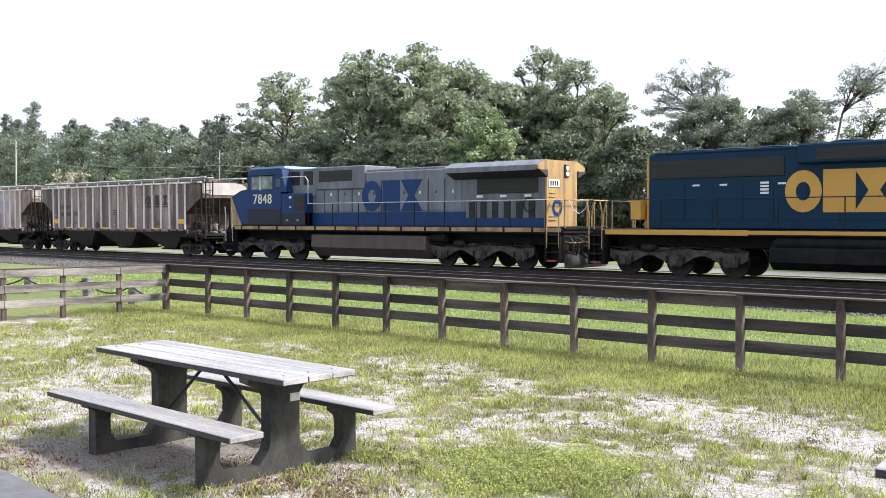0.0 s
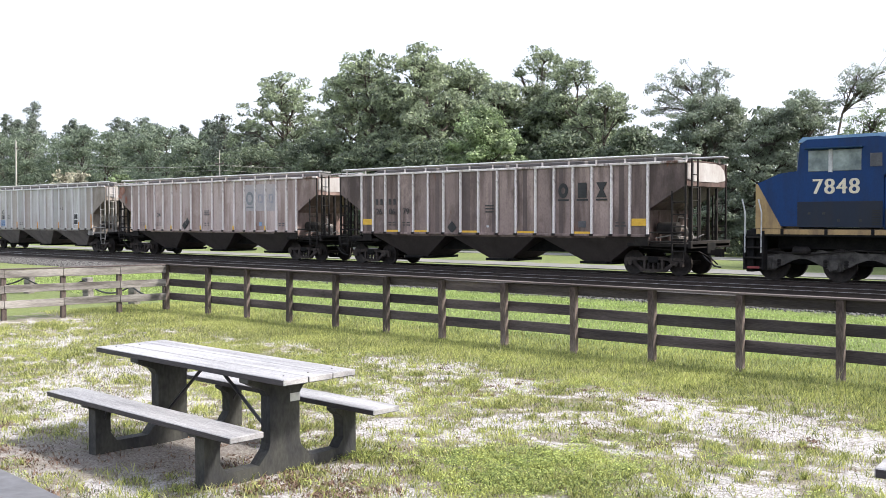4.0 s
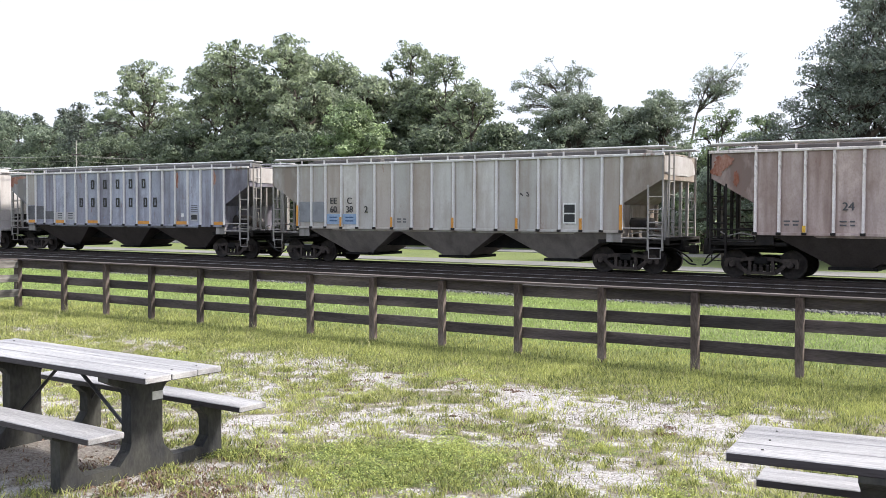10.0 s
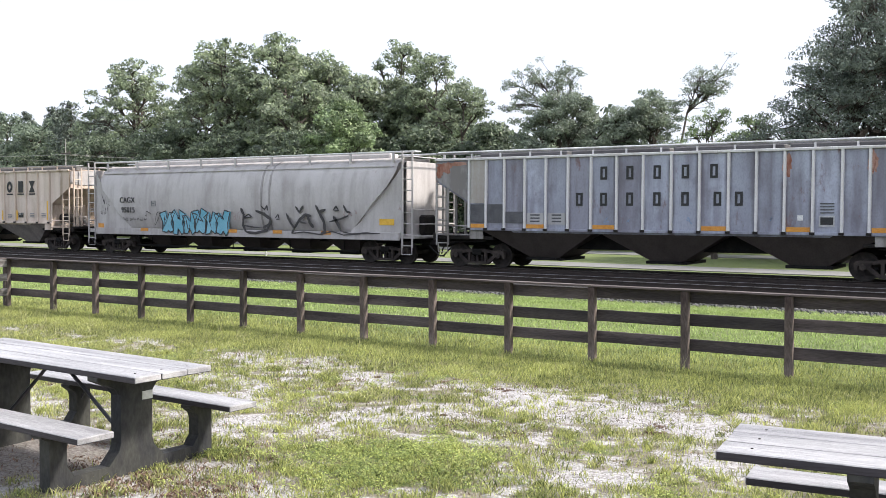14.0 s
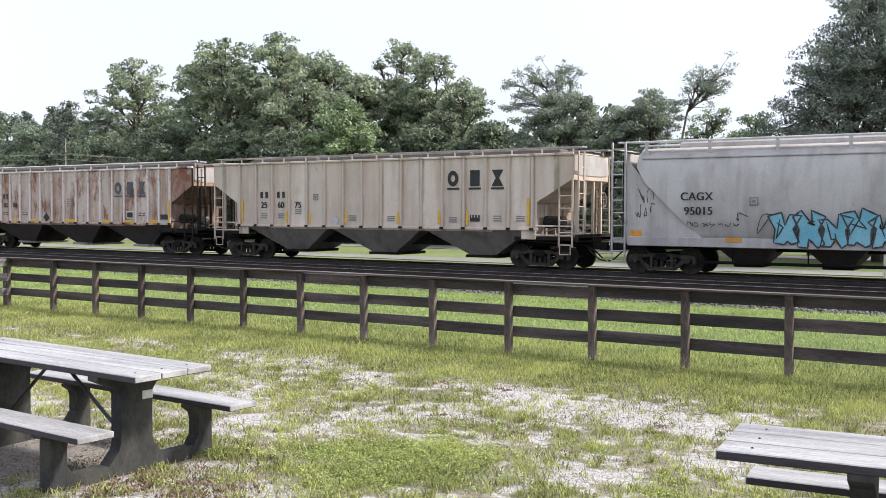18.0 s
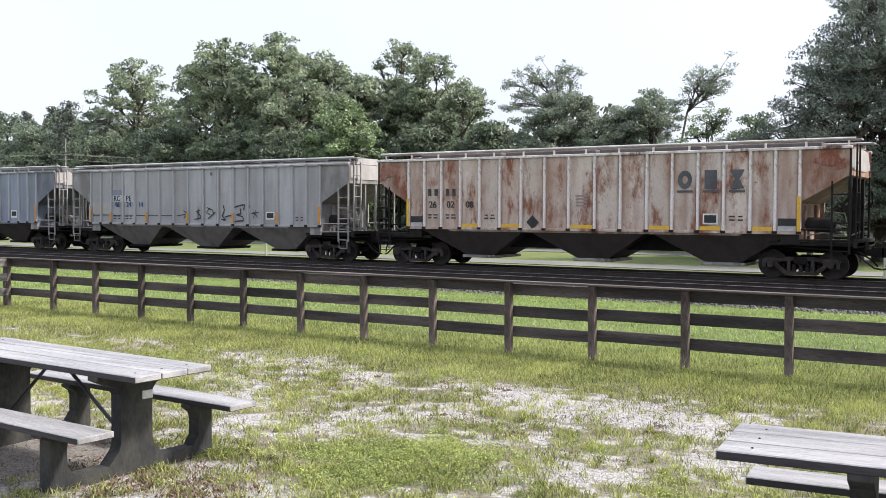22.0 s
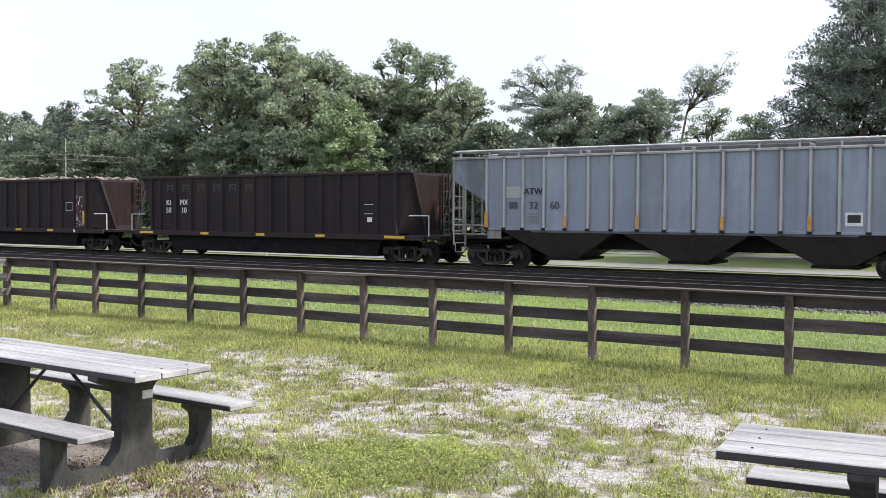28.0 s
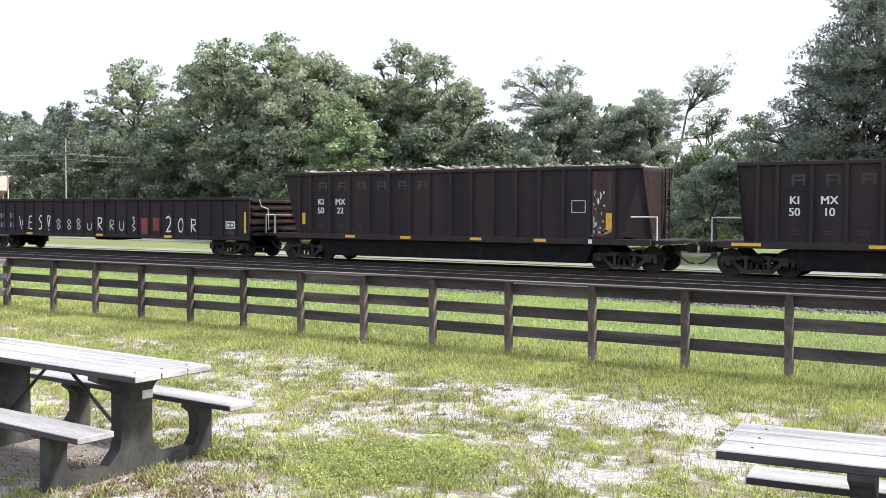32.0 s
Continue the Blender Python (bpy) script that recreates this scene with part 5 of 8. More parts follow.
def bars(car, x, z, y, count, wide, tall, step, material):
    """Unreadable small print as plain bars."""
    me = Shape().box(-wide / 2, wide / 2, -0.006, 0.004, 0, tall).mesh("print_bar", material)
    for k in range(count):
        part("print_bar", me, material, car, m=pose(x, y, z + k * step))


def emblem(car, xs, z, y, size, material, underline=True, label="plain block emblem", broad=0.8):
    """Plain shapes in place of a company mark: a ring, a notched block, an hourglass."""
    w = size * broad
    mark = part("emblem", Shape().box(xs[1] - w * 0.42, xs[1] + w * 0.42, y - 0.008, y + 0.004, z - size * 0.5, z + size * 0.5), material, car, label)
    ring, n = Shape(), 20
    outer = [(xs[0] + math.cos(6.28319 * k / n) * w * 0.5, z + math.sin(6.28319 * k / n) * size * 0.5) for k in range(n)]
    inner = [(xs[0] + math.cos(6.28319 * k / n) * w * 0.2, z + math.sin(6.28319 * k / n) * size * 0.22) for k in range(n)]
    ring.add([(a, y - 0.008, b) for a, b in outer + inner], [(k, (k + 1) % n, n + (k + 1) % n, n + k) for k in range(n)])
    part("emblem_ring", ring, material, mark)
    glass = [(-0.5, -0.5), (0.5, -0.5), (0.14, 0.0), (0.5, 0.5), (-0.5, 0.5), (-0.14, 0.0)]
    part("emblem_hourglass", Shape().prism([(xs[2] + a * w, z + b * size) for a, b in glass], "y", y - 0.008, y + 0.004), material, mark)
    if underline:
        for x in xs:
            part("underline", Shape().box(x - w * 0.55, x + w * 0.55, y - 0.008, y + 0.004, z - size * 0.70, z - size * 0.58), material, mark)


def letter_blocks(car, xs, z, y, wide, tall, material, label):
    """A row of plain upright bars, one for each letter; the large ones are open frames."""
    a, h, w = wide * 0.34, tall / 2, 0.18 * tall
    shape = Shape().box(-a, a, -0.006, 0.004, -h, h)
    if tall > 0.4:
        shape = Shape().box(-a, -a + w, -0.006, 0.004, -h, h).box(a - w, a, -0.006, 0.004, -h, h).box(-a + w, a - w, -0.006, 0.004, h - w, h).box(-a + w, a - w, -0.006, 0.004, -h, w - h)
    me = shape.mesh("letter_bar", material)
    for x in xs:
        part("letter_bar", me, material, car, label, m=pose(x, y, z))


def diamond(car, x, z, y, r, material):
    part("placard", Shape().prism([(x - r, z), (x, z - r), (x + r, z), (x, z + r)], "y", y - 0.012, y + 0.004), material, car, "diamond placard")


def scrawl(car, x0, x1, z0, z1, y, material, seed, wide=0.035, letters=5, label="sprayed scrawl"):
    """Loose loops of spray paint, thin ribbons on the side sheet."""
    rr = random.Random(seed)
    step = (x1 - x0) / letters
    for k in range(letters):
        pts = [(x0 + step * (k + rr.uniform(0.06, 0.94)), rr.uniform(z0, z1)) for _ in range(5)]
        path = []
        for a, b, c, d in zip([pts[0]] + pts, pts, pts[1:], pts[2:] + [pts[-1]]):
            for j in range(5):
                t = j / 5
                path.append(tuple(0.5 * (2 * b[i] + (c[i] - a[i]) * t + (2 * a[i] - 5 * b[i] + 4 * c[i] - d[i]) * t * t + (3 * b[i] - a[i] - 3 * c[i] + d[i]) * t ** 3) for i in (0, 1)))
        v = []
        for j, (px, pz) in enumerate(path):
            qx, qz = path[min(j + 1, len(path) - 1)]
            ox, oz = path[max(j - 1, 0)]
            dx, dz = qx - ox, qz - oz
            q = math.hypot(dx, dz) or 1
            w = wide * rr.uniform(0.7, 1.2) / 2
            v += [(px - dz / q * w, y - 0.005, pz + dx / q * w), (px + dz / q * w, y - 0.005, pz - dx / q * w)]
        part("graffiti", Shape().add(v, [(2 * j, 2 * j + 1, 2 * j + 3, 2 * j + 2) for j in range(len(path) - 1)]), material, car, label)


def stroke(pts, y, wide, rr):
    """A ribbon of paint along a bent line, thicker and thinner by turns."""
    path = []
    for (a, b), (c, d) in zip(pts, pts[1:]):
        path += [(a + (c - a) * t / 3, b + (d - b) * t / 3) for t in range(3)]
    path.append(pts[-1])
    v = []
    for j, (px, pz) in enumerate(path):
        qx, qz = path[min(j + 1, len(path) - 1)]
        ox, oz = path[max(j - 1, 0)]
        dx, dz = qx - ox, qz - oz
        q = math.hypot(dx, dz) or 1
        w = wide * rr.uniform(0.85, 1.15) / 2 * (0.45 if j in (0, len(path) - 1) else 1)
        v += [(px - dz / q * w, y, pz + dx / q * w), (px + dz / q * w, y, pz - dx / q * w)]
    return Shape().add(v, [(2 * j, 2 * j + 1, 2 * j + 3, 2 * j + 2) for j in range(len(path) - 1)])


def blotch(car, x, z, rx, rz, y, material, seed, label="rusty peeling patch"):
    """A ragged stain with a torn edge."""
    rr = random.Random(seed)
    n = 30
    edge = [rr.uniform(0.55, 1.1) for _ in range(n)]
    ring = [(x + rx * (0.7 * edge[k] + 0.3 * edge[k - 1]) * math.cos(6.28319 * k / n), y, z + rz * (0.7 * edge[k] + 0.3 * edge[k - 1]) * math.sin(6.28319 * k / n)) for k in range(n)]
    return part("rust_patch", Shape().add([(x, y, z)] + ring, [(0, 1 + k, 1 + (k + 1) % n) for k in range(n)]), material, car, label)


# ---- train: covered hopper ----
def hopper_car(place, paint, rib_paint, bay_paint, label, ribs=18, rails=True, frame_paint=None, end_white=True, tall=3.93, low_end=2.35, gate_paint=None, arched=False):
    """Ribbed covered hopper with three bays; z is up from the rail, the near side is at -y."""
    car = tagged(new("hopper_car"), label, "freight car", "cars of the train")
    frame_paint = frame_paint or rib_paint
    movers.append((car, place))
    side = 1.555
    part("body", Shape().prism([(-8.5, tall), (-8.5, 3.12), (-5.3, 1.30), (5.3, 1.30), (8.5, 3.12), (8.5, tall)], "y", -1.5, 1.5), paint, car)
    outline = [(-8.55, tall), (-8.55, 3.15), (-7.17, low_end), (-7.17, 1.43), (7.17, 1.43), (7.17, low_end), (8.55, 3.15), (8.55, tall)]
    for s in (-1, 1):
        part("side_sheet", Shape().prism(outline, "y", min(s * 1.503, s * side), max(s * 1.503, s * side)), paint, car)
        part("side_sill", Shape().soft(-7.2, 7.2, s * 1.575 - 0.05, s * 1.575 + 0.05, 1.36, 1.45, 0.01), paint, car)
        part("eave_rail", Shape().soft(-8.57, 8.57, s * 1.58 - 0.045, s * 1.58 + 0.045, tall - 0.04, tall + 0.045, 0.012), rib_paint, car, "pale top rail along the eave")
    rib = Shape().prism([(-0.05, 0), (0.05, 0), (0.035, -0.065), (-0.035, -0.065)], "z", 1.40, tall - 0.03).mesh("rib", rib_paint)
    rib_far = Shape().prism([(-0.05, 0), (0.05, 0), (0.035, 0.065), (-0.035, 0.065)], "z", 1.40, tall - 0.03).mesh("rib", rib_paint)
    xs = list(RIBS) if ribs == 18 else [-7.0 + 14.0 * k / (ribs - 1) for k in range(ribs)]
    for x in xs:
        part("rib", rib, rib_paint, car, m=pose(x, -side, 0))
    # dark blocks added to stand in for the shaded gaps below the ribs
    foot = Shape().soft(-0.075, 0.075, -0.085, 0.0, 1.375, 1.455, 0.008).mesh("rib_gap", STEEL_DARK)
    for x in xs:
        part("rib_gap", foot, STEEL_DARK, car, m=pose(x, -side - 0.012, 0))
    for x in xs[::3]:
        part("rib", rib_far, rib_paint, car, m=pose(x, side, 0))
    rise = [(1.0, 0.20), (0.5, 0.27)] if arched else [(1.0, 0.04), (0.5, 0.06)]
    part("roof", Shape().prism([(-1.58, tall + 0.02), (1.58, tall + 0.02)] + [(y, tall + z) for y, z in rise] + [(-y, tall + z) for y, z in rise[::-1]], "x", -8.5, 8.5), P_END if arched else paint, car)
    for k in range(4):
        part("hatch_cover", Shape().soft(-7.4 + 3.75 * k, -3.8 + 3.75 * k, -0.33, 0.33, tall + 0.05, tall + 0.26, 0.03), P_HATCH, car, "long trough hatch cover")
    for s in (-1, 1):
        walkway = part("running_board", Shape().soft(-8.75, 8.75, s * 1.08 - 0.20, s * 1.08 + 0.20, tall + 0.22, tall + 0.27, 0.008), WALK_GREY, car, "dull galvanised roof walkway")
        post = Shape().box(-0.03, 0.03, s * 1.24 - 0.02, s * 1.24 + 0.02, tall + 0.04, tall + 0.225).mesh("bracket", rib_paint)
        for k in range(15):
            part("bracket", post, rib_paint, walkway, m=pose(-8.4 + 1.2 * k, 0, 0))
    if rails:
        for s in (-1, 1):
            r = Shape().tube((-8.6, s * 1.30, tall + 0.285), (8.6, s * 1.30, tall + 0.285), 0.026, n=6)
            part("roof_handrail", r, BOARD, car, "bright galvanised roof rail")
    # bays
    for x in (-4.4, 0.1, 4.6):
        top = [(x - 2.2, -1.50, 1.36), (x + 2.2, -1.50, 1.36), (x + 2.2, 1.50, 1.36), (x - 2.2, 1.50, 1.36)]
        low = [(x - 0.55, -0.85, 0.42), (x + 0.55, -0.85, 0.42), (x + 0.55, 0.85, 0.42), (x - 0.55, 0.85, 0.42)]
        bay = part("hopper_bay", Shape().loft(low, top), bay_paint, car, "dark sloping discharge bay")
        gate = Shape().soft(x - 0.68, x + 0.72, -0.98, 0.98, 0.33, 0.43, 0.015)
        gate.tube((x + 0.55, -1.15, 0.40), (x + 0.55, 1.15, 0.40), 0.035, n=6)
        part("outlet_gate", gate, gate_paint or STEEL_BLACK, bay)
    part("centre_sill", Shape().soft(-8.75, 8.75, -0.33, 0.33, 0.78, 1.16, 0.02).soft(-6.0, 6.0, -0.62, 0.62, 0.74, 1.37, 0.02), STEEL_BLACK, car)
    # ends
    for s in (-1, 1):
        e = Shape().soft(min(s * 6.2, s * 8.72), max(s * 6.2, s * 8.72), -1.42, 1.42, 1.02, 1.14, 0.015)
        e.soft(min(s * 8.60, s * 8.72), max(s * 8.60, s * 8.72), -1.50, 1.50, 0.98, 1.24, 0.015)
        part("end_platform", e, STEEL_DARK, car)
        part("end_bulkhead", Shape().soft(min(s * 6.98, s * 7.06), max(s * 6.98, s * 7.06), -1.46, 1.46, 1.14, 2.30, 0.01), paint, car, "upright sheet under the end slope")
        for y in (-0.72, 0.72):
            part("bulkhead_rib", Shape().soft(min(s * 7.06, s * 7.14), max(s * 7.06, s * 7.14), y - 0.05, y + 0.05, 1.14, 2.26, 0.008), paint, car)
        part("brake_rod", Shape().line([(s * 7.2, -1.15, 1.32), (s * 7.7, -1.0, 1.42), (s * 8.3, -0.5, 1.30), (s * 8.6, -0.3, 1.45)], 0.022, 6), FRAME_DIRTY, car)
        part("train_pipe", Shape().line([(s * 6.6, -1.2, 0.98), (s * 7.9, -1.25, 0.92), (s * 8.6, -0.7, 0.86), (s * 8.95, -0.45, 0.62), (s * 9.1, -0.3, 0.42)], 0.026, 6), STEEL_DARK, car)
        for y in (-1.5, 1.5):
            part("jacking_bracket", Shape().soft(min(s * 6.55, s * 7.1), max(s * 6.55, s * 7.1), y - 0.04, y + 0.04, 1.05, 1.43, 0.01), frame_paint, car)
        for y in (-1.0, -0.35, 0.35, 1.0):
            part("end_post", Shape().soft(s * 8.42 - 0.05, s * 8.42 + 0.05, y - 0.045, y + 0.045, 1.12, 3.2, 0.01), frame_paint, car)
        if end_white:
            part("end_sheet", Shape().prism([(-1.48, 3.36), (-0.9, 3.28), (0.9, 3.28), (1.48, 3.36), (1.48, tall - 0.45), (1.36, tall - 0.22), (1.1, tall - 0.06), (0.7, tall), (-0.7, tall), (-1.1, tall - 0.03), (-1.48, tall - 0.05)], "x", min(s * 8.505, s * 8.525), max(s * 8.505, s * 8.525)), P_END, car, "white painted upper end sheet")
        for y in (-1.54, 1.54):
            if s > 0:
                ladder(car, 8.02, 8.52, y, 0.80, 2.95, tall, 5, frame_paint)
            else:
                ladder(car, -8.02, -8.52, y, 0.80, 2.95, tall, 5, frame_paint)
            part("grab_rail", Shape().tube((s * 7.08, y, 1.52), (s * 8.5, y, 1.52), 0.03, n=6).tube((s * 7.08, y, 1.20), (s * 8.5, y, 1.20), 0.03, n=6), frame_paint, car)
        end_ladder(car, s * 8.66, (-1.36, -0.92), 1.1, tall + 0.1, 6, frame_paint)
        stair = Shape().line([(s * 8.05, -1.54, 0.85), (s * 8.05, -1.54, 0.55), (s * 8.45, -1.54, 0.55), (s * 8.45, -1.54, 0.85)], 0.02, 6)
        part("stirrup_step", stair, frame_paint, car)
        coupler(car, s * 9.02, s)
        truck(car, s * 7.05)
    # brake gear at one end
    part("brake_reservoir", Shape().turned([(0.05, 7.15), (0.22, 7.22), (0.22, 7.95), (0.05, 8.03)], "x", 14, (0, -0.95, 1.66)), STEEL_DARK, car, "dark brake air tank", smooth=50)
    part("brake_valve", Shape().soft(7.3, 7.7, -0.35, 0.25, 1.2, 1.75, 0.05).turned([(0.16, 7.7), (0.16, 7.95), (0.1, 8.0)], "x", 12, (0, -0.1, 1.5)), FRAME_DIRTY, car, "dusty grey brake valve")
    part("brake_lever", Shape().soft(7.9, 7.96, -0.9, 0.4, 1.26, 1.36, 0.01).line([(7.4, 0.0, 1.75), (7.6, -0.3, 2.05), (8.2, -0.6, 2.0), (8.4, -0.7, 1.3)], 0.02, 6), FRAME_DIRTY, car)
    wheel = Shape()
    for k in range(16):
        a, b = 6.28319 * k / 16, 6.28319 * (k + 1) / 16
        wheel.tube((8.74, 0.55 + 0.27 * math.cos(a), 2.45 + 0.27 * math.sin(a)), (8.74, 0.55 + 0.27 * math.cos(b), 2.45 + 0.27 * math.sin(b)), 0.018, n=5)
    for k in range(4):
        a = 1.5708 * k
        wheel.tube((8.74, 0.55, 2.45), (8.74, 0.55 + 0.27 * math.cos(a), 2.45 + 0.27 * math.sin(a)), 0.012, n=5)
    part("brake_wheel", wheel, frame_paint, car)
    return car, xs


Y = -1.575     # just outside the side sheet


def marks(car, xs, rows, size, material):
    """Letters and numbers split between the ribs: rows of (rib gap, height, text)."""
    for k, z, text in rows:
        writing(text, size, material, car, on_side((xs[k] + xs[k + 1]) / 2, Y - 0.01, z))


def sill_reflectors(car, xs, gaps, material, z0=1.46, z1=1.60):
    for k in gaps:
        plate(car, xs[k] + 0.07, xs[k + 1] - 0.07, z0, z1, Y, material, "reflector")


def data_print(car, xs, gaps, material, z=1.64, rows=2):
    """Rows of small stencilled print, too small to read, as thin bars."""
    rr = random.Random(len(xs) + int(10 * z))
    for k in gaps:
        for row in range(rows):
            for dx in (-0.14, 0.12):
                w = rr.uniform(0.09, 0.2)
                x = (xs[k] + xs[k + 1]) / 2 + dx
                part("print_bar", Shape().box(x - w / 2, x + w / 2, Y - 0.004, Y + 0.003, z + 0.11 * row, z + 0.11 * row + 0.045), material, car)


# dirty brown hopper behind the engines
car, xs = hopper_car(-10.42, P_BROWN, RIB_PINK, P_BAY, "grimy brown covered hopper with pale ribs", end_white=True, frame_paint=STEEL_DARK)
mid = [(a + b) / 2 for a, b in zip(xs, xs[1:])]
marks(car, xs, [(1, 2.20, "26"), (2, 2.20, "06"), (3, 2.20, "79")], 0.36, INK)
letter_blocks(car, [mid[1] - 0.14, mid[1] + 0.14, mid[2] - 0.14, mid[2] + 0.14], 2.74, Y, 0.2, 0.25, INK, "faded dark letter bars")
emblem(car, [mid[k] for k in (12, 13, 14)], 3.04, Y, 0.55, BLACK)
diamond(car, mid[6], 1.66, Y, 0.25, BLACK)
plate(car, xs[0] + 0.07, xs[1] - 0.07, 1.75, 2.0, Y, YELLOW, "reflector")
plate(car, xs[16] + 0.07, xs[17] - 0.07, 1.75, 2.0, Y, YELLOW, "reflector")
sill_reflectors(car, xs, (2, 4, 7, 10, 13), YELLOW, 1.44, 1.53)
bars(car, mid[8] + 0.1, 2.25, Y, 3, 0.42, 0.05, 0.12, INK)
plate(car, mid[13] - 0.16, mid[13] + 0.16, 1.68, 1.92, Y, PATCH_DARK)
plate(car, mid[8] - 0.05, mid[8] + 0.07, 1.66, 1.74, Y, P_DIMWHITE, "print_bar")
data_print(car, xs, (2, 3, 15), INK, 1.72)
for k, dx, w in ((0, 0.40, 0.14), (5, 0.5, 0.22), (7, 0.3, 0.34), (8, 0.75, 0.14), (10, 0.42, 0.2), (12, 0.3, 0.18), (15, 0.4, 0.2)):
    plate(car, xs[k] + dx - w / 2, xs[k] + dx + w / 2, 1.46, 3.88, -1.552, P_SOOT, "soot_streak", "dark brown streak down the sheet")

# faded pinkish hopper
car, xs = hopper_car(-29.05, P_PINK, RIB_PINK, P_BAY, "faded pinkish-brown covered hopper with pale ribs", frame_paint=STEEL_DARK)
mid = [(a + b) / 2 for a, b in zip(xs, xs[1:])]
ghost, n, cx = Shape(), 20, mid[12]
ghost.add([(cx + q * math.cos(6.28319 * k / n), Y - 0.006, 3.02 + 1.15 * q * math.sin(6.28319 * k / n)) for q in (0.29, 0.17) for k in range(n)], [(k, (k + 1) % n, n + (k + 1) % n, n + k) for k in range(n)])
ghost.box(cx - 0.28, cx + 0.28, Y - 0.006, Y + 0.004, 2.54, 2.62)
part("emblem", ghost, PATCH_GREY, car, "ghosted grey ring emblem")
blotch(car, -8.1, 3.62, 0.36, 0.28, Y - 0.0080, P_RUSTPATCH, 1)
blotch(car, -8.3, 3.35, 0.22, 0.22, Y - 0.0120, P_RUSTPATCH, 2)
blotch(car, -7.7, 3.1, 0.10, 0.30, Y - 0.0160, P_RUSTPATCH, 3)
for k in (12, 13, 14):
    plate(car, xs[k] + 0.07, xs[k + 1] - 0.07, 2.4, 3.7, Y + 0.012, GHOST_BLUE, label="faint blue-grey paint haze")
letter_blocks(car, [mid[13], mid[14]], 3.0, Y, 0.5, 0.42, GHOST_MARK, "faint blue letter bars")
diamond(car, mid[6] - 0.14, 1.66, Y, 0.22, BLACK)
diamond(car, mid[6] + 0.12, 1.86, Y, 0.20, INK)
marks(car, xs, [(3, 2.12, "24")], 0.34, PATCH_DARK)
bars(car, mid[8], 2.2, Y, 3, 0.4, 0.05, 0.1, PATCH_DARK)
plate(car, mid[13] - 0.12, mid[13] + 0.12, 1.66, 1.86, Y, PATCH_BLUE)
data_print(car, xs, (1, 3, 8, 15), PATCH_DARK, 1.66)
for k in (2, 5, 8, 11, 14):
    plate(car, xs[k] - 0.05, xs[k] + 0.05, 1.46, 1.66, Y - 0.072, YELLOW, "reflector")

# dusty grey hopper
car, xs = hopper_car(-47.65, P_GREY, RIB_WHITE, P_BAYGREY, "dusty grey covered hopper with orange reflectors", frame_paint=FRAME_DIRTY)
for a, b in ((0, 1), (1, 2)):
    plate(car, xs[a] + 0.06, xs[b] - 0.06, 1.62, 2.45, Y, PATCH_GREY, label="grey touch-up paint")
for k in (2, 3):
    plate(car, xs[k] + 0.06, xs[k + 1] - 0.06, 1.55, 1.96, Y, PATCH_BLUE, label="pale blue touch-up paint")
    bars(car, (xs[k] + xs[k + 1]) / 2, 1.66, Y - 0.004, 2, 0.4, 0.05, 0.14, INK_BLUE)
marks(car, xs, [(2, 2.02, "60"), (3, 2.02, "38"), (4, 2.02, "2")], 0.36, INK)
marks(car, xs, [(2, 2.36, "EE"), (3, 2.36, "C")], 0.36, INK)
plate(car, xs[14] + 0.14, xs[15] - 0.2, 1.66, 2.36, Y, WHITE)
plate(car, xs[14] + 0.18, xs[15] - 0.24, 1.71, 1.98, Y - 0.006, BLACK)
plate(car, xs[14] + 0.18, xs[15] - 0.24, 2.03, 2.31, Y - 0.006, BLACK)
for k in (0, 3, 6, 9, 12, 15, 17):
    plate(car, xs[k] - 0.052, xs[k] + 0.052, 1.46, 2.3 if k in (0, 17) else 1.84, Y - 0.072, ORANGE, "reflector")
scrawl(car, xs[12] + 0.1, xs[12] + 0.5, 2.6, 2.75, Y, INK, 3, 0.03, 2)
data_print(car, xs, (1, 6, 14), PATCH_DARK, 1.64)

# blue-grey hopper with two lines of block letters
car, xs = hopper_car(-66.15, P_BLUEGREY, RIB_WHITE, P_BAY, "chalky blue-grey covered hopper with dark block letters", frame_paint=FRAME_DIRTY)
mid = [(a + b) / 2 for a, b in zip(xs, xs[1:])]
part("pale_patch", Shape().prism([(-8.52, 3.8), (-8.52, 3.2), (-7.2, 2.45), (-7.2, 3.86)], "y", Y - 0.005, Y + 0.01), P_PALE, car, "pale primer on the end corner")
blotch(car, -8.15, 3.64, 0.40, 0.22, Y - 0.0120, P_RUSTPATCH, 10)
blotch(car, -7.6, 3.76, 0.45, 0.10, Y - 0.0160, P_RUSTPATCH, 11)
blotch(car, -8.38, 3.45, 0.15, 0.26, Y - 0.0200, P_RUSTPATCH, 12)
letter_blocks(car, [mid[k] for k in (6, 7, 8, 9, 10)], 3.33, Y, 0.36, 0.44, BLACK, "dark plain letter frame")
letter_blocks(car, [mid[k] for k in (5, 6, 7, 8, 9)] + [mid[10] + 0.12, mid[11] - 0.1], 2.46, Y, 0.36, 0.44, BLACK, "dark plain letter frame")
for k, h in ((0, 0.66), (1, 0.66), (2, 0.40)):
    plate(car, xs[k] + 0.06, xs[k + 1] - 0.06, 1.64, 1.64 + h, Y, PATCH_DARK, label="dark touch-up paint")
for k in (3, 4):
    plate(car, xs[k] + 0.08, xs[k + 1] - 0.08, 1.60, 2.0, Y, P_PALE, label="pale grey touch-up paint")
    bars(car, mid[k], 1.68, Y - 0.004, 3, 0.36, 0.05, 0.11, PATCH_DARK)
plate(car, mid[14] - 0.22, mid[14] + 0.22, 1.62, 1.95, Y - 0.01, P_DIMWHITE)
plate(car, mid[14] - 0.18, mid[14] + 0.18, 1.68, 1.90, Y - 0.016, BLACK)
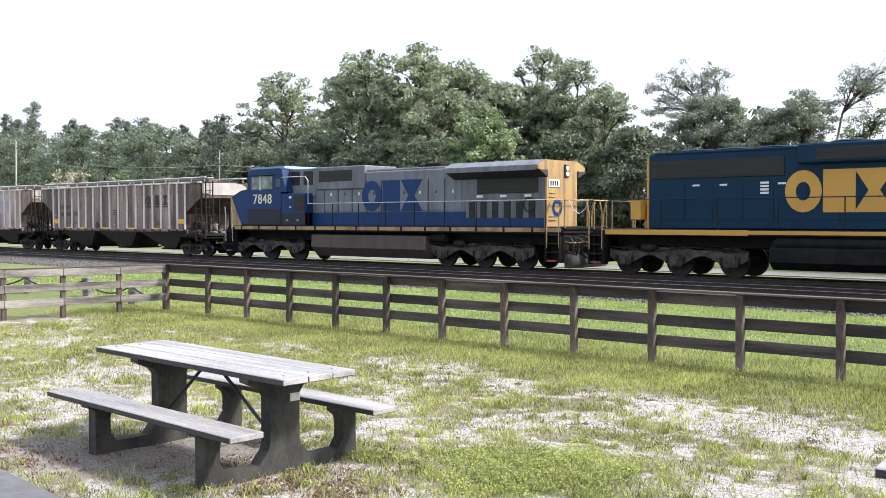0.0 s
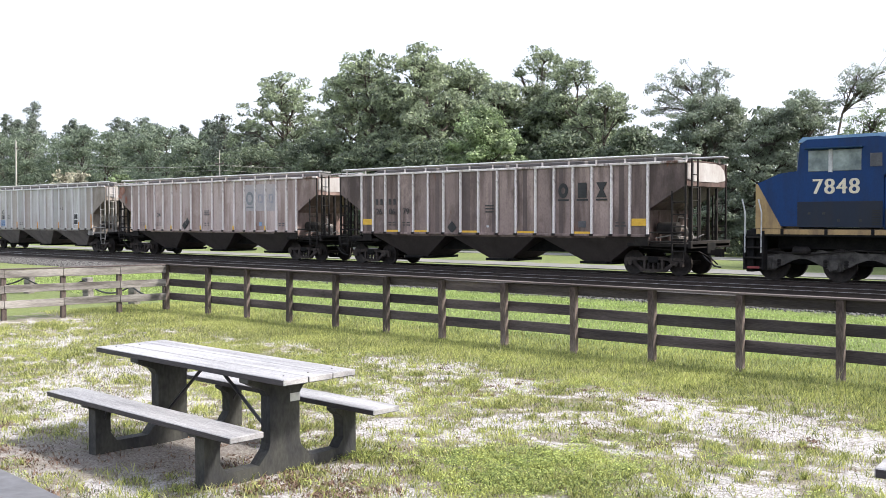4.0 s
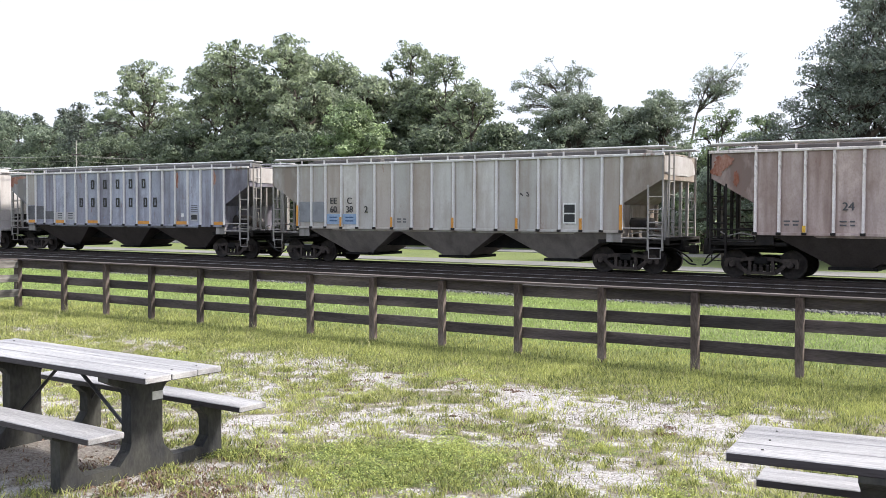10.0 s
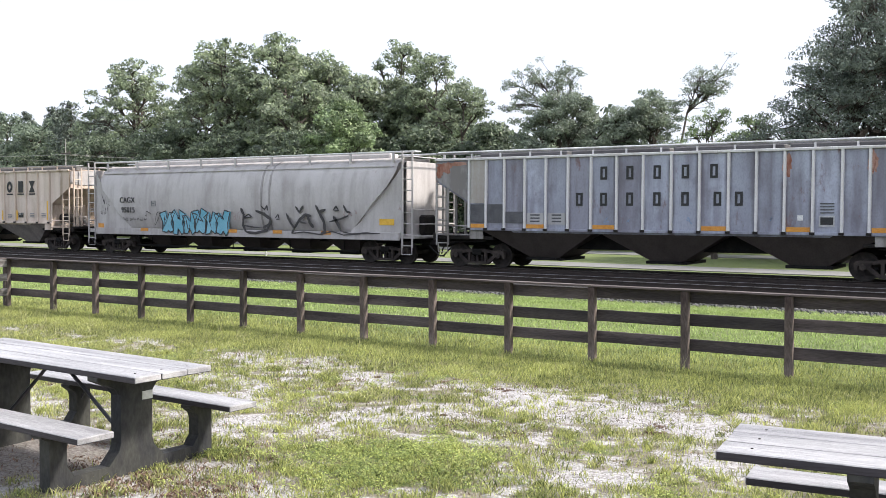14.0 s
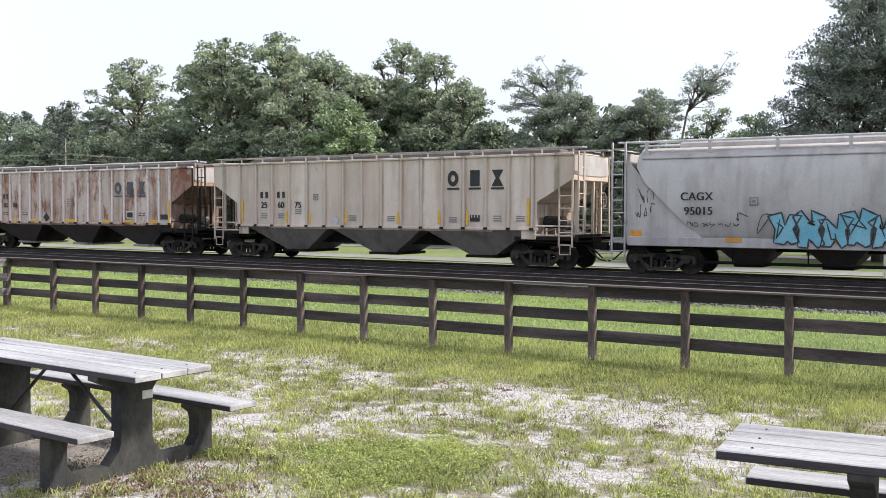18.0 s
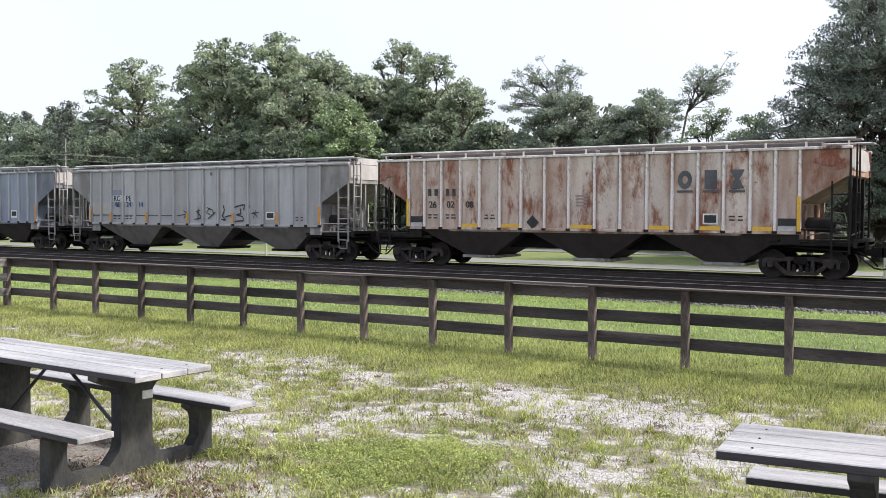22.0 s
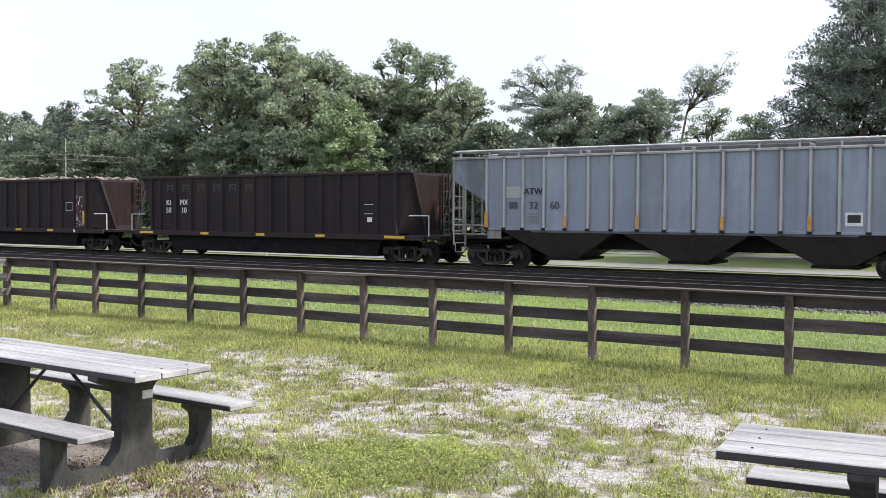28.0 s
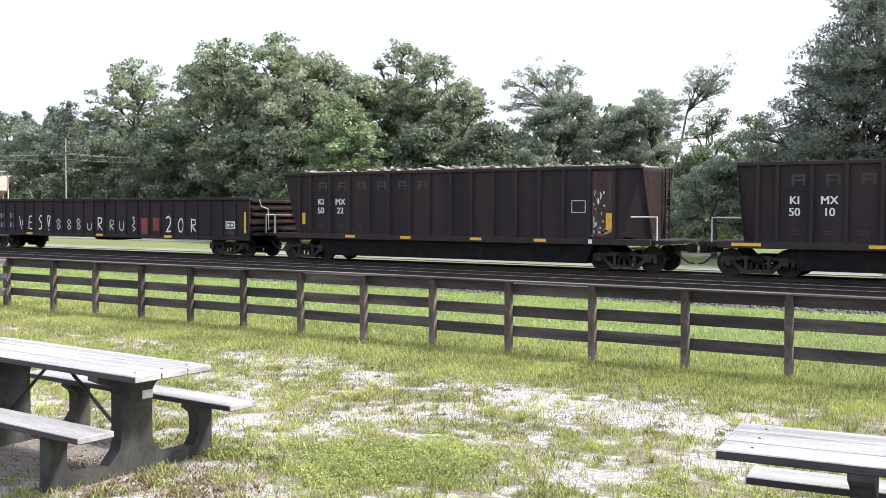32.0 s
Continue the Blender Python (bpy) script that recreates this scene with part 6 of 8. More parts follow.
bars(car, mid[14], 2.02, Y, 4, 0.4, 0.03, 0.09, PATCH_DARK)
plate(car, mid[13] - 0.02, mid[13] + 0.14, 1.80, 1.96, Y, WHITE)
sill_reflectors(car, xs, (0, 3, 6, 10, 13, 16), ORANGE, 1.46, 1.60)
for k in (13, 16):
    blotch(car, xs[k] + 0.07, 3.5, 0.16, 0.42, -1.559, P_RUSTPATCH, 60 + k)
plate(car, xs[0] + 0.06, xs[1] - 0.06, 2.34, 3.88, Y + 0.008, P_GREY, label="dull replacement panel")
for k, dx in ((6, 0.1), (7, -0.05), (9, 0.12), (12, 0.0)):
    scrawl(car, mid[k] + dx - 0.1, mid[k] + dx + 0.12, 1.66, 1.9, Y, PATCH_BLUE, 80 + k, 0.02, 1, "faint chalk doodle")

# curved-side hopper with graffiti
def round_hopper(place):
    car = tagged(new("hopper_car"), "pale grey curved-side covered hopper covered in graffiti", "freight car", "cars of the train")
    movers.append((car, place))
    sec = [(1.05, 0.98), (1.36, 1.25), (1.52, 1.75), (1.575, 2.4), (1.55, 3.0), (1.44, 3.5), (1.22, 3.88), (0.75, 4.12)]
    ring = sec + [(-y, z) for y, z in sec[::-1]]
    reach = lambda z: 6.3 + min(1.0, max(0.0, (z - 1.0) / 2.3)) * 2.35
    body = Shape().loft([(-reach(z), y, z) for y, z in ring], [(reach(z), y, z) for y, z in ring])
    part("body", body, P_TANK, car, smooth=35)
    for x in (1.85, 2.3):
        s = Shape()
        out = [(y * 1.012, z) for y, z in ring]
        s.loft([(x - 0.05, y, z) for y, z in out], [(x + 0.05, y, z) for y, z in out])
        part("seam_band", s, P_SEAM, car, "grimy seam band round the body", smooth=35)
    for s in (-1, 1):
        part("side_sill", Shape().soft(-8.9, 8.9, s * 1.50 - 0.06, s * 1.50 + 0.06, 0.92, 1.22, 0.015), P_TANK, car)
        part("gutter", Shape().soft(-8.5, 8.5, s * 1.30 - 0.04, s * 1.30 + 0.04, 3.74, 3.79, 0.01), P_TANK, car)
        for e in (-1, 1):
            part("gusset", Shape().prism([(e * 6.25, 1.0), (e * 9.15, 1.0), (e * 9.15, 3.95), (e * 8.6, 3.3)], "y", s * 1.40 - 0.02, s * 1.40 + 0.02), P_TANK, car, "flat triangular end plate")
        walkway = part("running_board", Shape().soft(-9.4, 9.4, s * 0.98 - 0.22, s * 0.98 + 0.22, 4.30, 4.35, 0.01), BOARD, car)
        b = Shape().box(-0.05, 0.05, s * 1.20 - 0.02, s * 1.20 + 0.02, 3.78, 4.31).mesh("bracket", P_TANK)
        for k in range(9):
            part("bracket", b, P_TANK, walkway, m=pose(-8.4 + 2.1 * k, 0, 0))
    part("hatch_cover", Shape().soft(-7.6, 7.6, -0.3, 0.3, 4.10, 4.34, 0.05), P_TANK, car)
    part("centre_sill", Shape().soft(-9.3, 9.3, -0.33, 0.33, 0.78, 1.1, 0.02), STEEL_BLACK, car)
    for x in (-5.2, -2.5, 0.4, 3.2, 5.8):
        top = [(x - 1.0, -1.2, 1.05), (x + 1.0, -1.2, 1.05), (x + 1.0, 1.2, 1.05), (x - 1.0, 1.2, 1.05)]
        low = [(x - 0.4, -0.5, 0.38), (x + 0.4, -0.5, 0.38), (x + 0.4, 0.5, 0.38), (x - 0.4, 0.5, 0.38)]
        bay = part("hopper_bay", Shape().loft(low, top), P_BAY, car)
        part("outlet_gate", Shape().soft(x - 0.45, x + 0.45, -0.7, 0.7, 0.29, 0.39, 0.02), STEEL_BLACK, bay)
    pipe = Shape().tube((-6.6, -0.95, 0.42), (6.6, -0.95, 0.42), 0.05, n=8)
    for x in (-5.6, -3.3, -0.4, 2.9, 5.8):
        pipe.tube((x, -0.95, 0.42), (x, -0.95, 0.95), 0.025, n=6)
    part("unloading_pipe", pipe, STEEL_BLACK, car)
    for s in (-1, 1):
        part("end_platform", Shape().soft(min(s * 8.2, s * 9.55), max(s * 8.2, s * 9.55), -1.45, 1.45, 1.0, 1.12, 0.015), P_TANK, car)
        part("end_frame", Shape().soft(s * 9.1 - 0.05, s * 9.1 + 0.05, -1.42, 1.42, 1.1, 3.95, 0.01), P_TANK, car)
        for y in (-1.48, 1.48):
            ladder(car, s * 9.02, s * 9.48, y, 0.65, 4.32, 4.32, 9, P_TANK)
        for z in (1.55, 2.1, 4.1):
            part("grab_rail", Shape().tube((s * 9.5, -1.45, z), (s * 9.5, 1.45, z), 0.025, n=6), P_TANK, car)
        part("step", Shape().line([(s * 9.02, -1.5, 0.7), (s * 9.02, -1.5, 0.4), (s * 9.48, -1.5, 0.4), (s * 9.48, -1.5, 0.7)], 0.02, 6), P_TANK, car)
        part("brake_gear", Shape().soft(min(s * 9.15, s * 9.4), max(s * 9.15, s * 9.4), -0.6, 0.3, 1.12, 1.9, 0.08), STEEL_DARK, car)
        coupler(car, s * 9.95, s)
        truck(car, s * 7.9)
    y = -1.565
    writing("95015", 0.36, BLACK, car, on_side(-6.52, -1.585, 1.94), 1.05)
    writing("CAGX", 0.36, BLACK, car, on_side(-6.58, -1.59, 2.40), 1.05)
    rr = random.Random(5)
    for k in range(6):
        x, up = -4.15 + 0.69 * k, rr.uniform(-0.10, 0.1) - 0.22
        ring = [(a + x + rr.uniform(-0.07, 0.07), b + rr.uniform(-0.07, 0.07) + (up if b > 1.7 else 0)) for a, b in ((-0.06, 1.06), (0.22, 1.02), (0.33, 1.22), (0.50, 1.0), (0.70, 1.08), (0.60, 1.52), (0.82, 2.12), (0.42, 2.22), (0.34, 1.86), (0.14, 2.18), (-0.16, 2.06), (0.06, 1.5))]
        fill = part("graffiti", Shape().prism(ring, "y", -1.592 - 0.002 * k, -1.50), SPRAY_BLUE, car, "turquoise sprayed letter shape")
        part("outline", stroke(ring + ring[:1], -1.606 - 0.001 * k, 0.05, rr), INK, fill)
        part("inner_line", stroke([(x + rr.uniform(0.05, 0.6), rr.uniform(1.2, 1.85)) for _ in range(4)], -1.606 - 0.001 * k, 0.04, rr), INK, fill)
    # angular black letters: strokes of (thickness, points) on a sheet 420 wide and 100 tall
    TAG = [(0.13, [(2, 13), (14, 36), (12, 75), (24, 100)]), (0.06, [(14, 48), (32, 35), (45, 43), (30, 48), (14, 48)]), (0.13, [(60, 22), (92, 34), (118, 52), (112, 72), (88, 84)]),
           (0.07, [(80, 4), (95, 18), (104, 3), (106, 22)]), (0.06, [(14, 76), (50, 82), (86, 84)]), (0.11, [(24, 100), (60, 104), (104, 92), (120, 58)]), (0.06, [(134, 50), (146, 34), (150, 52), (138, 52)]),
           (0.12, [(176, 32), (190, 60), (206, 84), (196, 102)]), (0.10, [(210, 6), (224, 28), (238, 4)]), (0.12, [(206, 84), (226, 52), (246, 36), (266, 40)]), (0.14, [(252, 36), (262, 64), (276, 80)]), (0.07, [(222, 60), (250, 66)]),
           (0.12, [(282, 2), (294, 26), (318, 18)]), (0.14, [(294, 26), (312, 60), (316, 92), (300, 104)]), (0.07, [(344, 20), (354, 6), (362, 20), (346, 22)]), (0.13, [(344, 40), (358, 62), (372, 92)]), (0.09, [(378, 2), (390, 24), (404, 28)]),
           (0.08, [(330, 60), (368, 50), (396, 38)]), (0.05, [(196, 102), (240, 96), (300, 104), (340, 92), (380, 104), (440, 98), (500, 96)]), (0.05, [(372, 92), (410, 100), (470, 92)])]
    for wide, pts in TAG:
        part("graffiti", stroke([(0.66 + a / 420 * 6.2, 2.30 - b / 100 * 1.16) for a, b in pts], -1.596 - 0.0004 * len(pts), wide, rr), INK, car, "black sprayed letter stroke")
    scrawl(car, 0.2, 0.95, 1.5, 2.1, -1.590, SPRAY_FAINT, 27, 0.02, 3, "faint reddish scrawl")
    scrawl(car, 6.2, 7.0, 1.75, 2.15, -1.590, SPRAY_FAINT, 28, 0.02, 3, "faint reddish scrawl")
    frame_sq = Shape()
    for x0, x1, z0, z1 in ((-0.13, 0.13, 0, 0.025), (-0.13, 0.13, 0.215, 0.24), (-0.13, -0.105, 0, 0.24), (0.105, 0.13, 0, 0.24), (-0.05, 0.05, 0.08, 0.16)):
        frame_sq.box(-4.79 + x0, -4.79 + x1, -1.594, -1.57, 2.24 + z0, 2.24 + z1)
    part("stencil_frame", frame_sq, PATCH_GREY, car, "small stencilled square")
    scrawl(car, -8.75, -7.9, 1.8, 2.3, -1.43, INK, 23, 0.022, 3)
    scrawl(car, -8.6, -8.0, 2.3, 2.9, -1.43, INK, 26, 0.022, 2)
    scrawl(car, -6.9, -5.2, 1.55, 1.72, -1.59, INK, 25, 0.022, 7)
    scrawl(car, -5.4, -4.1, 1.3, 2.0, -1.59, INK, 24, 0.03, 2)
    for x in (-5.4, -2.5, 0.2, 2.75, 5.35):
        plate(car, x - 0.25, x + 0.25, 1.10, 1.24, -1.575, ORANGE, "reflector")
    plate(car, 7.9, 8.6, 1.5, 1.74, -1.425, YELLOW, "reflector")
    plate(car, -8.85, -8.45, 1.2, 1.42, -1.425, ORANGE, "reflector")
    return car


round_hopper(-85.3)

# cream hopper
car, xs = hopper_car(-104.72, P_TAN, P_TAN, P_BAYGREY, "cream covered hopper with dark emblem", ribs=16, rails=False, frame_paint=P_TAN, tall=3.99)
mid = [(a + b) / 2 for a, b in zip(xs, xs[1:])]
marks(car, xs, [(1, 2.15, "25"), (2, 2.15, "60"), (3, 2.15, "75")], 0.36, BLACK)
letter_blocks(car, [mid[1] - 0.14, mid[1] + 0.14, mid[2] - 0.14, mid[2] + 0.14], 2.68, Y, 0.2, 0.26, BLACK, "dark letter bars")
emblem(car, [mid[k] for k in (11, 12, 13)], 3.22, Y, 0.58, BLACK, label="black block emblem")
for k, side, h in ((0, 1, 0.95), (3, -1, 0.48), (4, 1, 0.42), (6, 1, 0.48), (9, -1, 0.46), (11, -1, 0.48), (12, 1, 0.48), (15, -1, 0.95)):
    x = xs[k] + side * 0.15
    plate(car, x - 0.05, x + 0.05, 1.54, 1.54 + h, Y, YELLOW, "reflector")
plate(car, mid[12] - 0.2, mid[12] + 0.2, 1.66, 1.90, Y, BLACK)
for dx in (-0.12, 0.0, 0.12):
    plate(car, mid[12] + dx - 0.02, mid[12] + dx + 0.02, 1.80, 1.90, Y - 0.006, P_DIMWHITE, "print_bar")
diamond(car, mid[5] + 0.1, 1.66, Y, 0.20, P_DIMWHITE)
frame_sq = Shape()
for x0, x1, z0, z1 in ((-0.12, 0.12, 0, 0.025), (-0.12, 0.12, 0.215, 0.24), (-0.12, -0.095, 0, 0.24), (0.095, 0.12, 0, 0.24), (-0.05, 0.05, 0.08, 0.16)):
    frame_sq.box(mid[4] + x0, mid[4] + x1, Y - 0.006, Y + 0.004, 2.46 + z0, 2.46 + z1)
part("stencil_frame", frame_sq, PATCH_GREY, car, "small stencilled square")
for k, z in ((1, 1.72), (2, 1.72), (3, 1.9), (6, 1.66), (8, 1.64), (11, 1.62), (13, 1.68), (14, 1.68)):
    bars(car, mid[k], z, Y, 3, 0.34, 0.035, 0.08, PATCH_GREY)

# rusted cream hopper
car, xs = hopper_car(-123.15, P_RUST, RIB_PINK, P_BAY, "rust-streaked cream covered hopper with dark emblem", frame_paint=STEEL_DARK, gate_paint=FRAME_DIRTY)
mid = [(a + b) / 2 for a, b in zip(xs, xs[1:])]
marks(car, xs, [(1, 2.16, "26"), (2, 2.16, "02"), (3, 2.16, "08")], 0.34, INK)
letter_blocks(car, [mid[1] - 0.14, mid[1] + 0.14, mid[2] - 0.14, mid[2] + 0.14], 2.72, Y, 0.2, 0.25, INK, "faded dark letter bars")
emblem(car, [mid[k] for k in (12, 13, 14)], 3.05, Y, 0.58, PATCH_DARK)
blotch(car, -8.0, 3.58, 0.46, 0.30, Y - 0.0160, P_RUSTPATCH, 6)
blotch(car, -7.5, 3.3, 0.36, 0.5, Y - 0.0040, P_RUSTPATCH, 7)
blotch(car, -7.3, 2.8, 0.18, 0.4, Y - 0.0080, P_RUSTPATCH, 8)
blotch(car, -8.3, 3.35, 0.2, 0.22, Y - 0.0120, P_RUSTPATCH, 9)
blotch(car, 7.9, 3.62, 0.5, 0.22, Y - 0.0160, P_RUSTPATCH, 4)
blotch(car, 8.25, 3.45, 0.2, 0.2, Y - 0.0040, P_RUSTPATCH, 5)
diamond(car, mid[6], 1.66, Y, 0.24, BLACK)
plate(car, mid[13] - 0.24, mid[13] + 0.24, 1.64, 1.98, Y, WHITE)
plate(car, mid[13] - 0.19, mid[13] + 0.19, 1.69, 1.93, Y - 0.006, BLACK)
for k in (0, 16):
    plate(car, xs[k] + 0.09, xs[k + 1] - 0.09, 1.62, 1.84, Y, BLACK)
    plate(car, xs[k] + 0.09, xs[k + 1] - 0.09, 1.46, 1.60, Y, P_DIMWHITE)
    plate(car, xs[k if k == 0 else 17] - 0.052, xs[k if k == 0 else 17] + 0.052, 1.46, 2.5, Y - 0.072, YELLOW, "reflector")
sill_reflectors(car, xs, (3, 5, 8, 11, 13, 15), YELLOW, 1.46, 1.58)
data_print(car, xs, (1, 2, 4, 14), INK, 1.76)
bars(car, mid[8], 2.2, Y, 4, 0.42, 0.06, 0.11, SPRAY_FAINT)

# pale grey hopper with scrawls
car, xs = hopper_car(-141.7, P_PALE, P_PALE, P_BAYGREY, "pale grey covered hopper with black scrawls", frame_paint=FRAME_DIRTY, tall=3.87, arched=True)
mid = [(a + b) / 2 for a, b in zip(xs, xs[1:])]
for k in (2, 3):
    plate(car, xs[k] + 0.10, xs[k + 1] - 0.08, 2.42, 2.72, Y, P_DIMWHITE, label="pale repainted panel")
plate(car, xs[2] + 0.07, xs[3] - 0.07, 2.72, 2.98, Y, P_BLUISH, label="pale blue paint patch")
for k in (0, 1):
    plate(car, xs[k] + 0.09, xs[k + 1] - 0.07, 1.84, 2.4, Y + 0.010, P_GREY, label="dull touch-up paint")
marks(car, xs, [(2, 2.18, "46"), (3, 2.18, "24"), (4, 2.18, "14")], 0.34, INK_BLUE)
marks(car, xs, [(2, 2.46, "RC"), (3, 2.46, "PE")], 0.36, BLACK)
# strokes of a sprayed scrawl: thickness and points along the side and up it
DOODLE = [(0.045, [(-1.22, 1.78), (-0.9, 1.82), (-0.45, 1.88)]), (0.05, [(-0.79, 2.03), (-0.45, 1.88), (-0.77, 1.68)]), (0.055, [(0.29, 2.04), (0.03, 1.99), (0.29, 1.82), (0.32, 1.69), (-0.12, 1.63)]),
          (0.045, [(0.17, 2.19), (0.15, 1.58)]), (0.055, [(0.70, 2.16), (1.05, 2.04), (1.11, 1.89), (0.76, 1.66)]), (0.05, [(0.90, 2.14), (0.67, 1.94), (0.94, 1.82)]), (0.045, [(1.11, 1.89), (1.23, 1.96)]),
          (0.06, [(1.70, 2.26), (1.77, 2.04), (1.64, 1.79), (1.85, 1.60), (1.57, 1.65)]), (0.05, [(1.77, 1.75), (2.02, 1.80), (2.27, 1.83)]), (0.065, [(2.33, 2.16), (2.65, 2.24), (2.96, 2.28), (2.91, 2.04)]),
          (0.06, [(2.69, 2.14), (2.74, 1.90), (2.47, 1.85), (2.85, 1.77), (2.91, 1.61), (2.36, 1.56)]), (0.04, [(3.34, 1.90), (3.82, 1.97)]), (0.04, [(3.61, 2.06), (3.45, 1.66)]), (0.04, [(3.43, 2.0), (3.75, 1.71)]),
          (0.08, [(3.21, 2.26), (3.21, 2.14)]), (0.07, [(4.03, 2.24), (4.0, 2.09)])]
doodler = random.Random(31)
for wide, pts in DOODLE:
    part("graffiti", stroke(pts, Y - 0.008, wide, doodler), INK, car, "black sprayed scrawl")
for k in range(7):
    plate(car, xs[k] + 0.1, xs[k + 1] - 0.12, 1.775 + 0.01 * (k % 2), 1.81, Y, INK, "graffiti", "thin black sprayed line")
for k, h in ((0, 0.62), (2, 0.42), (5, 0.46), (8, 0.42), (11, 0.42), (14, 0.46), (17, 0.7)):
    plate(car, xs[k] - 0.055, xs[k] + 0.055, 1.50, 1.5 + h, Y - 0.072, ORANGE, "reflector")
plate(car, mid[13] - 0.24, mid[13] + 0.24, 1.66, 1.98, Y, WHITE)
plate(car, mid[13] - 0.19, mid[13] + 0.19, 1.72, 1.93, Y - 0.006, BLACK)
data_print(car, xs, (2, 3, 15), INK, 1.62)
plate(car, mid[9] + 0.0, mid[9] + 0.07, 3.55, 3.68, Y, INK, "print_bar")

# pale blue hopper
car, xs = hopper_car(-160.2, P_BLUISH, P_PALE, P_BAY, "pale blue-grey covered hopper with orange reflectors", frame_paint=FRAME_DIRTY)
mid = [(a + b) / 2 for a, b in zip(xs, xs[1:])]
marks(car, xs, [(1, 2.12, "88"), (2, 2.12, "32"), (3, 2.12, "60")], 0.36, PATCH_DARK)
marks(car, xs, [(2, 2.62, "ATW")], 0.32, BLACK)
plate(car, xs[1] + 0.06, xs[2] - 0.06, 2.5, 2.9, Y, P_PALE, label="pale touch-up paint")
plate(car, mid[14] - 0.24, mid[14] + 0.24, 1.62, 2.02, Y, WHITE)
plate(car, mid[14] - 0.18, mid[14] + 0.18, 1.72, 1.95, Y - 0.006, BLACK)
for k, h in ((0, 0.5), (4, 0.40), (7, 0.42), (10, 0.42), (13, 0.44), (17, 0.85)):
    plate(car, xs[k] - 0.055, xs[k] + 0.055, 1.46, 1.46 + h, Y - 0.072, ORANGE, "reflector")
bars(car, mid[2], 1.62, Y, 4, 0.4, 0.05, 0.1, PATCH_GREY)

# ---- train: high-sided gondolas ----
GONDOLA_POSTS = [-6.88, -6.3, -5.3, -4.32, -3.35, -2.4, -1.42, -0.55, 0.4, 1.3, 2.2, 3.13, 4.05, 4.97, 5.93, 6.82]


def high_gondola(place, number, label, loaded, half=7.75):
    car = tagged(new("gondola_car"), label, "freight car", "cars of the train")
    movers.append((car, place))
    a = half - 0.65
    for s in (-1, 1):
        part("side_wall", Shape().box(-a, a, min(s * 1.44, s * 1.5), max(s * 1.44, s * 1.5), 1.05, 3.5), P_BLACK, car)
    part("floor", Shape().box(-a, a, -1.44, 1.44, 1.15, 1.25), P_BLACK, car)
    for e in (-1, 1):
        s = Shape()
        # end wall narrows to the middle towards its foot
        w0, w1 = 1.46, 0.5
        for y in (-1, 1):
            s.add([(e * a, y * 1.5, 1.2), (e * a, y * 1.5, 3.5), (e * (half + 0.0), y * w0, 3.5), (e * (half + 0.0), y * w1, 1.05),
                   (e * a, y * 1.4, 1.2), (e * a, y * 1.4, 3.5), (e * (half - 0.10), y * (w0 - 0.1), 3.5), (e * (half - 0.10), y * (w1 - 0.1), 1.05)],
                  [(0, 1, 2, 3), (4, 7, 6, 5), (0, 4, 5, 1), (1, 5, 6, 2), (2, 6, 7, 3), (3, 7, 4, 0)])
        s.add([(e * (half - 0.05), -w0, 3.5), (e * (half - 0.05), w0, 3.5), (e * (half - 0.05), w1, 1.05), (e * (half - 0.05), -w1, 1.05), (e * (half - 0.11), -w0, 3.5), (e * (half - 0.11), w0, 3.5), (e * (half - 0.11), w1, 1.05), (e * (half - 0.11), -w1, 1.05)],
              [(0, 1, 2, 3), (7, 6, 5, 4), (0, 4, 5, 1), (1, 5, 6, 2), (2, 6, 7, 3), (3, 7, 4, 0)])
        part("end_wall", s, P_BLACK, car)
        part("end_panel", Shape().add([(e * (half - 0.038), -1.2, 3.4), (e * (half - 0.038), 1.2, 3.4), (e * (half - 0.038), 0.45, 1.3), (e * (half - 0.038), -0.45, 1.3)], [(0, 1, 2, 3) if e < 0 else (3, 2, 1, 0)]), STEEL_RUST, car, "rust-red end panel")
        for y in (-1, 1):
            part("corner_post", Shape().tube((e * (half + 0.0), y * 1.46, 3.5), (e * (half + 0.0), y * 0.5, 1.05), 0.05, n=6), P_POST, car)
        end_ladder(car, e * (half + 0.07), (0.55, 0.95), 1.1, 3.5, 7, STEEL_DARK)
        part("end_platform", Shape().soft(min(e * 6.9, e * 8.75), max(e * 6.9, e * 8.75), -1.45, 1.45, 0.98, 1.10, 0.015), P_BLACK, car)
        part("hand_rail", Shape().line([(e * 7.4, -1.5, 1.85), (e * 8.3, -1.5, 1.85), (e * 8.3, -1.5, 1.08)], 0.028, 6), P_DIMWHITE, car, "pale bent handrail")
        coupler(car, e * 8.95, e)
        truck(car, e * 7.0)
    for s in (-1, 1):
        part("top_chord", Shape().soft(-half, half, s * 1.50 - 0.07, s * 1.50 + 0.07, 3.44, 3.56, 0.015), P_POST, car)
        part("side_sill", Shape().soft(-8.1, 8.1, s * 1.53 - 0.06, s * 1.53 + 0.06, 0.91, 1.12, 0.015), P_POST, car)
        post = Shape().prism([(-0.07, 0), (0.07, 0), (0.05, -s * -0.10), (-0.05, -s * -0.10)], "z", 1.12, 3.46).mesh("side_post", P_POST)
        for x in GONDOLA_POSTS:
            part("side_post", post, P_POST, car, m=pose(x, s * 1.5, 0))
    low = [(-5.7, -1.3, 0.26), (5.7, -1.3, 0.26), (5.7, 1.3, 0.26), (-5.7, 1.3, 0.26)]
    top = [(-6.1, -1.4, 1.1), (6.1, -1.4, 1.1), (6.1, 1.4, 1.1), (-6.1, 1.4, 1.1)]
    part("belly", Shape().loft(low, top), STEEL_BLACK, car, "black dropped belly between the trucks")
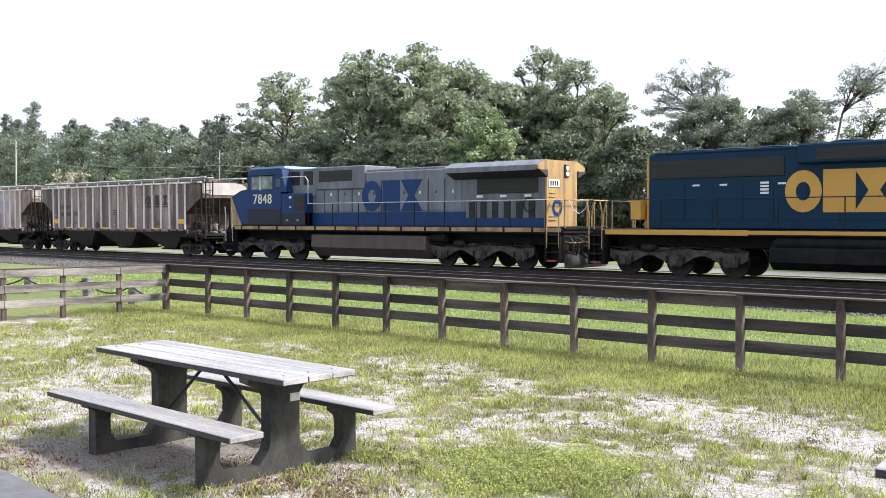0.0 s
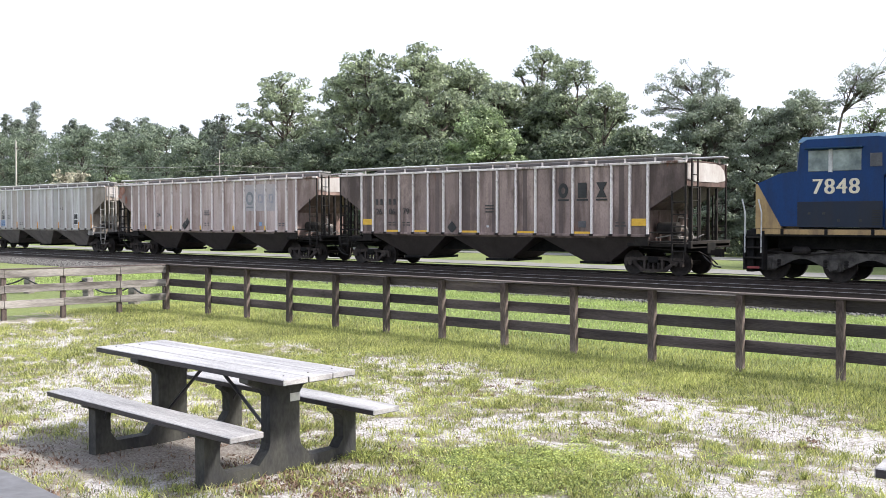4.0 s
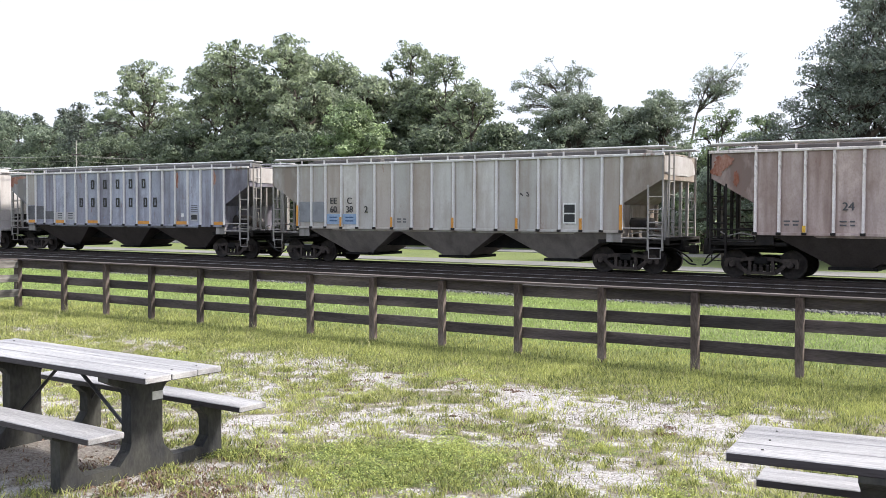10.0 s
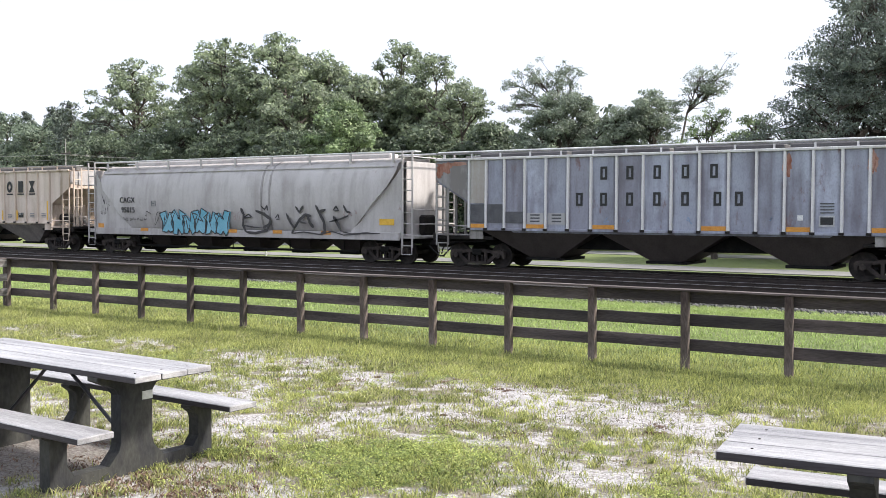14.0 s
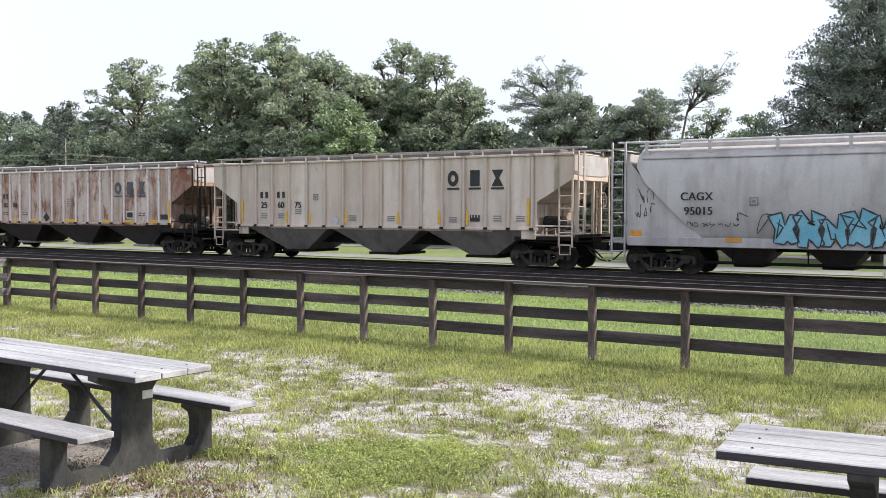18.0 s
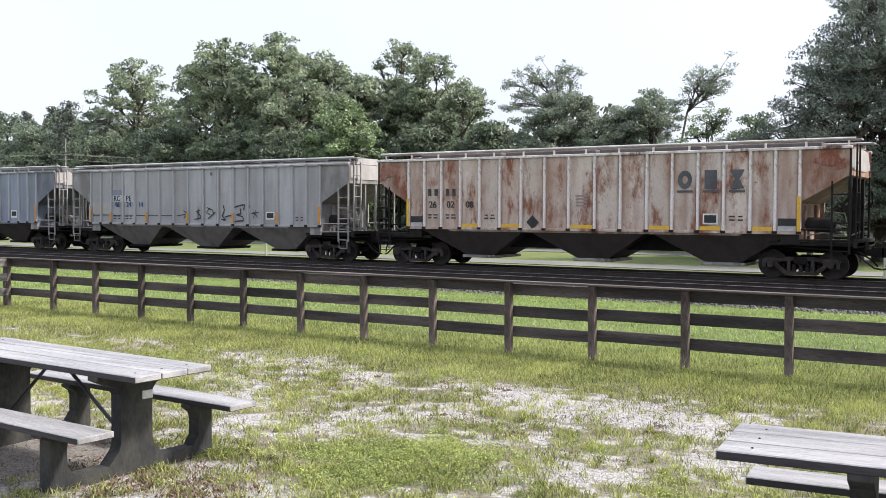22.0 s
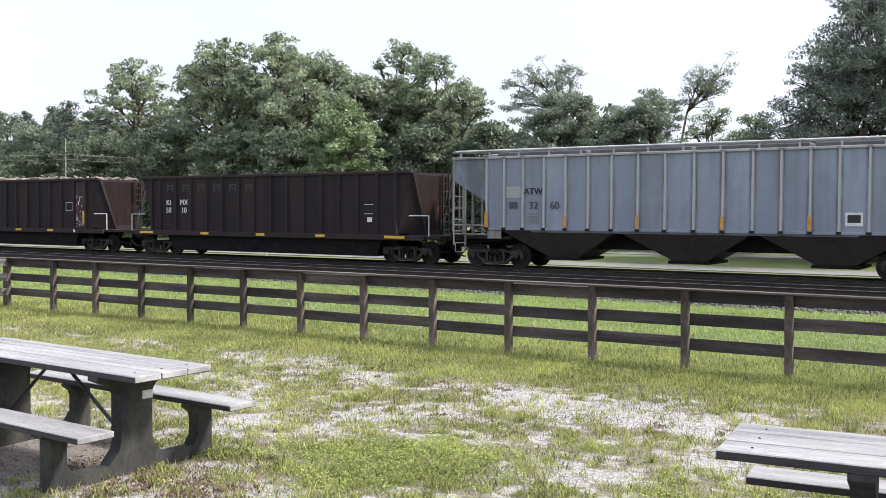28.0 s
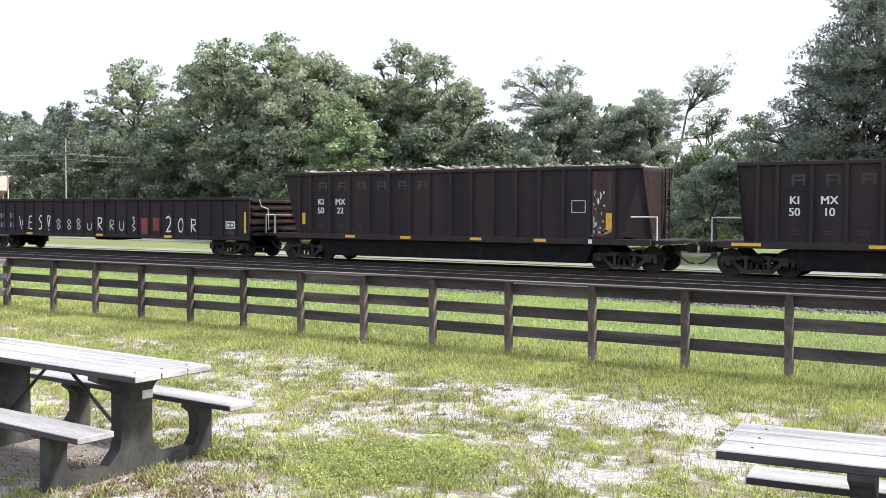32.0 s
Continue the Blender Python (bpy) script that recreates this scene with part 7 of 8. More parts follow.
    if loaded:
        rs = np.random.RandomState(int(-place))
        load = Shape()
        load.soft(-a, a, -1.4, 1.4, 3.0, 3.50, 0.1)
        for k in range(240):
            x, y = rs.uniform(-7.2, 7.2), rs.uniform(-1.35, 1.35)
            load.soft(-rs.uniform(0.1, 0.45), rs.uniform(0.1, 0.45), -0.07, 0.07, -0.05, 0.05, 0.02, pose(x, y, 3.54 + 0.09 * rs.rand() * (1 - abs(x) / 9), rs.uniform(-20, 20), rs.uniform(-20, 20), rs.uniform(0, 180)))
        tagged(part("scrap_load", load, CHIPS, car, "rough load of broken wood and scrap"))
    y = -1.512
    gaps = [(c + d) / 2 for c, d in zip(GONDOLA_POSTS, GONDOLA_POSTS[1:])]
    for k, z, t in ((1, 1.92, number[:2]), (2, 1.92, number[2:]), (1, 2.27, "KI"), (2, 2.27, "MX")):
        writing(t, 0.34, WHITE, car, on_side(gaps[k], y, z))
    for k in range(6):
        x, ghost = gaps[1 + k] + 0.1, Shape()
        for x0, x1, z0, z1 in ((-0.2, -0.12, 2.84, 3.16), (0.12, 0.2, 2.84, 3.16), (-0.12, 0.12, 3.09, 3.16), (-0.12, 0.12, 2.96, 3.01)):
            ghost.box(x + x0, x + x1, y - 0.002, y + 0.004, z0, z1)
        part("letter_bar", ghost, GHOST_GREY, car, "ghosted grey letter shape")
    for x in ((-4.25, -1.6, 1.5, 4.1) if loaded else (-3.45, -0.15, 3.1)):
        plate(car, x - 0.24, x + 0.24, 0.98, 1.08, -1.592, YELLOW, "reflector")
    plate(car, 6.52, 6.76, 1.42, 1.98, y, YELLOW, "reflector") if loaded else plate(car, 6.3, 7.25, 0.98, 1.08, -1.594, YELLOW, "reflector")
    plate(car, -6.78, -6.62, 1.48, 1.95, y, YELLOW, "reflector") if loaded else plate(car, -7.65, -6.75, 0.98, 1.08, -1.594, YELLOW, "reflector")
    if loaded:
        plate(car, 6.02, 6.74, 1.16, 3.36, y + 0.006, PEELED, "peeled_panel", "peeling rust-red panel")
        rr = random.Random(5)
        for k in range(22):
            blotch(car, 6.08 + 0.42 * rr.random() ** 2, rr.uniform(1.25, 2.75), rr.uniform(0.015, 0.055), rr.uniform(0.03, 0.12), y - 0.004, P_DIMWHITE if k % 3 else RIB_PINK, 60 + k, "flake of old pale paint")
        for k in range(3):
            blotch(car, 6.35 + 0.12 * k, 1.3 + 0.05 * k, 0.16, 0.09, y - 0.003, P_RUSTPATCH, 90 + k)
    frame_sq = Shape()
    for x0, x1, c, d in ((5.25, 5.78, 1.98, 2.01), (5.25, 5.78, 2.38, 2.41), (5.25, 5.28, 1.98, 2.41), (5.75, 5.78, 1.98, 2.41)):
        frame_sq.box(x0, x1, y - 0.006, y + 0.004, c, d)
    if loaded:
        part("stencil_frame", frame_sq, P_DIMWHITE, car, "white stencilled square")
        plate(car, 5.92, 6.06, 0.95, 1.09, -1.596, WHITE)
        plate(car, 5.90, 6.06, 1.20, 1.24, y, P_DIMWHITE, "print_bar")
    else:
        plate(car, 5.42, 5.66, 1.60, 1.78, y, WHITE)
        bars(car, 5.48, 1.9, y, 2, 0.42, 0.03, 0.36, P_DIMWHITE)
    for k in (1, 2, 3):
        bars(car, gaps[k], 1.36, y, 2, 0.28, 0.03, 0.09, GHOST_GREY)
    return car


PEELED = car_paint("peeling_paint", (0.040, 0.019, 0.020), (0.085, 0.050, 0.046), 0.5, 0.7, 0.7, (0.10, 0.035, 0.026))
STEEL_RUST = car_paint("rust_red_steel", (0.011, 0.007, 0.007), (0.026, 0.014, 0.013), 0.25, 0.6, 0.75, gloss=0.15)
high_gondola(-178.15, "5010", "soot-black high-sided gondola car with white numbers", False, 7.53)
high_gondola(-196.55, "5022", "soot-black high-sided gondola car loaded with scrap", True)


# hand-drawn chalk letters: strokes within a box one wide and one high
CHALK = {
    "V": [[(0.05, 1.0), (0.45, 0.0), (0.95, 1.05)]], "E": [[(0.95, 1.0), (0.2, 0.95), (0.1, 0.05), (0.9, 0.0)], [(0.15, 0.5), (0.7, 0.52)]],
    "S": [[(0.95, 0.95), (0.5, 1.0), (0.2, 0.75), (0.75, 0.4), (0.65, 0.05), (0.1, 0.0)]], "!": [[(0.2, 1.0), (0.8, 1.0), (0.5, 0.15), (0.2, 1.0)], [(0.42, 0.0), (0.58, -0.08)]],
    "8": [[(0.5, 0.5), (0.15, 0.75), (0.45, 1.0), (0.85, 0.78), (0.2, 0.3), (0.45, 0.0), (0.9, 0.28), (0.5, 0.5)]], "R": [[(0.15, 0.0), (0.2, 1.0), (0.85, 0.9), (0.8, 0.6), (0.25, 0.48), (0.95, 0.0)]],
    "U": [[(0.1, 1.0), (0.15, 0.2), (0.5, 0.0), (0.85, 0.25), (0.9, 1.0)]], "Z": [[(0.3, 1.3), (0.7, 1.25), (0.45, 1.05), (0.8, 0.85), (0.3, 0.45), (0.85, 0.25), (0.4, -0.05)]],
    "2": [[(0.0, 0.9), (0.45, 1.05), (0.85, 0.85), (0.7, 0.45), (0.1, 0.0), (1.0, 0.05)]], "0": [[(0.45, 1.0), (0.1, 0.6), (0.25, 0.05), (0.65, 0.0), (0.95, 0.45), (0.75, 0.95), (0.45, 1.0)]],
}


def low_gondola(place, half=10.12, trucks=8.42):
    car = tagged(new("gondola_car"), "long dark low gondola car with white chalk scrawls", "freight car", "cars of the train")
    movers.append((car, place))
    for s in (-1, 1):
        part("side_wall", Shape().box(-half, half, min(s * 1.44, s * 1.5), max(s * 1.44, s * 1.5), 0.80, 2.5), P_BLACK, car)
    part("floor", Shape().box(-half, half, -1.44, 1.44, 1.1, 1.2), P_BLACK, car)
    for s in (-1, 1):
        part("top_chord", Shape().soft(-half - 0.05, half + 0.05, s * 1.5 - 0.08, s * 1.5 + 0.08, 2.46, 2.58, 0.015), P_BLACK, car)
        part("side_sill", Shape().soft(-half, half, s * 1.52 - 0.05, s * 1.52 + 0.05, 0.74, 0.88, 0.015), P_BLACK, car)
        post = Shape().prism([(-0.06, 0), (0.06, 0), (0.045, s * 0.055), (-0.045, s * 0.055)], "z", 0.88, 2.46).mesh("side_post", P_BLACK)
        for k in range(26):
            part("side_post", post, P_BLACK, car, m=pose(half - 0.03 - 0.785 * k, s * 1.5, 0))
    rr = random.Random(8)
    for e in (-1, 1):
        for k in range(5):
            lean = pose(0, 0, 0, rr.uniform(-1.2, 1.2), 0, 0)
            part("end_rib", Shape().soft(min(e * half, e * (half + 0.13)), max(e * half, e * (half + 0.13)), -1.48, 1.48, 1.12 + 0.30 * k, 1.30 + 0.30 * k, 0.05), STEEL_RUST, car, "rust-brown corrugated end", m=lean)
        part("end_wall", Shape().box(min(e * (half - 0.06), e * (half + 0.02)), max(e * (half - 0.06), e * (half + 0.02)), -1.5, 1.5, 1.0, 2.56), STEEL_RUST, car)
        part("end_platform", Shape().soft(min(e * (half - 0.1), e * (half + 0.4)), max(e * (half - 0.1), e * (half + 0.4)), -1.4, 1.4, 0.96, 1.08, 0.015), P_BLACK, car)
        part("hand_rail", Shape().line([(e * (half + 0.36), -0.9, 1.06), (e * (half + 0.36), -0.9, 1.85), (e * (half + 0.36), -0.3, 1.85), (e * (half + 0.36), -0.3, 1.06)], 0.022, 6), P_DIMWHITE, car, "pale bent handrail")
        part("brake_pipe", Shape().line([(e * (half + 0.17), -1.1, 2.5), (e * (half + 0.2), -1.0, 2.2), (e * (half + 0.2), -0.6, 2.1), (e * (half + 0.2), -0.55, 1.2)], 0.022, 5), P_DIMWHITE, car, "pale bent pipe on the end")
        coupler(car, e * (half + 0.62), e)
        truck(car, e * trucks)
    part("centre_sill", Shape().soft(-half - 0.1, half + 0.1, -0.33, 0.33, 0.70, 1.1, 0.02), STEEL_BLACK, car)
    part("brake_gear", Shape().soft(-0.9, 0.9, -0.9, 0.6, 0.60, 0.98, 0.08), STEEL_BLACK, car)
    y = -1.512
    for x, tall, mark in ((-5.81, 0.66, "V"), (-5.05, 0.66, "E"), (-4.24, 0.68, "S"), (-3.58, 0.66, "!"), (-2.8, 0.52, "8"), (-1.97, 0.50, "8"), (-1.25, 0.55, "8"), (-0.42, 0.34, "U"), (0.35, 0.62, "R"), (1.22, 0.5, "R"),
                          (1.92, 0.45, "U"), (2.74, 0.5, "Z"), (5.13, 0.66, "2"), (5.91, 0.6, "0"), (6.72, 0.58, "R")):
        for pts in CHALK[mark]:
            part("chalk_mark", stroke([(x + (u - 0.5) * 0.40, 1.06 + w * tall) for u, w in pts], y, 0.065 if tall > 0.57 else 0.055, rr), WHITE if tall > 0.57 else P_DIMWHITE, car, "white chalk scrawl")
    for x in (-7.4, -6.6):
        letter_blocks(car, [x - 0.13, x + 0.13], 1.74, y, 0.2, 0.25, PATCH_GREY, "grey letter bar")
        letter_blocks(car, [x - 0.13, x + 0.13], 1.26, y, 0.2, 0.25, PATCH_GREY, "grey letter bar")
    plate(car, 3.30, 3.82, 0.92, 1.66, y, SPRAY_RED, label="dull red sprayed patch")
    plate(car, 4.09, 4.55, 1.10, 1.68, y, SPRAY_RED, label="dull red sprayed patch")
    plate(car, 8.77, 9.31, 1.24, 1.56, y - 0.058, WHITE)
    plate(car, 8.83, 9.25, 1.29, 1.51, y - 0.064, BLACK)
    for dx in (0.0, 0.2):
        plate(car, 8.88 + dx, 9.0 + dx, 1.34, 1.46, y - 0.070, WHITE, "print_bar")
    blotch(car, 9.0, 1.08, 0.32, 0.14, y - 0.004, PEELED, 12)
    plate(car, 9.82, 9.92, 1.06, 1.95, y - 0.012, YELLOW, "reflector")
    for x in (-5.05, 0.40, 5.15):
        plate(car, x - 0.24, x + 0.24, 0.79, 0.90, y - 0.075, YELLOW, "reflector")
    return car


low_gondola(-216.38)
car, xs = hopper_car(-236.5, P_TAN, P_TAN, P_BAYGREY, "cream covered hopper following the gondola", ribs=16, rails=False, frame_paint=P_TAN)


# ---- train: locomotives ----
TRUCK_GREY = surface("dusty_truck_steel", (0.040, 0.037, 0.035), (0.105, 0.098, 0.090), 3.5, 30, 0.85, 0, 0.3, gloss=0.2)


def engine_truck(car, x, span, label):
    """Three-axle truck with a cast frame, springs and journal boxes."""
    t = part("truck", Shape().soft(-span - 0.3, span + 0.3, -0.5, 0.5, 0.5, 0.72, 0.03).soft(-0.3, 0.3, -1.1, 1.1, 0.6, 0.85, 0.03), STEEL_BLACK, car, label, m=pose(x, 0, 0))
    for s in (-1, 1):
        y = s * 1.10
        f = Shape()
        top, low = [], []
        n = 24
        for k in range(n + 1):
            u = -span - 0.62 + (2 * span + 1.24) * k / n
            dip = 0.16 * math.cos(u / span * 3.14159 * 2)
            top.append((u, 0.93 - max(0, dip) * 0.6 + (0.10 if abs(u) < 0.5 else 0)))
            low.append((u, 0.55 - dip * 1.15))
        f.prism(top + low[::-1], "y", y - 0.06, y + 0.06)
        part("side_frame", f, TRUCK_GREY, t, "grey-black cast truck frame")
        for u in (-span, 0, span):
            b = Shape().soft(u - 0.19, u + 0.19, y - 0.14, y + 0.14, 0.33, 0.80, 0.04)
            b.turned([(0.12, y - 0.20), (0.12, y + 0.20)], "y", 12, (u, 0, 0.52))
            part("journal_box", b, TRUCK_GREY, t)
            for d in (-0.32, 0.32):
                part("spring", Shape().turned([(0.08, 0.45), (0.10, 0.49), (0.08, 0.53), (0.10, 0.57), (0.08, 0.61), (0.10, 0.65), (0.08, 0.70)], "z", 8, (u + d, y, 0)), STEEL_DARK, t)
        part("brake_cylinder", Shape().turned([(0.11, -0.25), (0.13, -0.22), (0.13, 0.2), (0.05, 0.3)], "x", 12, (-span * 0.5, y - s * -0.12, 0.98)), STEEL_DARK, t)
        part("brake_pipe", Shape().line([(-span - 0.6, s * 1.2, 1.0), (-span * 0.4, s * 1.22, 0.86), (span * 0.3, s * 1.22, 1.02), (span + 0.6, s * 1.2, 0.9)], 0.022, 6), STEEL_DARK, t)
    for u in (-span, 0, span):
        w = part("wheelset", ENGINE_WHEELSET, WHEEL_STEEL, t, "dark steel wheel pair on its axle", m=pose(u, 0, 0.52))
        spinners.append((w, u, 0.52))
    return t


def walkway_rail(car, x0, x1, posts, z0, z1, paint, label):
    for s in (-1, 1):
        r = part("handrail", Shape().tube((x0, s * 1.5, z1), (x1, s * 1.5, z1), 0.019, n=6), paint, car, label)
        for x in posts:
            part("stanchion", Shape().tube((x, s * 1.5, z0), (x, s * 1.5, z1), 0.022, n=6), STEEL_DARK, r)


def steps(car, x, s, rails):
    """Corner steps, s is the way out along the train."""
    for y in (-1, 1):
        st = Shape()
        for k in range(4):
            z = 0.38 + 0.33 * k
            part("tread", Shape().soft(min(x, x + s * 0.62), max(x, x + s * 0.62), y * 1.42 - 0.16, y * 1.42 + 0.16, z, z + 0.05, 0.008), STEEL_DARK, car)
        st.soft(x - 0.03, x + 0.03, y * 1.42 - 0.16, y * 1.42 + 0.16, 0.35, 1.6, 0.008)
        st.soft(x + s * 0.62 - 0.03, x + s * 0.62 + 0.03, y * 1.42 - 0.16, y * 1.42 + 0.16, 0.35, 1.5, 0.008)
        st.box(min(x, x + s * 0.62), max(x, x + s * 0.62), y * 1.27 - 0.01, y * 1.27 + 0.01, 0.36, 1.5)
        part("step_well", st, STEEL_BLACK, car, "black corner step well")
        part("step_light", Shape().soft(x + s * 0.1, x + s * 0.5, y * 1.59 - 0.02, y * 1.59 + 0.02, 0.39, 0.46, 0.005) if s > 0 else Shape().soft(x - 0.5, x - 0.1, y * 1.59 - 0.02, y * 1.59 + 0.02, 0.39, 0.46, 0.005), SPRAY_RED, car)
        for d in (0.05, 0.60):
            part("grab_iron", Shape().line([(x + s * d, y * 1.56, 0.9), (x + s * d, y * 1.56, 2.2), (x + s * (d + 0.12), y * 1.52, 2.62)], 0.026, 6), rails, car, "pale bent grab iron")


# cab blue with sunlight mixed into its colour, for the roof
ROOF_BLUE = surface("sunlit_blue_roof_paint", (0.14, 0.28, 0.46), (0.20, 0.35, 0.52), 1.5, 20, 0.35, 0, 0.05)
NUMBER_CREAM = surface("cream_number_paint", (0.66, 0.60, 0.46), (0.78, 0.72, 0.58), 3, 30, 0.6, 0, 0.05)


def road_engine():
    """Wide-cab engine: blue cab and yellow nose at -x, grey hood, yellow rear end."""
    car = tagged(new("locomotive"), "grey and blue diesel locomotive with yellow ends", "locomotive", "engines of the train")
    movers.append((car, 10.57))
    part("frame", Shape().soft(-10.2, 10.2, -1.48, 1.48, 1.43, 1.68, 0.02).soft(-9.6, 9.6, -0.7, 0.7, 1.0, 1.44, 0.03), STEEL_BLACK, car)
    for s in (-1, 1):
        part("sill_stripe", Shape().box(-10.0, 10.15, s * 1.485 - 0.008, s * 1.485 + 0.008, 1.50, 1.66), P_GOLD, car, "dull yellow sill stripe")
        for k in range(15):
            part("stripe_gap", Shape().box(-9.2 + 1.38 * k, -9.1 + 1.38 * k, s * 1.497 - 0.006, s * 1.497 + 0.006, 1.47, 1.68), STEEL_BLACK, car)
    # nose and cab
    nose = [(-10.05, 1.68), (-8.75, 1.68), (-8.75, 3.46), (-9.25, 3.42), (-9.98, 3.16)]
    part("nose", Shape().prism(nose, "y", -1.15, 1.15), P_GOLD, car, "dull yellow sloping nose")
    part("nose_side", Shape().prism([(-9.98, 3.12), (-9.20, 1.75), (-6.1, 1.75), (-6.1, 3.30), (-8.75, 3.48), (-9.25, 3.42)], "y", -1.47, 1.47), P_BLUE, car, "blue lower cab side")
    part("nose_wedge", Shape().prism([(-10.04, 3.10), (-9.98, 3.12), (-9.20, 1.75), (-9.20, 1.68), (-10.04, 1.68)], "y", -1.465, 1.465), P_GOLD, car, "yellow slanted nose panel")
    part("skirt_panel", Shape().soft(-8.68, -6.12, -1.485, 1.485, 1.72, 2.52, 0.01), P_PANEL, car, "dark blue-grey lower side panel")
    part("skirt_panel", Shape().soft(-6.06, -4.36, -1.485, 1.485, 1.72, 2.29, 0.01), P_PANEL, car, "dark blue-grey lower side panel")
    for k in range(7):
        part("louvre", Shape().box(-6.42, -6.18, -1.496, -1.48, 1.80 + 0.07 * k, 1.83 + 0.07 * k), GRILLE, car)
    for x, z in ((-8.3, 2.16), (-7.85, 2.16), (-7.4, 1.94), (-6.75, 1.94), (-5.62, 2.16), (-4.85, 2.16)):
        part("latch", Shape().soft(x - 0.04, x + 0.04, -1.495, -1.48, z - 0.04, z + 0.04, 0.004), BLACK, car)
    for x in (-5.64, -4.86):
        part("label_plate", Shape().box(x - 0.09, x + 0.09, -1.494, -1.48, 1.90, 1.98), P_STAIN, car)
    cab = [(-8.72, 3.30), (-6.1, 3.30), (-5.75, 3.30), (-6.05, 4.40), (-6.25, 4.45), (-8.40, 4.45), (-8.62, 4.30)]
    cab_part = part("cab", Shape().prism(cab, "y", -1.46, 1.46), P_BLUE, car, "bright blue crew cab")
    part("cab_roof", Shape().prism([(-8.75, 4.38), (-6.0, 4.44), (-6.05, 4.56), (-8.6, 4.54)], "y", -1.30, 1.30), ROOF_BLUE, cab_part, "blue cab roof with sunlight painted in")
    for s in (-1, 1):
        part("cab_window", Shape().soft(-8.35, -6.75, s * 1.465 - 0.012, s * 1.465 + 0.012, 3.45, 4.10, 0.02), GLASS, cab_part, "pale reflecting cab window")
        part("window_bar", Shape().box(-7.72, -7.60, s * 1.482 - 0.008, s * 1.482 + 0.008, 3.42, 4.12), P_DIMWHITE, cab_part)
        part("awning", Shape().soft(-8.4, -6.7, s * 1.56 - 0.12, s * 1.56 + 0.10, 4.12, 4.17, 0.01), P_NAVY, cab_part)
        part("cab_vent", Shape().soft(-6.5, -6.15, s * 1.465 - 0.012, s * 1.465 + 0.012, 3.55, 3.95, 0.01), PATCH_DARK, cab_part)
    for y in (-0.55, 0.55):
        part("windscreen", Shape().soft(-8.90, -8.82, y - 0.45, y + 0.45, 3.5, 4.1, 0.02), GLASS, cab_part)
    writing("7848", 0.66, NUMBER_CREAM, car, on_side(-7.50, -1.478, 2.76), 1.12, "cab_number")
    # electrical locker behind the cab
    part("locker", Shape().soft(-6.1, -4.36, -1.46, 1.46, 1.68, 3.22, 0.03), P_BLUE, car, "blue equipment locker")
    part("locker_door", Shape().soft(-5.13, -4.42, -1.485, -1.45, 2.38, 3.12, 0.01), GRILLE, car)
    for z, w in ((2.53, 0.05), (2.98, 0.08)):
        part("label_plate", Shape().box(-5.42 - w, -5.42 + w, -1.478, -1.46, z, z + 1.4 * w), WHITE, car)
    # hood
    part("front_hood", Shape().soft(-6.2, -4.05, -1.0, 1.0, 3.05, 4.40, 0.03), P_HOOD, car, "grey hood with air intakes")
    for x in (-5.92, -4.98):
        part("intake", Shape().soft(x, x + 0.66, -1.02, -0.97, 3.62, 4.28, 0.01), GRILLE, car)
    blower = part("blower_box", Shape().soft(-4.05, -0.8, -1.06, 1.06, 3.36, 4.42, 0.04), P_HOOD, car, "grey raised blower housing")
    part("grille", Shape().soft(-3.83, -1.6, -1.08, -1.04, 3.74, 4.24, 0.01), GRILLE, blower)
    part("hood", Shape().soft(-4.6, 5.2, -0.98, 0.98, 1.68, 4.12, 0.05), P_HOOD, car, "grey engine hood with tall doors")
    for k in range(9):
        x = -3.5 + 0.93 * k
        door = part("hood_door", Shape().soft(x + 0.02, x + 0.89, -1.005, -0.975, 2.36, 3.30 if x < -0.5 else 3.62, 0.008), P_HOOD, car)
        part("seam", Shape().box(x - 0.022, x + 0.018, -1.001, -0.985, 2.30, 3.70), GRILLE, door)
        part("latch", Shape().box(x + 0.42, x + 0.5, -1.02, -1.0, 3.08, 3.2), INK if k % 2 else WHITE, door)
    part("blue_band", Shape().box(-4.6, 9.0, -1.012, 1.012, 1.70, 2.30), P_BLUE, car, "blue band along the hood foot")
    emblem(car, [-0.36, 0.84, 2.05], 3.02, -1.02, 1.36, P_BLUE, False, "large blue block emblem", 0.92)
    part("roof_step", Shape().soft(-1.2, 5.0, -0.9, 0.9, 4.10, 4.22, 0.04), P_HOOD, car)
    part("exhaust", Shape().soft(2.2, 3.1, -0.35, 0.35, 4.2, 4.42, 0.05), STEEL_BLACK, car)
    # radiator section
    part("rear_hood", Shape().soft(5.1, 9.05, -1.05, 1.05, 1.68, 3.9, 0.04), P_REAR, car, "grey radiator hood")
    wing = [(-1.62, 3.86), (1.62, 3.86), (1.62, 4.06), (1.1, 4.28), (-1.1, 4.28), (-1.62, 4.06)]
    part("radiator_wing", Shape().prism(wing, "x", 4.4, 9.04), P_HOOD, car, "grey overhanging radiator roof")
    for s in (-1, 1):
        part("wing_soffit", Shape().prism([(s * 1.05, 3.6), (s * 1.6, 3.86), (s * 1.05, 3.88)], "x", 4.5, 9.2), P_SKIRT, car)
    part("radiator_grille", Shape().soft(5.75, 8.75, -1.10, -1.03, 3.02, 3.60, 0.01), GRILLE, car)
    for k in range(6):
        x = 5.3 + 0.6 * k
        part("vent", Shape().soft(x, x + 0.30, -1.085, -1.03, 2.05, 2.68, 0.01), GRILLE, car)
        if k % 2 == 0:
            part("label_plate", Shape().box(x + 0.4, x + 0.72, -1.066, -1.05, 2.86, 2.95), WHITE, car)
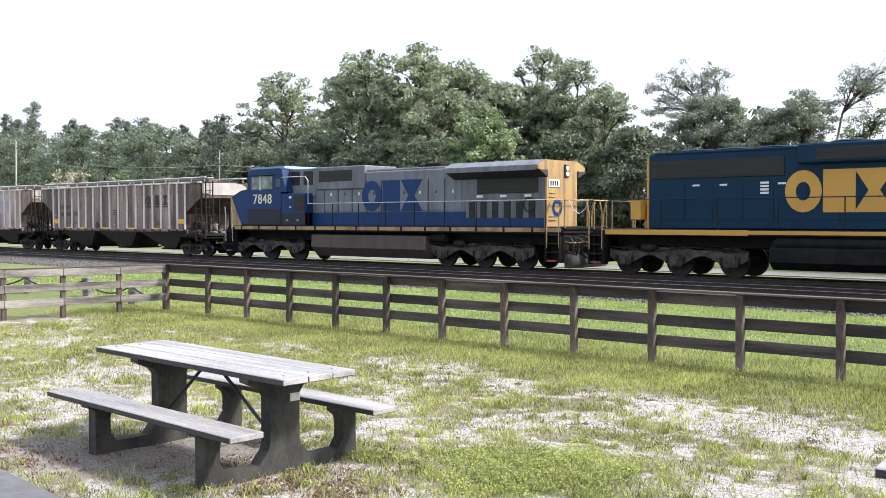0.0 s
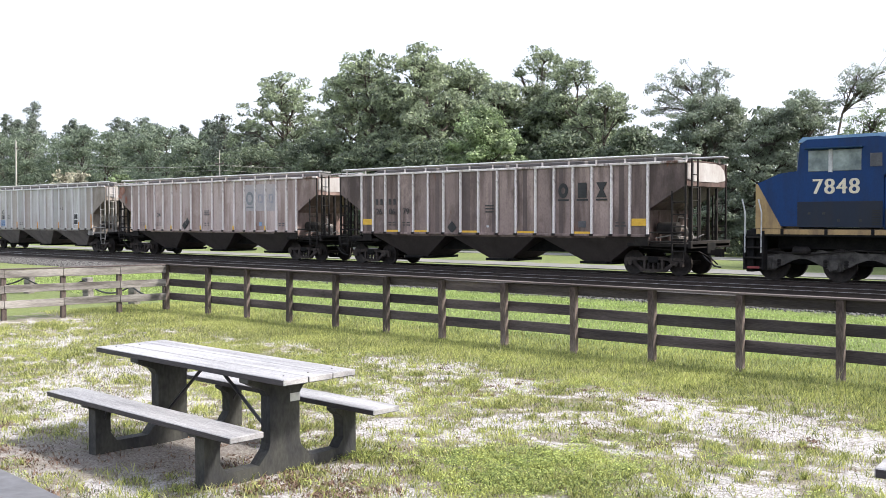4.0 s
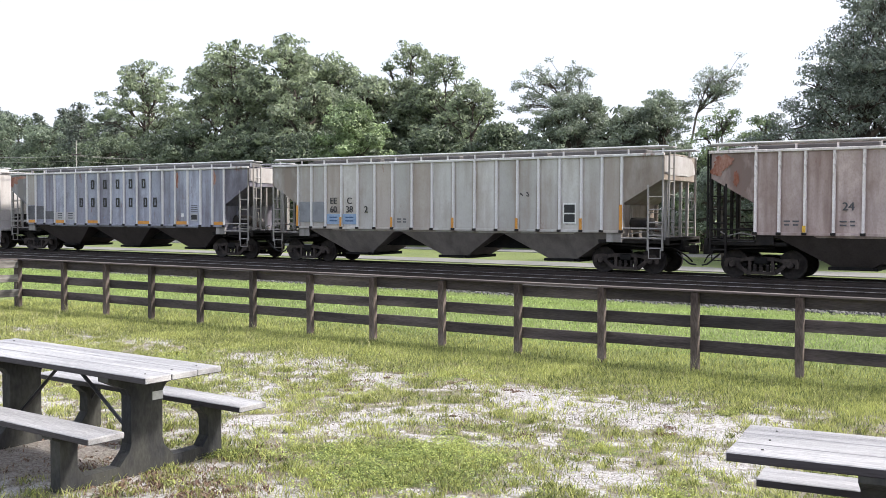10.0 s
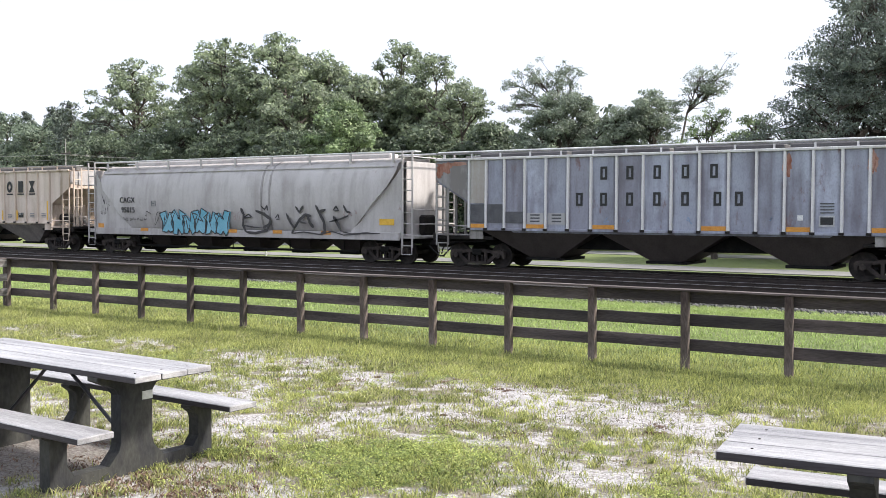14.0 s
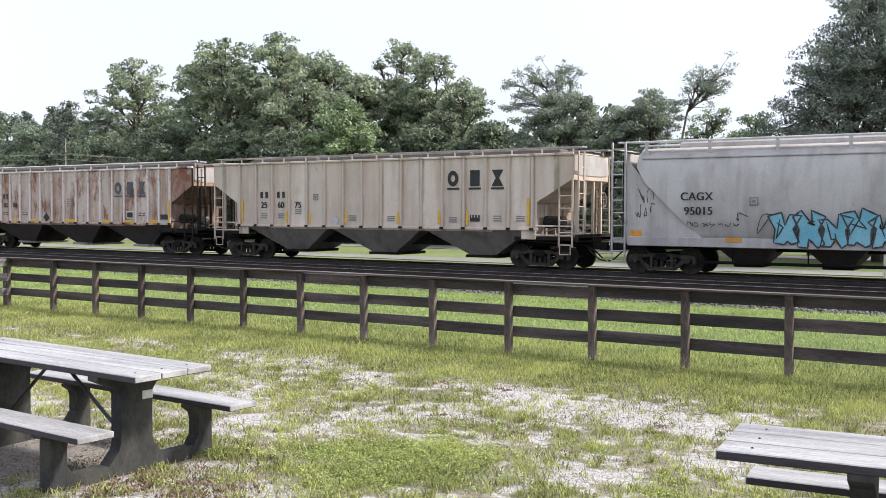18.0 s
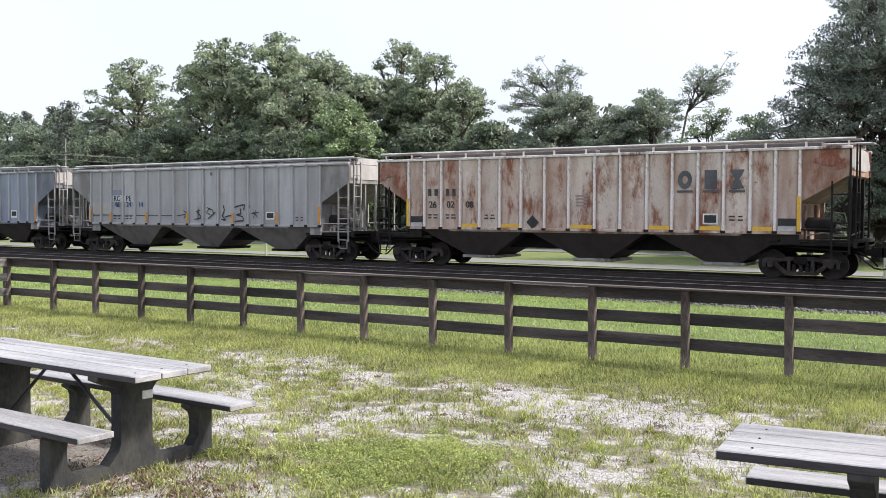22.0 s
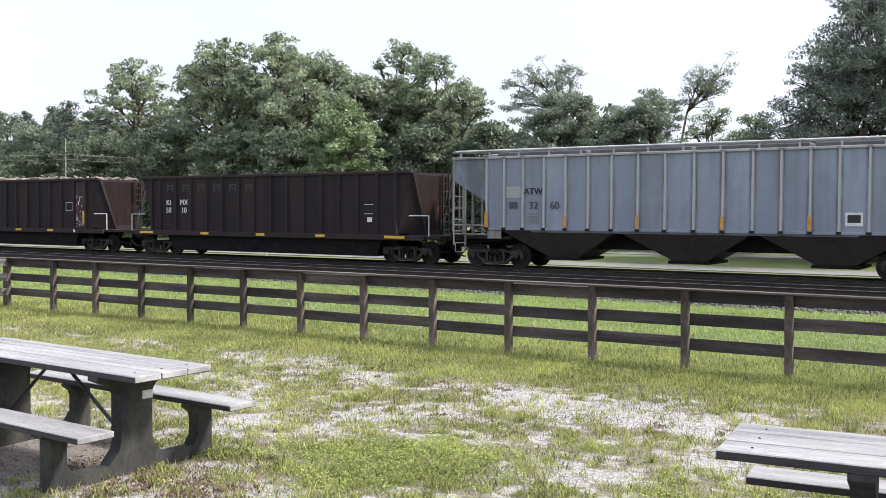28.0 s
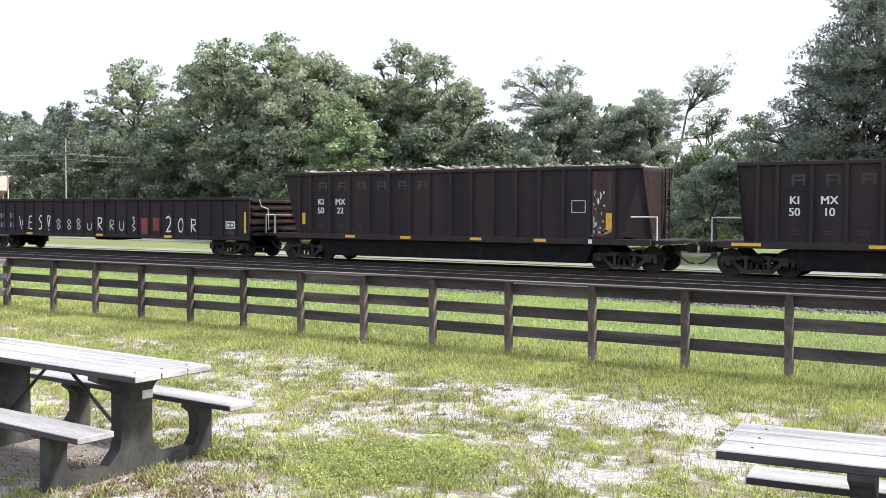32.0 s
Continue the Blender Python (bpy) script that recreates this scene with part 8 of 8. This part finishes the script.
    part("blue_band", Shape().box(5.12, 9.03, -1.064, 1.064, 1.70, 2.04), P_BLUE, car, "blue band along the hood foot")
    # ring of tubes that stands for a round fan cover
    hose = Shape()
    for k in range(16):
        a, b = 6.28319 * k / 16, 6.28319 * (k + 1) / 16
        hose.tube((8.35 + 0.27 * math.cos(a), -1.1, 2.55 + 0.27 * math.sin(a)), (8.35 + 0.27 * math.cos(b), -1.1, 2.55 + 0.27 * math.sin(b)), 0.025, n=5)
    part("fan_ring", hose, STEEL_DARK, car)
    # rear end
    part("rear_end", Shape().prism([(-1.04, 1.70), (1.04, 1.70), (1.04, 3.84), (1.60, 3.90), (1.60, 4.05), (1.05, 4.27), (-1.05, 4.27), (-1.60, 4.05), (-1.60, 3.90), (-1.04, 3.84)], "x", 9.05, 9.14), P_GOLD, car, "dull yellow hood end")
    part("number_board", Shape().soft(9.13, 9.17, -0.95, -0.2, 3.22, 3.52, 0.01), P_DIMWHITE, car, "white number board with bars")
    for y in (-0.8, -0.66, -0.5, -0.36):
        part("number_bar", Shape().box(9.168, 9.176, y - 0.04, y + 0.04, 3.28, 3.46), BLACK, car)
    for z in (1.95, 2.1, 2.85, 3.0):
        part("grab_iron", Shape().tube((9.17, -0.9, z), (9.17, -0.45, z), 0.014, n=5), P_GOLD, car)
    part("headlight", Shape().soft(9.13, 9.20, 0.12, 0.42, 3.62, 4.12, 0.02), BLACK, car)
    for z in (3.75, 3.98):
        part("lamp", Shape().turned([(0.09, 9.19), (0.10, 9.22), (0.05, 9.23)], "x", 12, (0, 0.27, z)), LAMP_GLASS, car)
    ring, n = Shape(), 18
    ring.add([(9.15, -0.35 + q * math.cos(6.28319 * k / n), 2.42 + q * math.sin(6.28319 * k / n)) for q in (0.34, 0.18) for k in range(n)], [(k, (k + 1) % n, n + (k + 1) % n, n + k) for k in range(n)])
    part("emblem", ring, P_BLUE, car, "blue ring emblem")
    part("rear_deck", Shape().soft(9.1, 10.25, -1.45, 1.45, 1.58, 1.69, 0.015), STEEL_BLACK, car)
    for x in (9.35, 10.25):
        part("end_rail", Shape().line([(x, -1.45, 1.65), (x, -1.45, 2.72), (x, 1.45, 2.72), (x, 1.45, 1.65)], 0.026, 6), P_GOLD, car)
    part("pilot", Shape().soft(10.02, 10.14, -1.40, 1.40, 0.62, 1.60, 0.02), STEEL_BLACK, car, "black end plate with hoses")
    part("snow_plate", Shape().prism([(10.14, 0.16), (10.36, 0.14), (10.20, 0.66), (10.10, 0.66)], "y", -1.3, 1.3), P_SKIRT, car, "dark plate low on the end")
    part("front_pilot", Shape().soft(-10.35, -10.1, -1.45, 1.45, 0.28, 1.62, 0.02), STEEL_BLACK, car)
    hung = random.Random(21)
    for k in range(14):
        y, drop, out = -1.25 + 0.17 * k + hung.uniform(-0.05, 0.05), hung.uniform(0.35, 0.85), hung.uniform(0.18, 0.5)
        z = hung.uniform(1.25, 1.5)
        part("hose", Shape().line([(10.12, y, z), (10.16 + out * 0.6, y, z - 0.05), (10.16 + out, y + 0.04, z - 0.45 * drop), (10.16 + out * 0.7, y + 0.1, z - drop), (10.18, y + 0.16, z - 0.85 * drop)], 0.03, 6), TRUCK_GREY if k % 3 == 0 else STEEL_DARK, car)
    part("cable", Shape().line([(10.25, -1.2, 2.68), (10.4, -1.15, 2.35), (10.65, -1.1, 2.18), (10.9, -1.1, 2.35), (11.05, -1.15, 2.6)], 0.02, 6), P_DIMWHITE, car, "pale slack cable at the end")
    part("uncoupling_lever", Shape().line([(10.2, -1.35, 1.15), (10.42, -1.3, 1.1), (10.45, -0.3, 1.12), (10.7, -0.1, 1.0)], 0.022, 6), P_GOLD, car)
    # below the frame
    part("fuel_tank", Shape().prism([(-1.42, 1.28), (1.42, 1.28), (1.45, 0.70), (1.05, 0.30), (-1.05, 0.30), (-1.45, 0.70)], "x", -3.95, 3.25), P_TANKSIDE, car, "long brownish grey fuel tank")
    part("air_tank", Shape().turned([(0.05, 3.35), (0.2, 3.4), (0.2, 4.2), (0.05, 4.25)], "x", 12, (0, -1.15, 1.2)), STEEL_BLACK, car, smooth=50)
    engine_truck(car, -7.58, 2.11, "dark grey three-axle truck")
    engine_truck(car, 5.95, 2.05, "dark grey three-axle truck")
    walkway_rail(car, -4.1, 9.4, [-4.1 + 1.69 * k for k in range(9)], 1.66, 2.72, P_DIMWHITE, "pale walkway handrail")
    part("cab_rail", Shape().line([(-6.0, -1.5, 4.0), (-4.3, -1.5, 4.0), (-4.1, -1.5, 3.8), (-4.1, -1.5, 2.72)], 0.02, 6), P_DIMWHITE, car, "pale bent rail behind the cab")
    steps(car, 9.45, 1, P_GOLD)
    steps(car, -9.75, -1, P_DIMWHITE)
    for s in (-1, 1):
        coupler(car, s * 10.75, s)
    return car


def hood_engine():
    """Deep blue hood engine, its long hood towards -x."""
    car = tagged(new("locomotive"), "deep blue diesel locomotive with gold emblem", "locomotive", "engines of the train")
    movers.append((car, 32.05))
    part("frame", Shape().soft(-10.0, 10.0, -1.48, 1.48, 1.42, 1.62, 0.02).soft(-9.4, 9.4, -0.7, 0.7, 1.0, 1.44, 0.03), STEEL_BLACK, car)
    for s in (-1, 1):
        part("sill_stripe", Shape().box(-9.6, -4.1, s * 1.49 - 0.008, s * 1.49 + 0.008, 1.44, 1.62), P_GOLDMARK, car, "gold sill stripe")
        part("sill_stripe", Shape().box(-4.1, 10.0, s * 1.49 - 0.008, s * 1.49 + 0.008, 1.48, 1.60), P_GOLDMARK, car, "gold sill stripe")
    hood = part("hood", Shape().soft(-8.0, 5.2, -1.0, 1.0, 1.62, 4.28, 0.06), P_NAVY, car, "deep blue long hood")
    part("hood_end", Shape().soft(-8.1, -7.98, -0.95, 0.95, 1.62, 4.1, 0.03), P_GOLDMARK, hood, "yellow edge of the hood end")
    for k in range(12):
        x = -7.6 + 1.05 * k
        part("hood_door", Shape().soft(x, x + 1.0, -1.018, -0.99, 1.95, 3.15, 0.008), P_NAVY, car)
    part("radiator_grille", Shape().soft(-7.9, -3.1, -1.03, -0.98, 3.38, 4.0, 0.01), GRILLE, car)
    part("upper_hood", Shape().soft(-2.6, 5.2, -1.25, 1.25, 3.72, 4.36, 0.05), P_NAVY, car)
    part("upper_grille", Shape().soft(-2.0, 2.6, -1.27, -1.24, 3.82, 4.2, 0.01), GRILLE, car)
    for x in (-6.6, -5.2, -3.7, -1.3, 0.9, 3.2):
        part("roof_fan", Shape().turned([(0.66, 4.20), (0.66, 4.36), (0.60, 4.39), (0.1, 4.41)], "z", 20, (x, 0, 0 if x < -3 else 0.08)), P_NAVY, car, smooth=40)
    part("top_rib", Shape().soft(-7.75, 5.1, -1.03, 1.03, 4.22, 4.30, 0.015), P_NAVY, car)
    emblem(car, [-2.48, -1.36, -0.32], 2.86, -1.025, 1.34, P_GOLDMARK, False, "large gold block emblem", 0.88)
    for x in (-6.3, -5.3, -3.3):
        part("label_plate", Shape().box(x, x + 0.26, -1.03, -1.0, 3.1, 3.16), WHITE, car)
    bars(car, -3.75, 2.8, -1.02, 4, 0.28, 0.07, 0.11, WHITE)
    part("locker", Shape().soft(-8.58, -8.18, -1.25, -0.75, 1.95, 2.68, 0.03), P_GOLDMARK, car, "yellow end locker")
    part("rear_deck", Shape().soft(-9.95, -7.8, -1.45, 1.45, 1.55, 1.64, 0.015), STEEL_BLACK, car)
    part("pilot", Shape().soft(-10.05, -9.93, -1.42, 1.42, 0.4, 1.6, 0.02), STEEL_BLACK, car)
    hung = random.Random(22)
    for k in range(10):
        y, drop, z = -1.2 + 0.22 * k, hung.uniform(0.3, 0.8), hung.uniform(1.2, 1.5)
        part("hose", Shape().line([(-10.04, y, z), (-10.25, y, z - 0.1), (-10.38, y + 0.04, z - 0.5 * drop), (-10.22, y + 0.1, z - drop)], 0.03, 6), TRUCK_GREY if k % 3 == 0 else STEEL_DARK, car)
    for x in (-9.95, -9.2):
        part("end_rail", Shape().line([(x, -1.45, 1.62), (x, -1.45, 2.66), (x, 1.45, 2.66), (x, 1.45, 1.62)], 0.024, 6), P_GOLD, car)
    part("fuel_tank", Shape().prism([(-1.2, 1.25), (1.2, 1.25), (1.45, 1.0), (1.45, 0.6), (1.1, 0.34), (-1.1, 0.34), (-1.45, 0.6), (-1.45, 1.0)], "x", -3.4, 4.0), STEEL_BLACK, car, "long black fuel tank")
    part("air_tank", Shape().turned([(0.08, -3.3), (0.2, -3.2), (0.2, 2.5), (0.08, 2.6)], "x", 12, (0, -1.25, 1.22)), STEEL_BLACK, car, smooth=50)
    cab = part("cab", Shape().soft(5.2, 7.6, -1.45, 1.45, 1.62, 4.4, 0.06), P_NAVY, car)
    part("cab_window", Shape().soft(5.7, 7.0, -1.47, -1.44, 3.2, 3.9, 0.03), GLASS, cab)
    part("nose", Shape().soft(7.6, 9.2, -0.95, 0.95, 1.62, 3.0, 0.06), P_GOLDMARK, car)
    engine_truck(car, -6.85, 2.0, "black three-axle truck")
    engine_truck(car, 6.6, 2.0, "black three-axle truck")
    walkway_rail(car, -9.3, 5.2, [-9.3 + 2.07 * k for k in range(8)], 1.62, 2.66, P_NAVY, "dark blue walkway handrail")
    steps(car, -9.5, -1, P_GOLD)
    for s in (-1, 1):
        coupler(car, s * 10.45, s)
    return car


P_REAR = car_paint("sooty_grey_engine_paint", (0.135, 0.145, 0.172), (0.032, 0.032, 0.035), 0.0, 0.8, 0.5)
P_PANEL = car_paint("dark_blue_panel_paint", (0.017, 0.024, 0.042), (0.026, 0.026, 0.030), 0.0, 0.6, 0.5, gloss=0.2)
P_TANKSIDE = car_paint("dusty_tank_paint", (0.095, 0.074, 0.066), (0.055, 0.042, 0.037), 0.0, 0.6, 0.6, gloss=0.2)
P_SKIRT = car_paint("dark_grey_engine_paint", (0.042, 0.038, 0.040), (0.026, 0.022, 0.021), 0.0, 0.4, 0.55)
road_engine()
hood_engine()


# ---- what moves ----
# seconds and metres run since six seconds
RUN = [(0.0, -41.47), (1.0, -34.55), (2.0, -27.68), (3.0, -20.74), (4.5, -10.35), (6.0, 0.0), (7.0, 6.98), (8.0, 13.93), (9.5, 24.1), (11.0, 34.3),
       (12.0, 41.03), (13.0, 47.88), (14.0, 54.66), (15.5, 64.75), (17.0, 74.84), (18.0, 81.70), (19.0, 88.49), (20.0, 95.30), (21.0, 102.15),
       (22.0, 109.0), (23.0, 115.80), (24.0, 122.57), (25.0, 129.44), (26.5, 139.4), (28.0, 149.46), (29.0, 156.32), (30.0, 163.23), (31.0, 170.16), (32.0, 176.75)]


def run_at(t):
    return float(np.interp(t, [a for a, _ in RUN], [b for _, b in RUN]))


def motions():
    for thing, place in movers:
        walk(thing, [(t, pose(place + d, FAR_TRACK, RAIL_TOP)) for t, d in RUN])
    ticks = [k / 15 for k in range(481)]
    turns = {}
    for wheel, along, r in spinners:
        if r not in turns:
            turns[r] = [math.degrees(run_at(t) / r) for t in ticks]
        walk(wheel, [(t, pose(along, 0, r, 0, a, 0)) for t, a in zip(ticks, turns[r])])


motions()
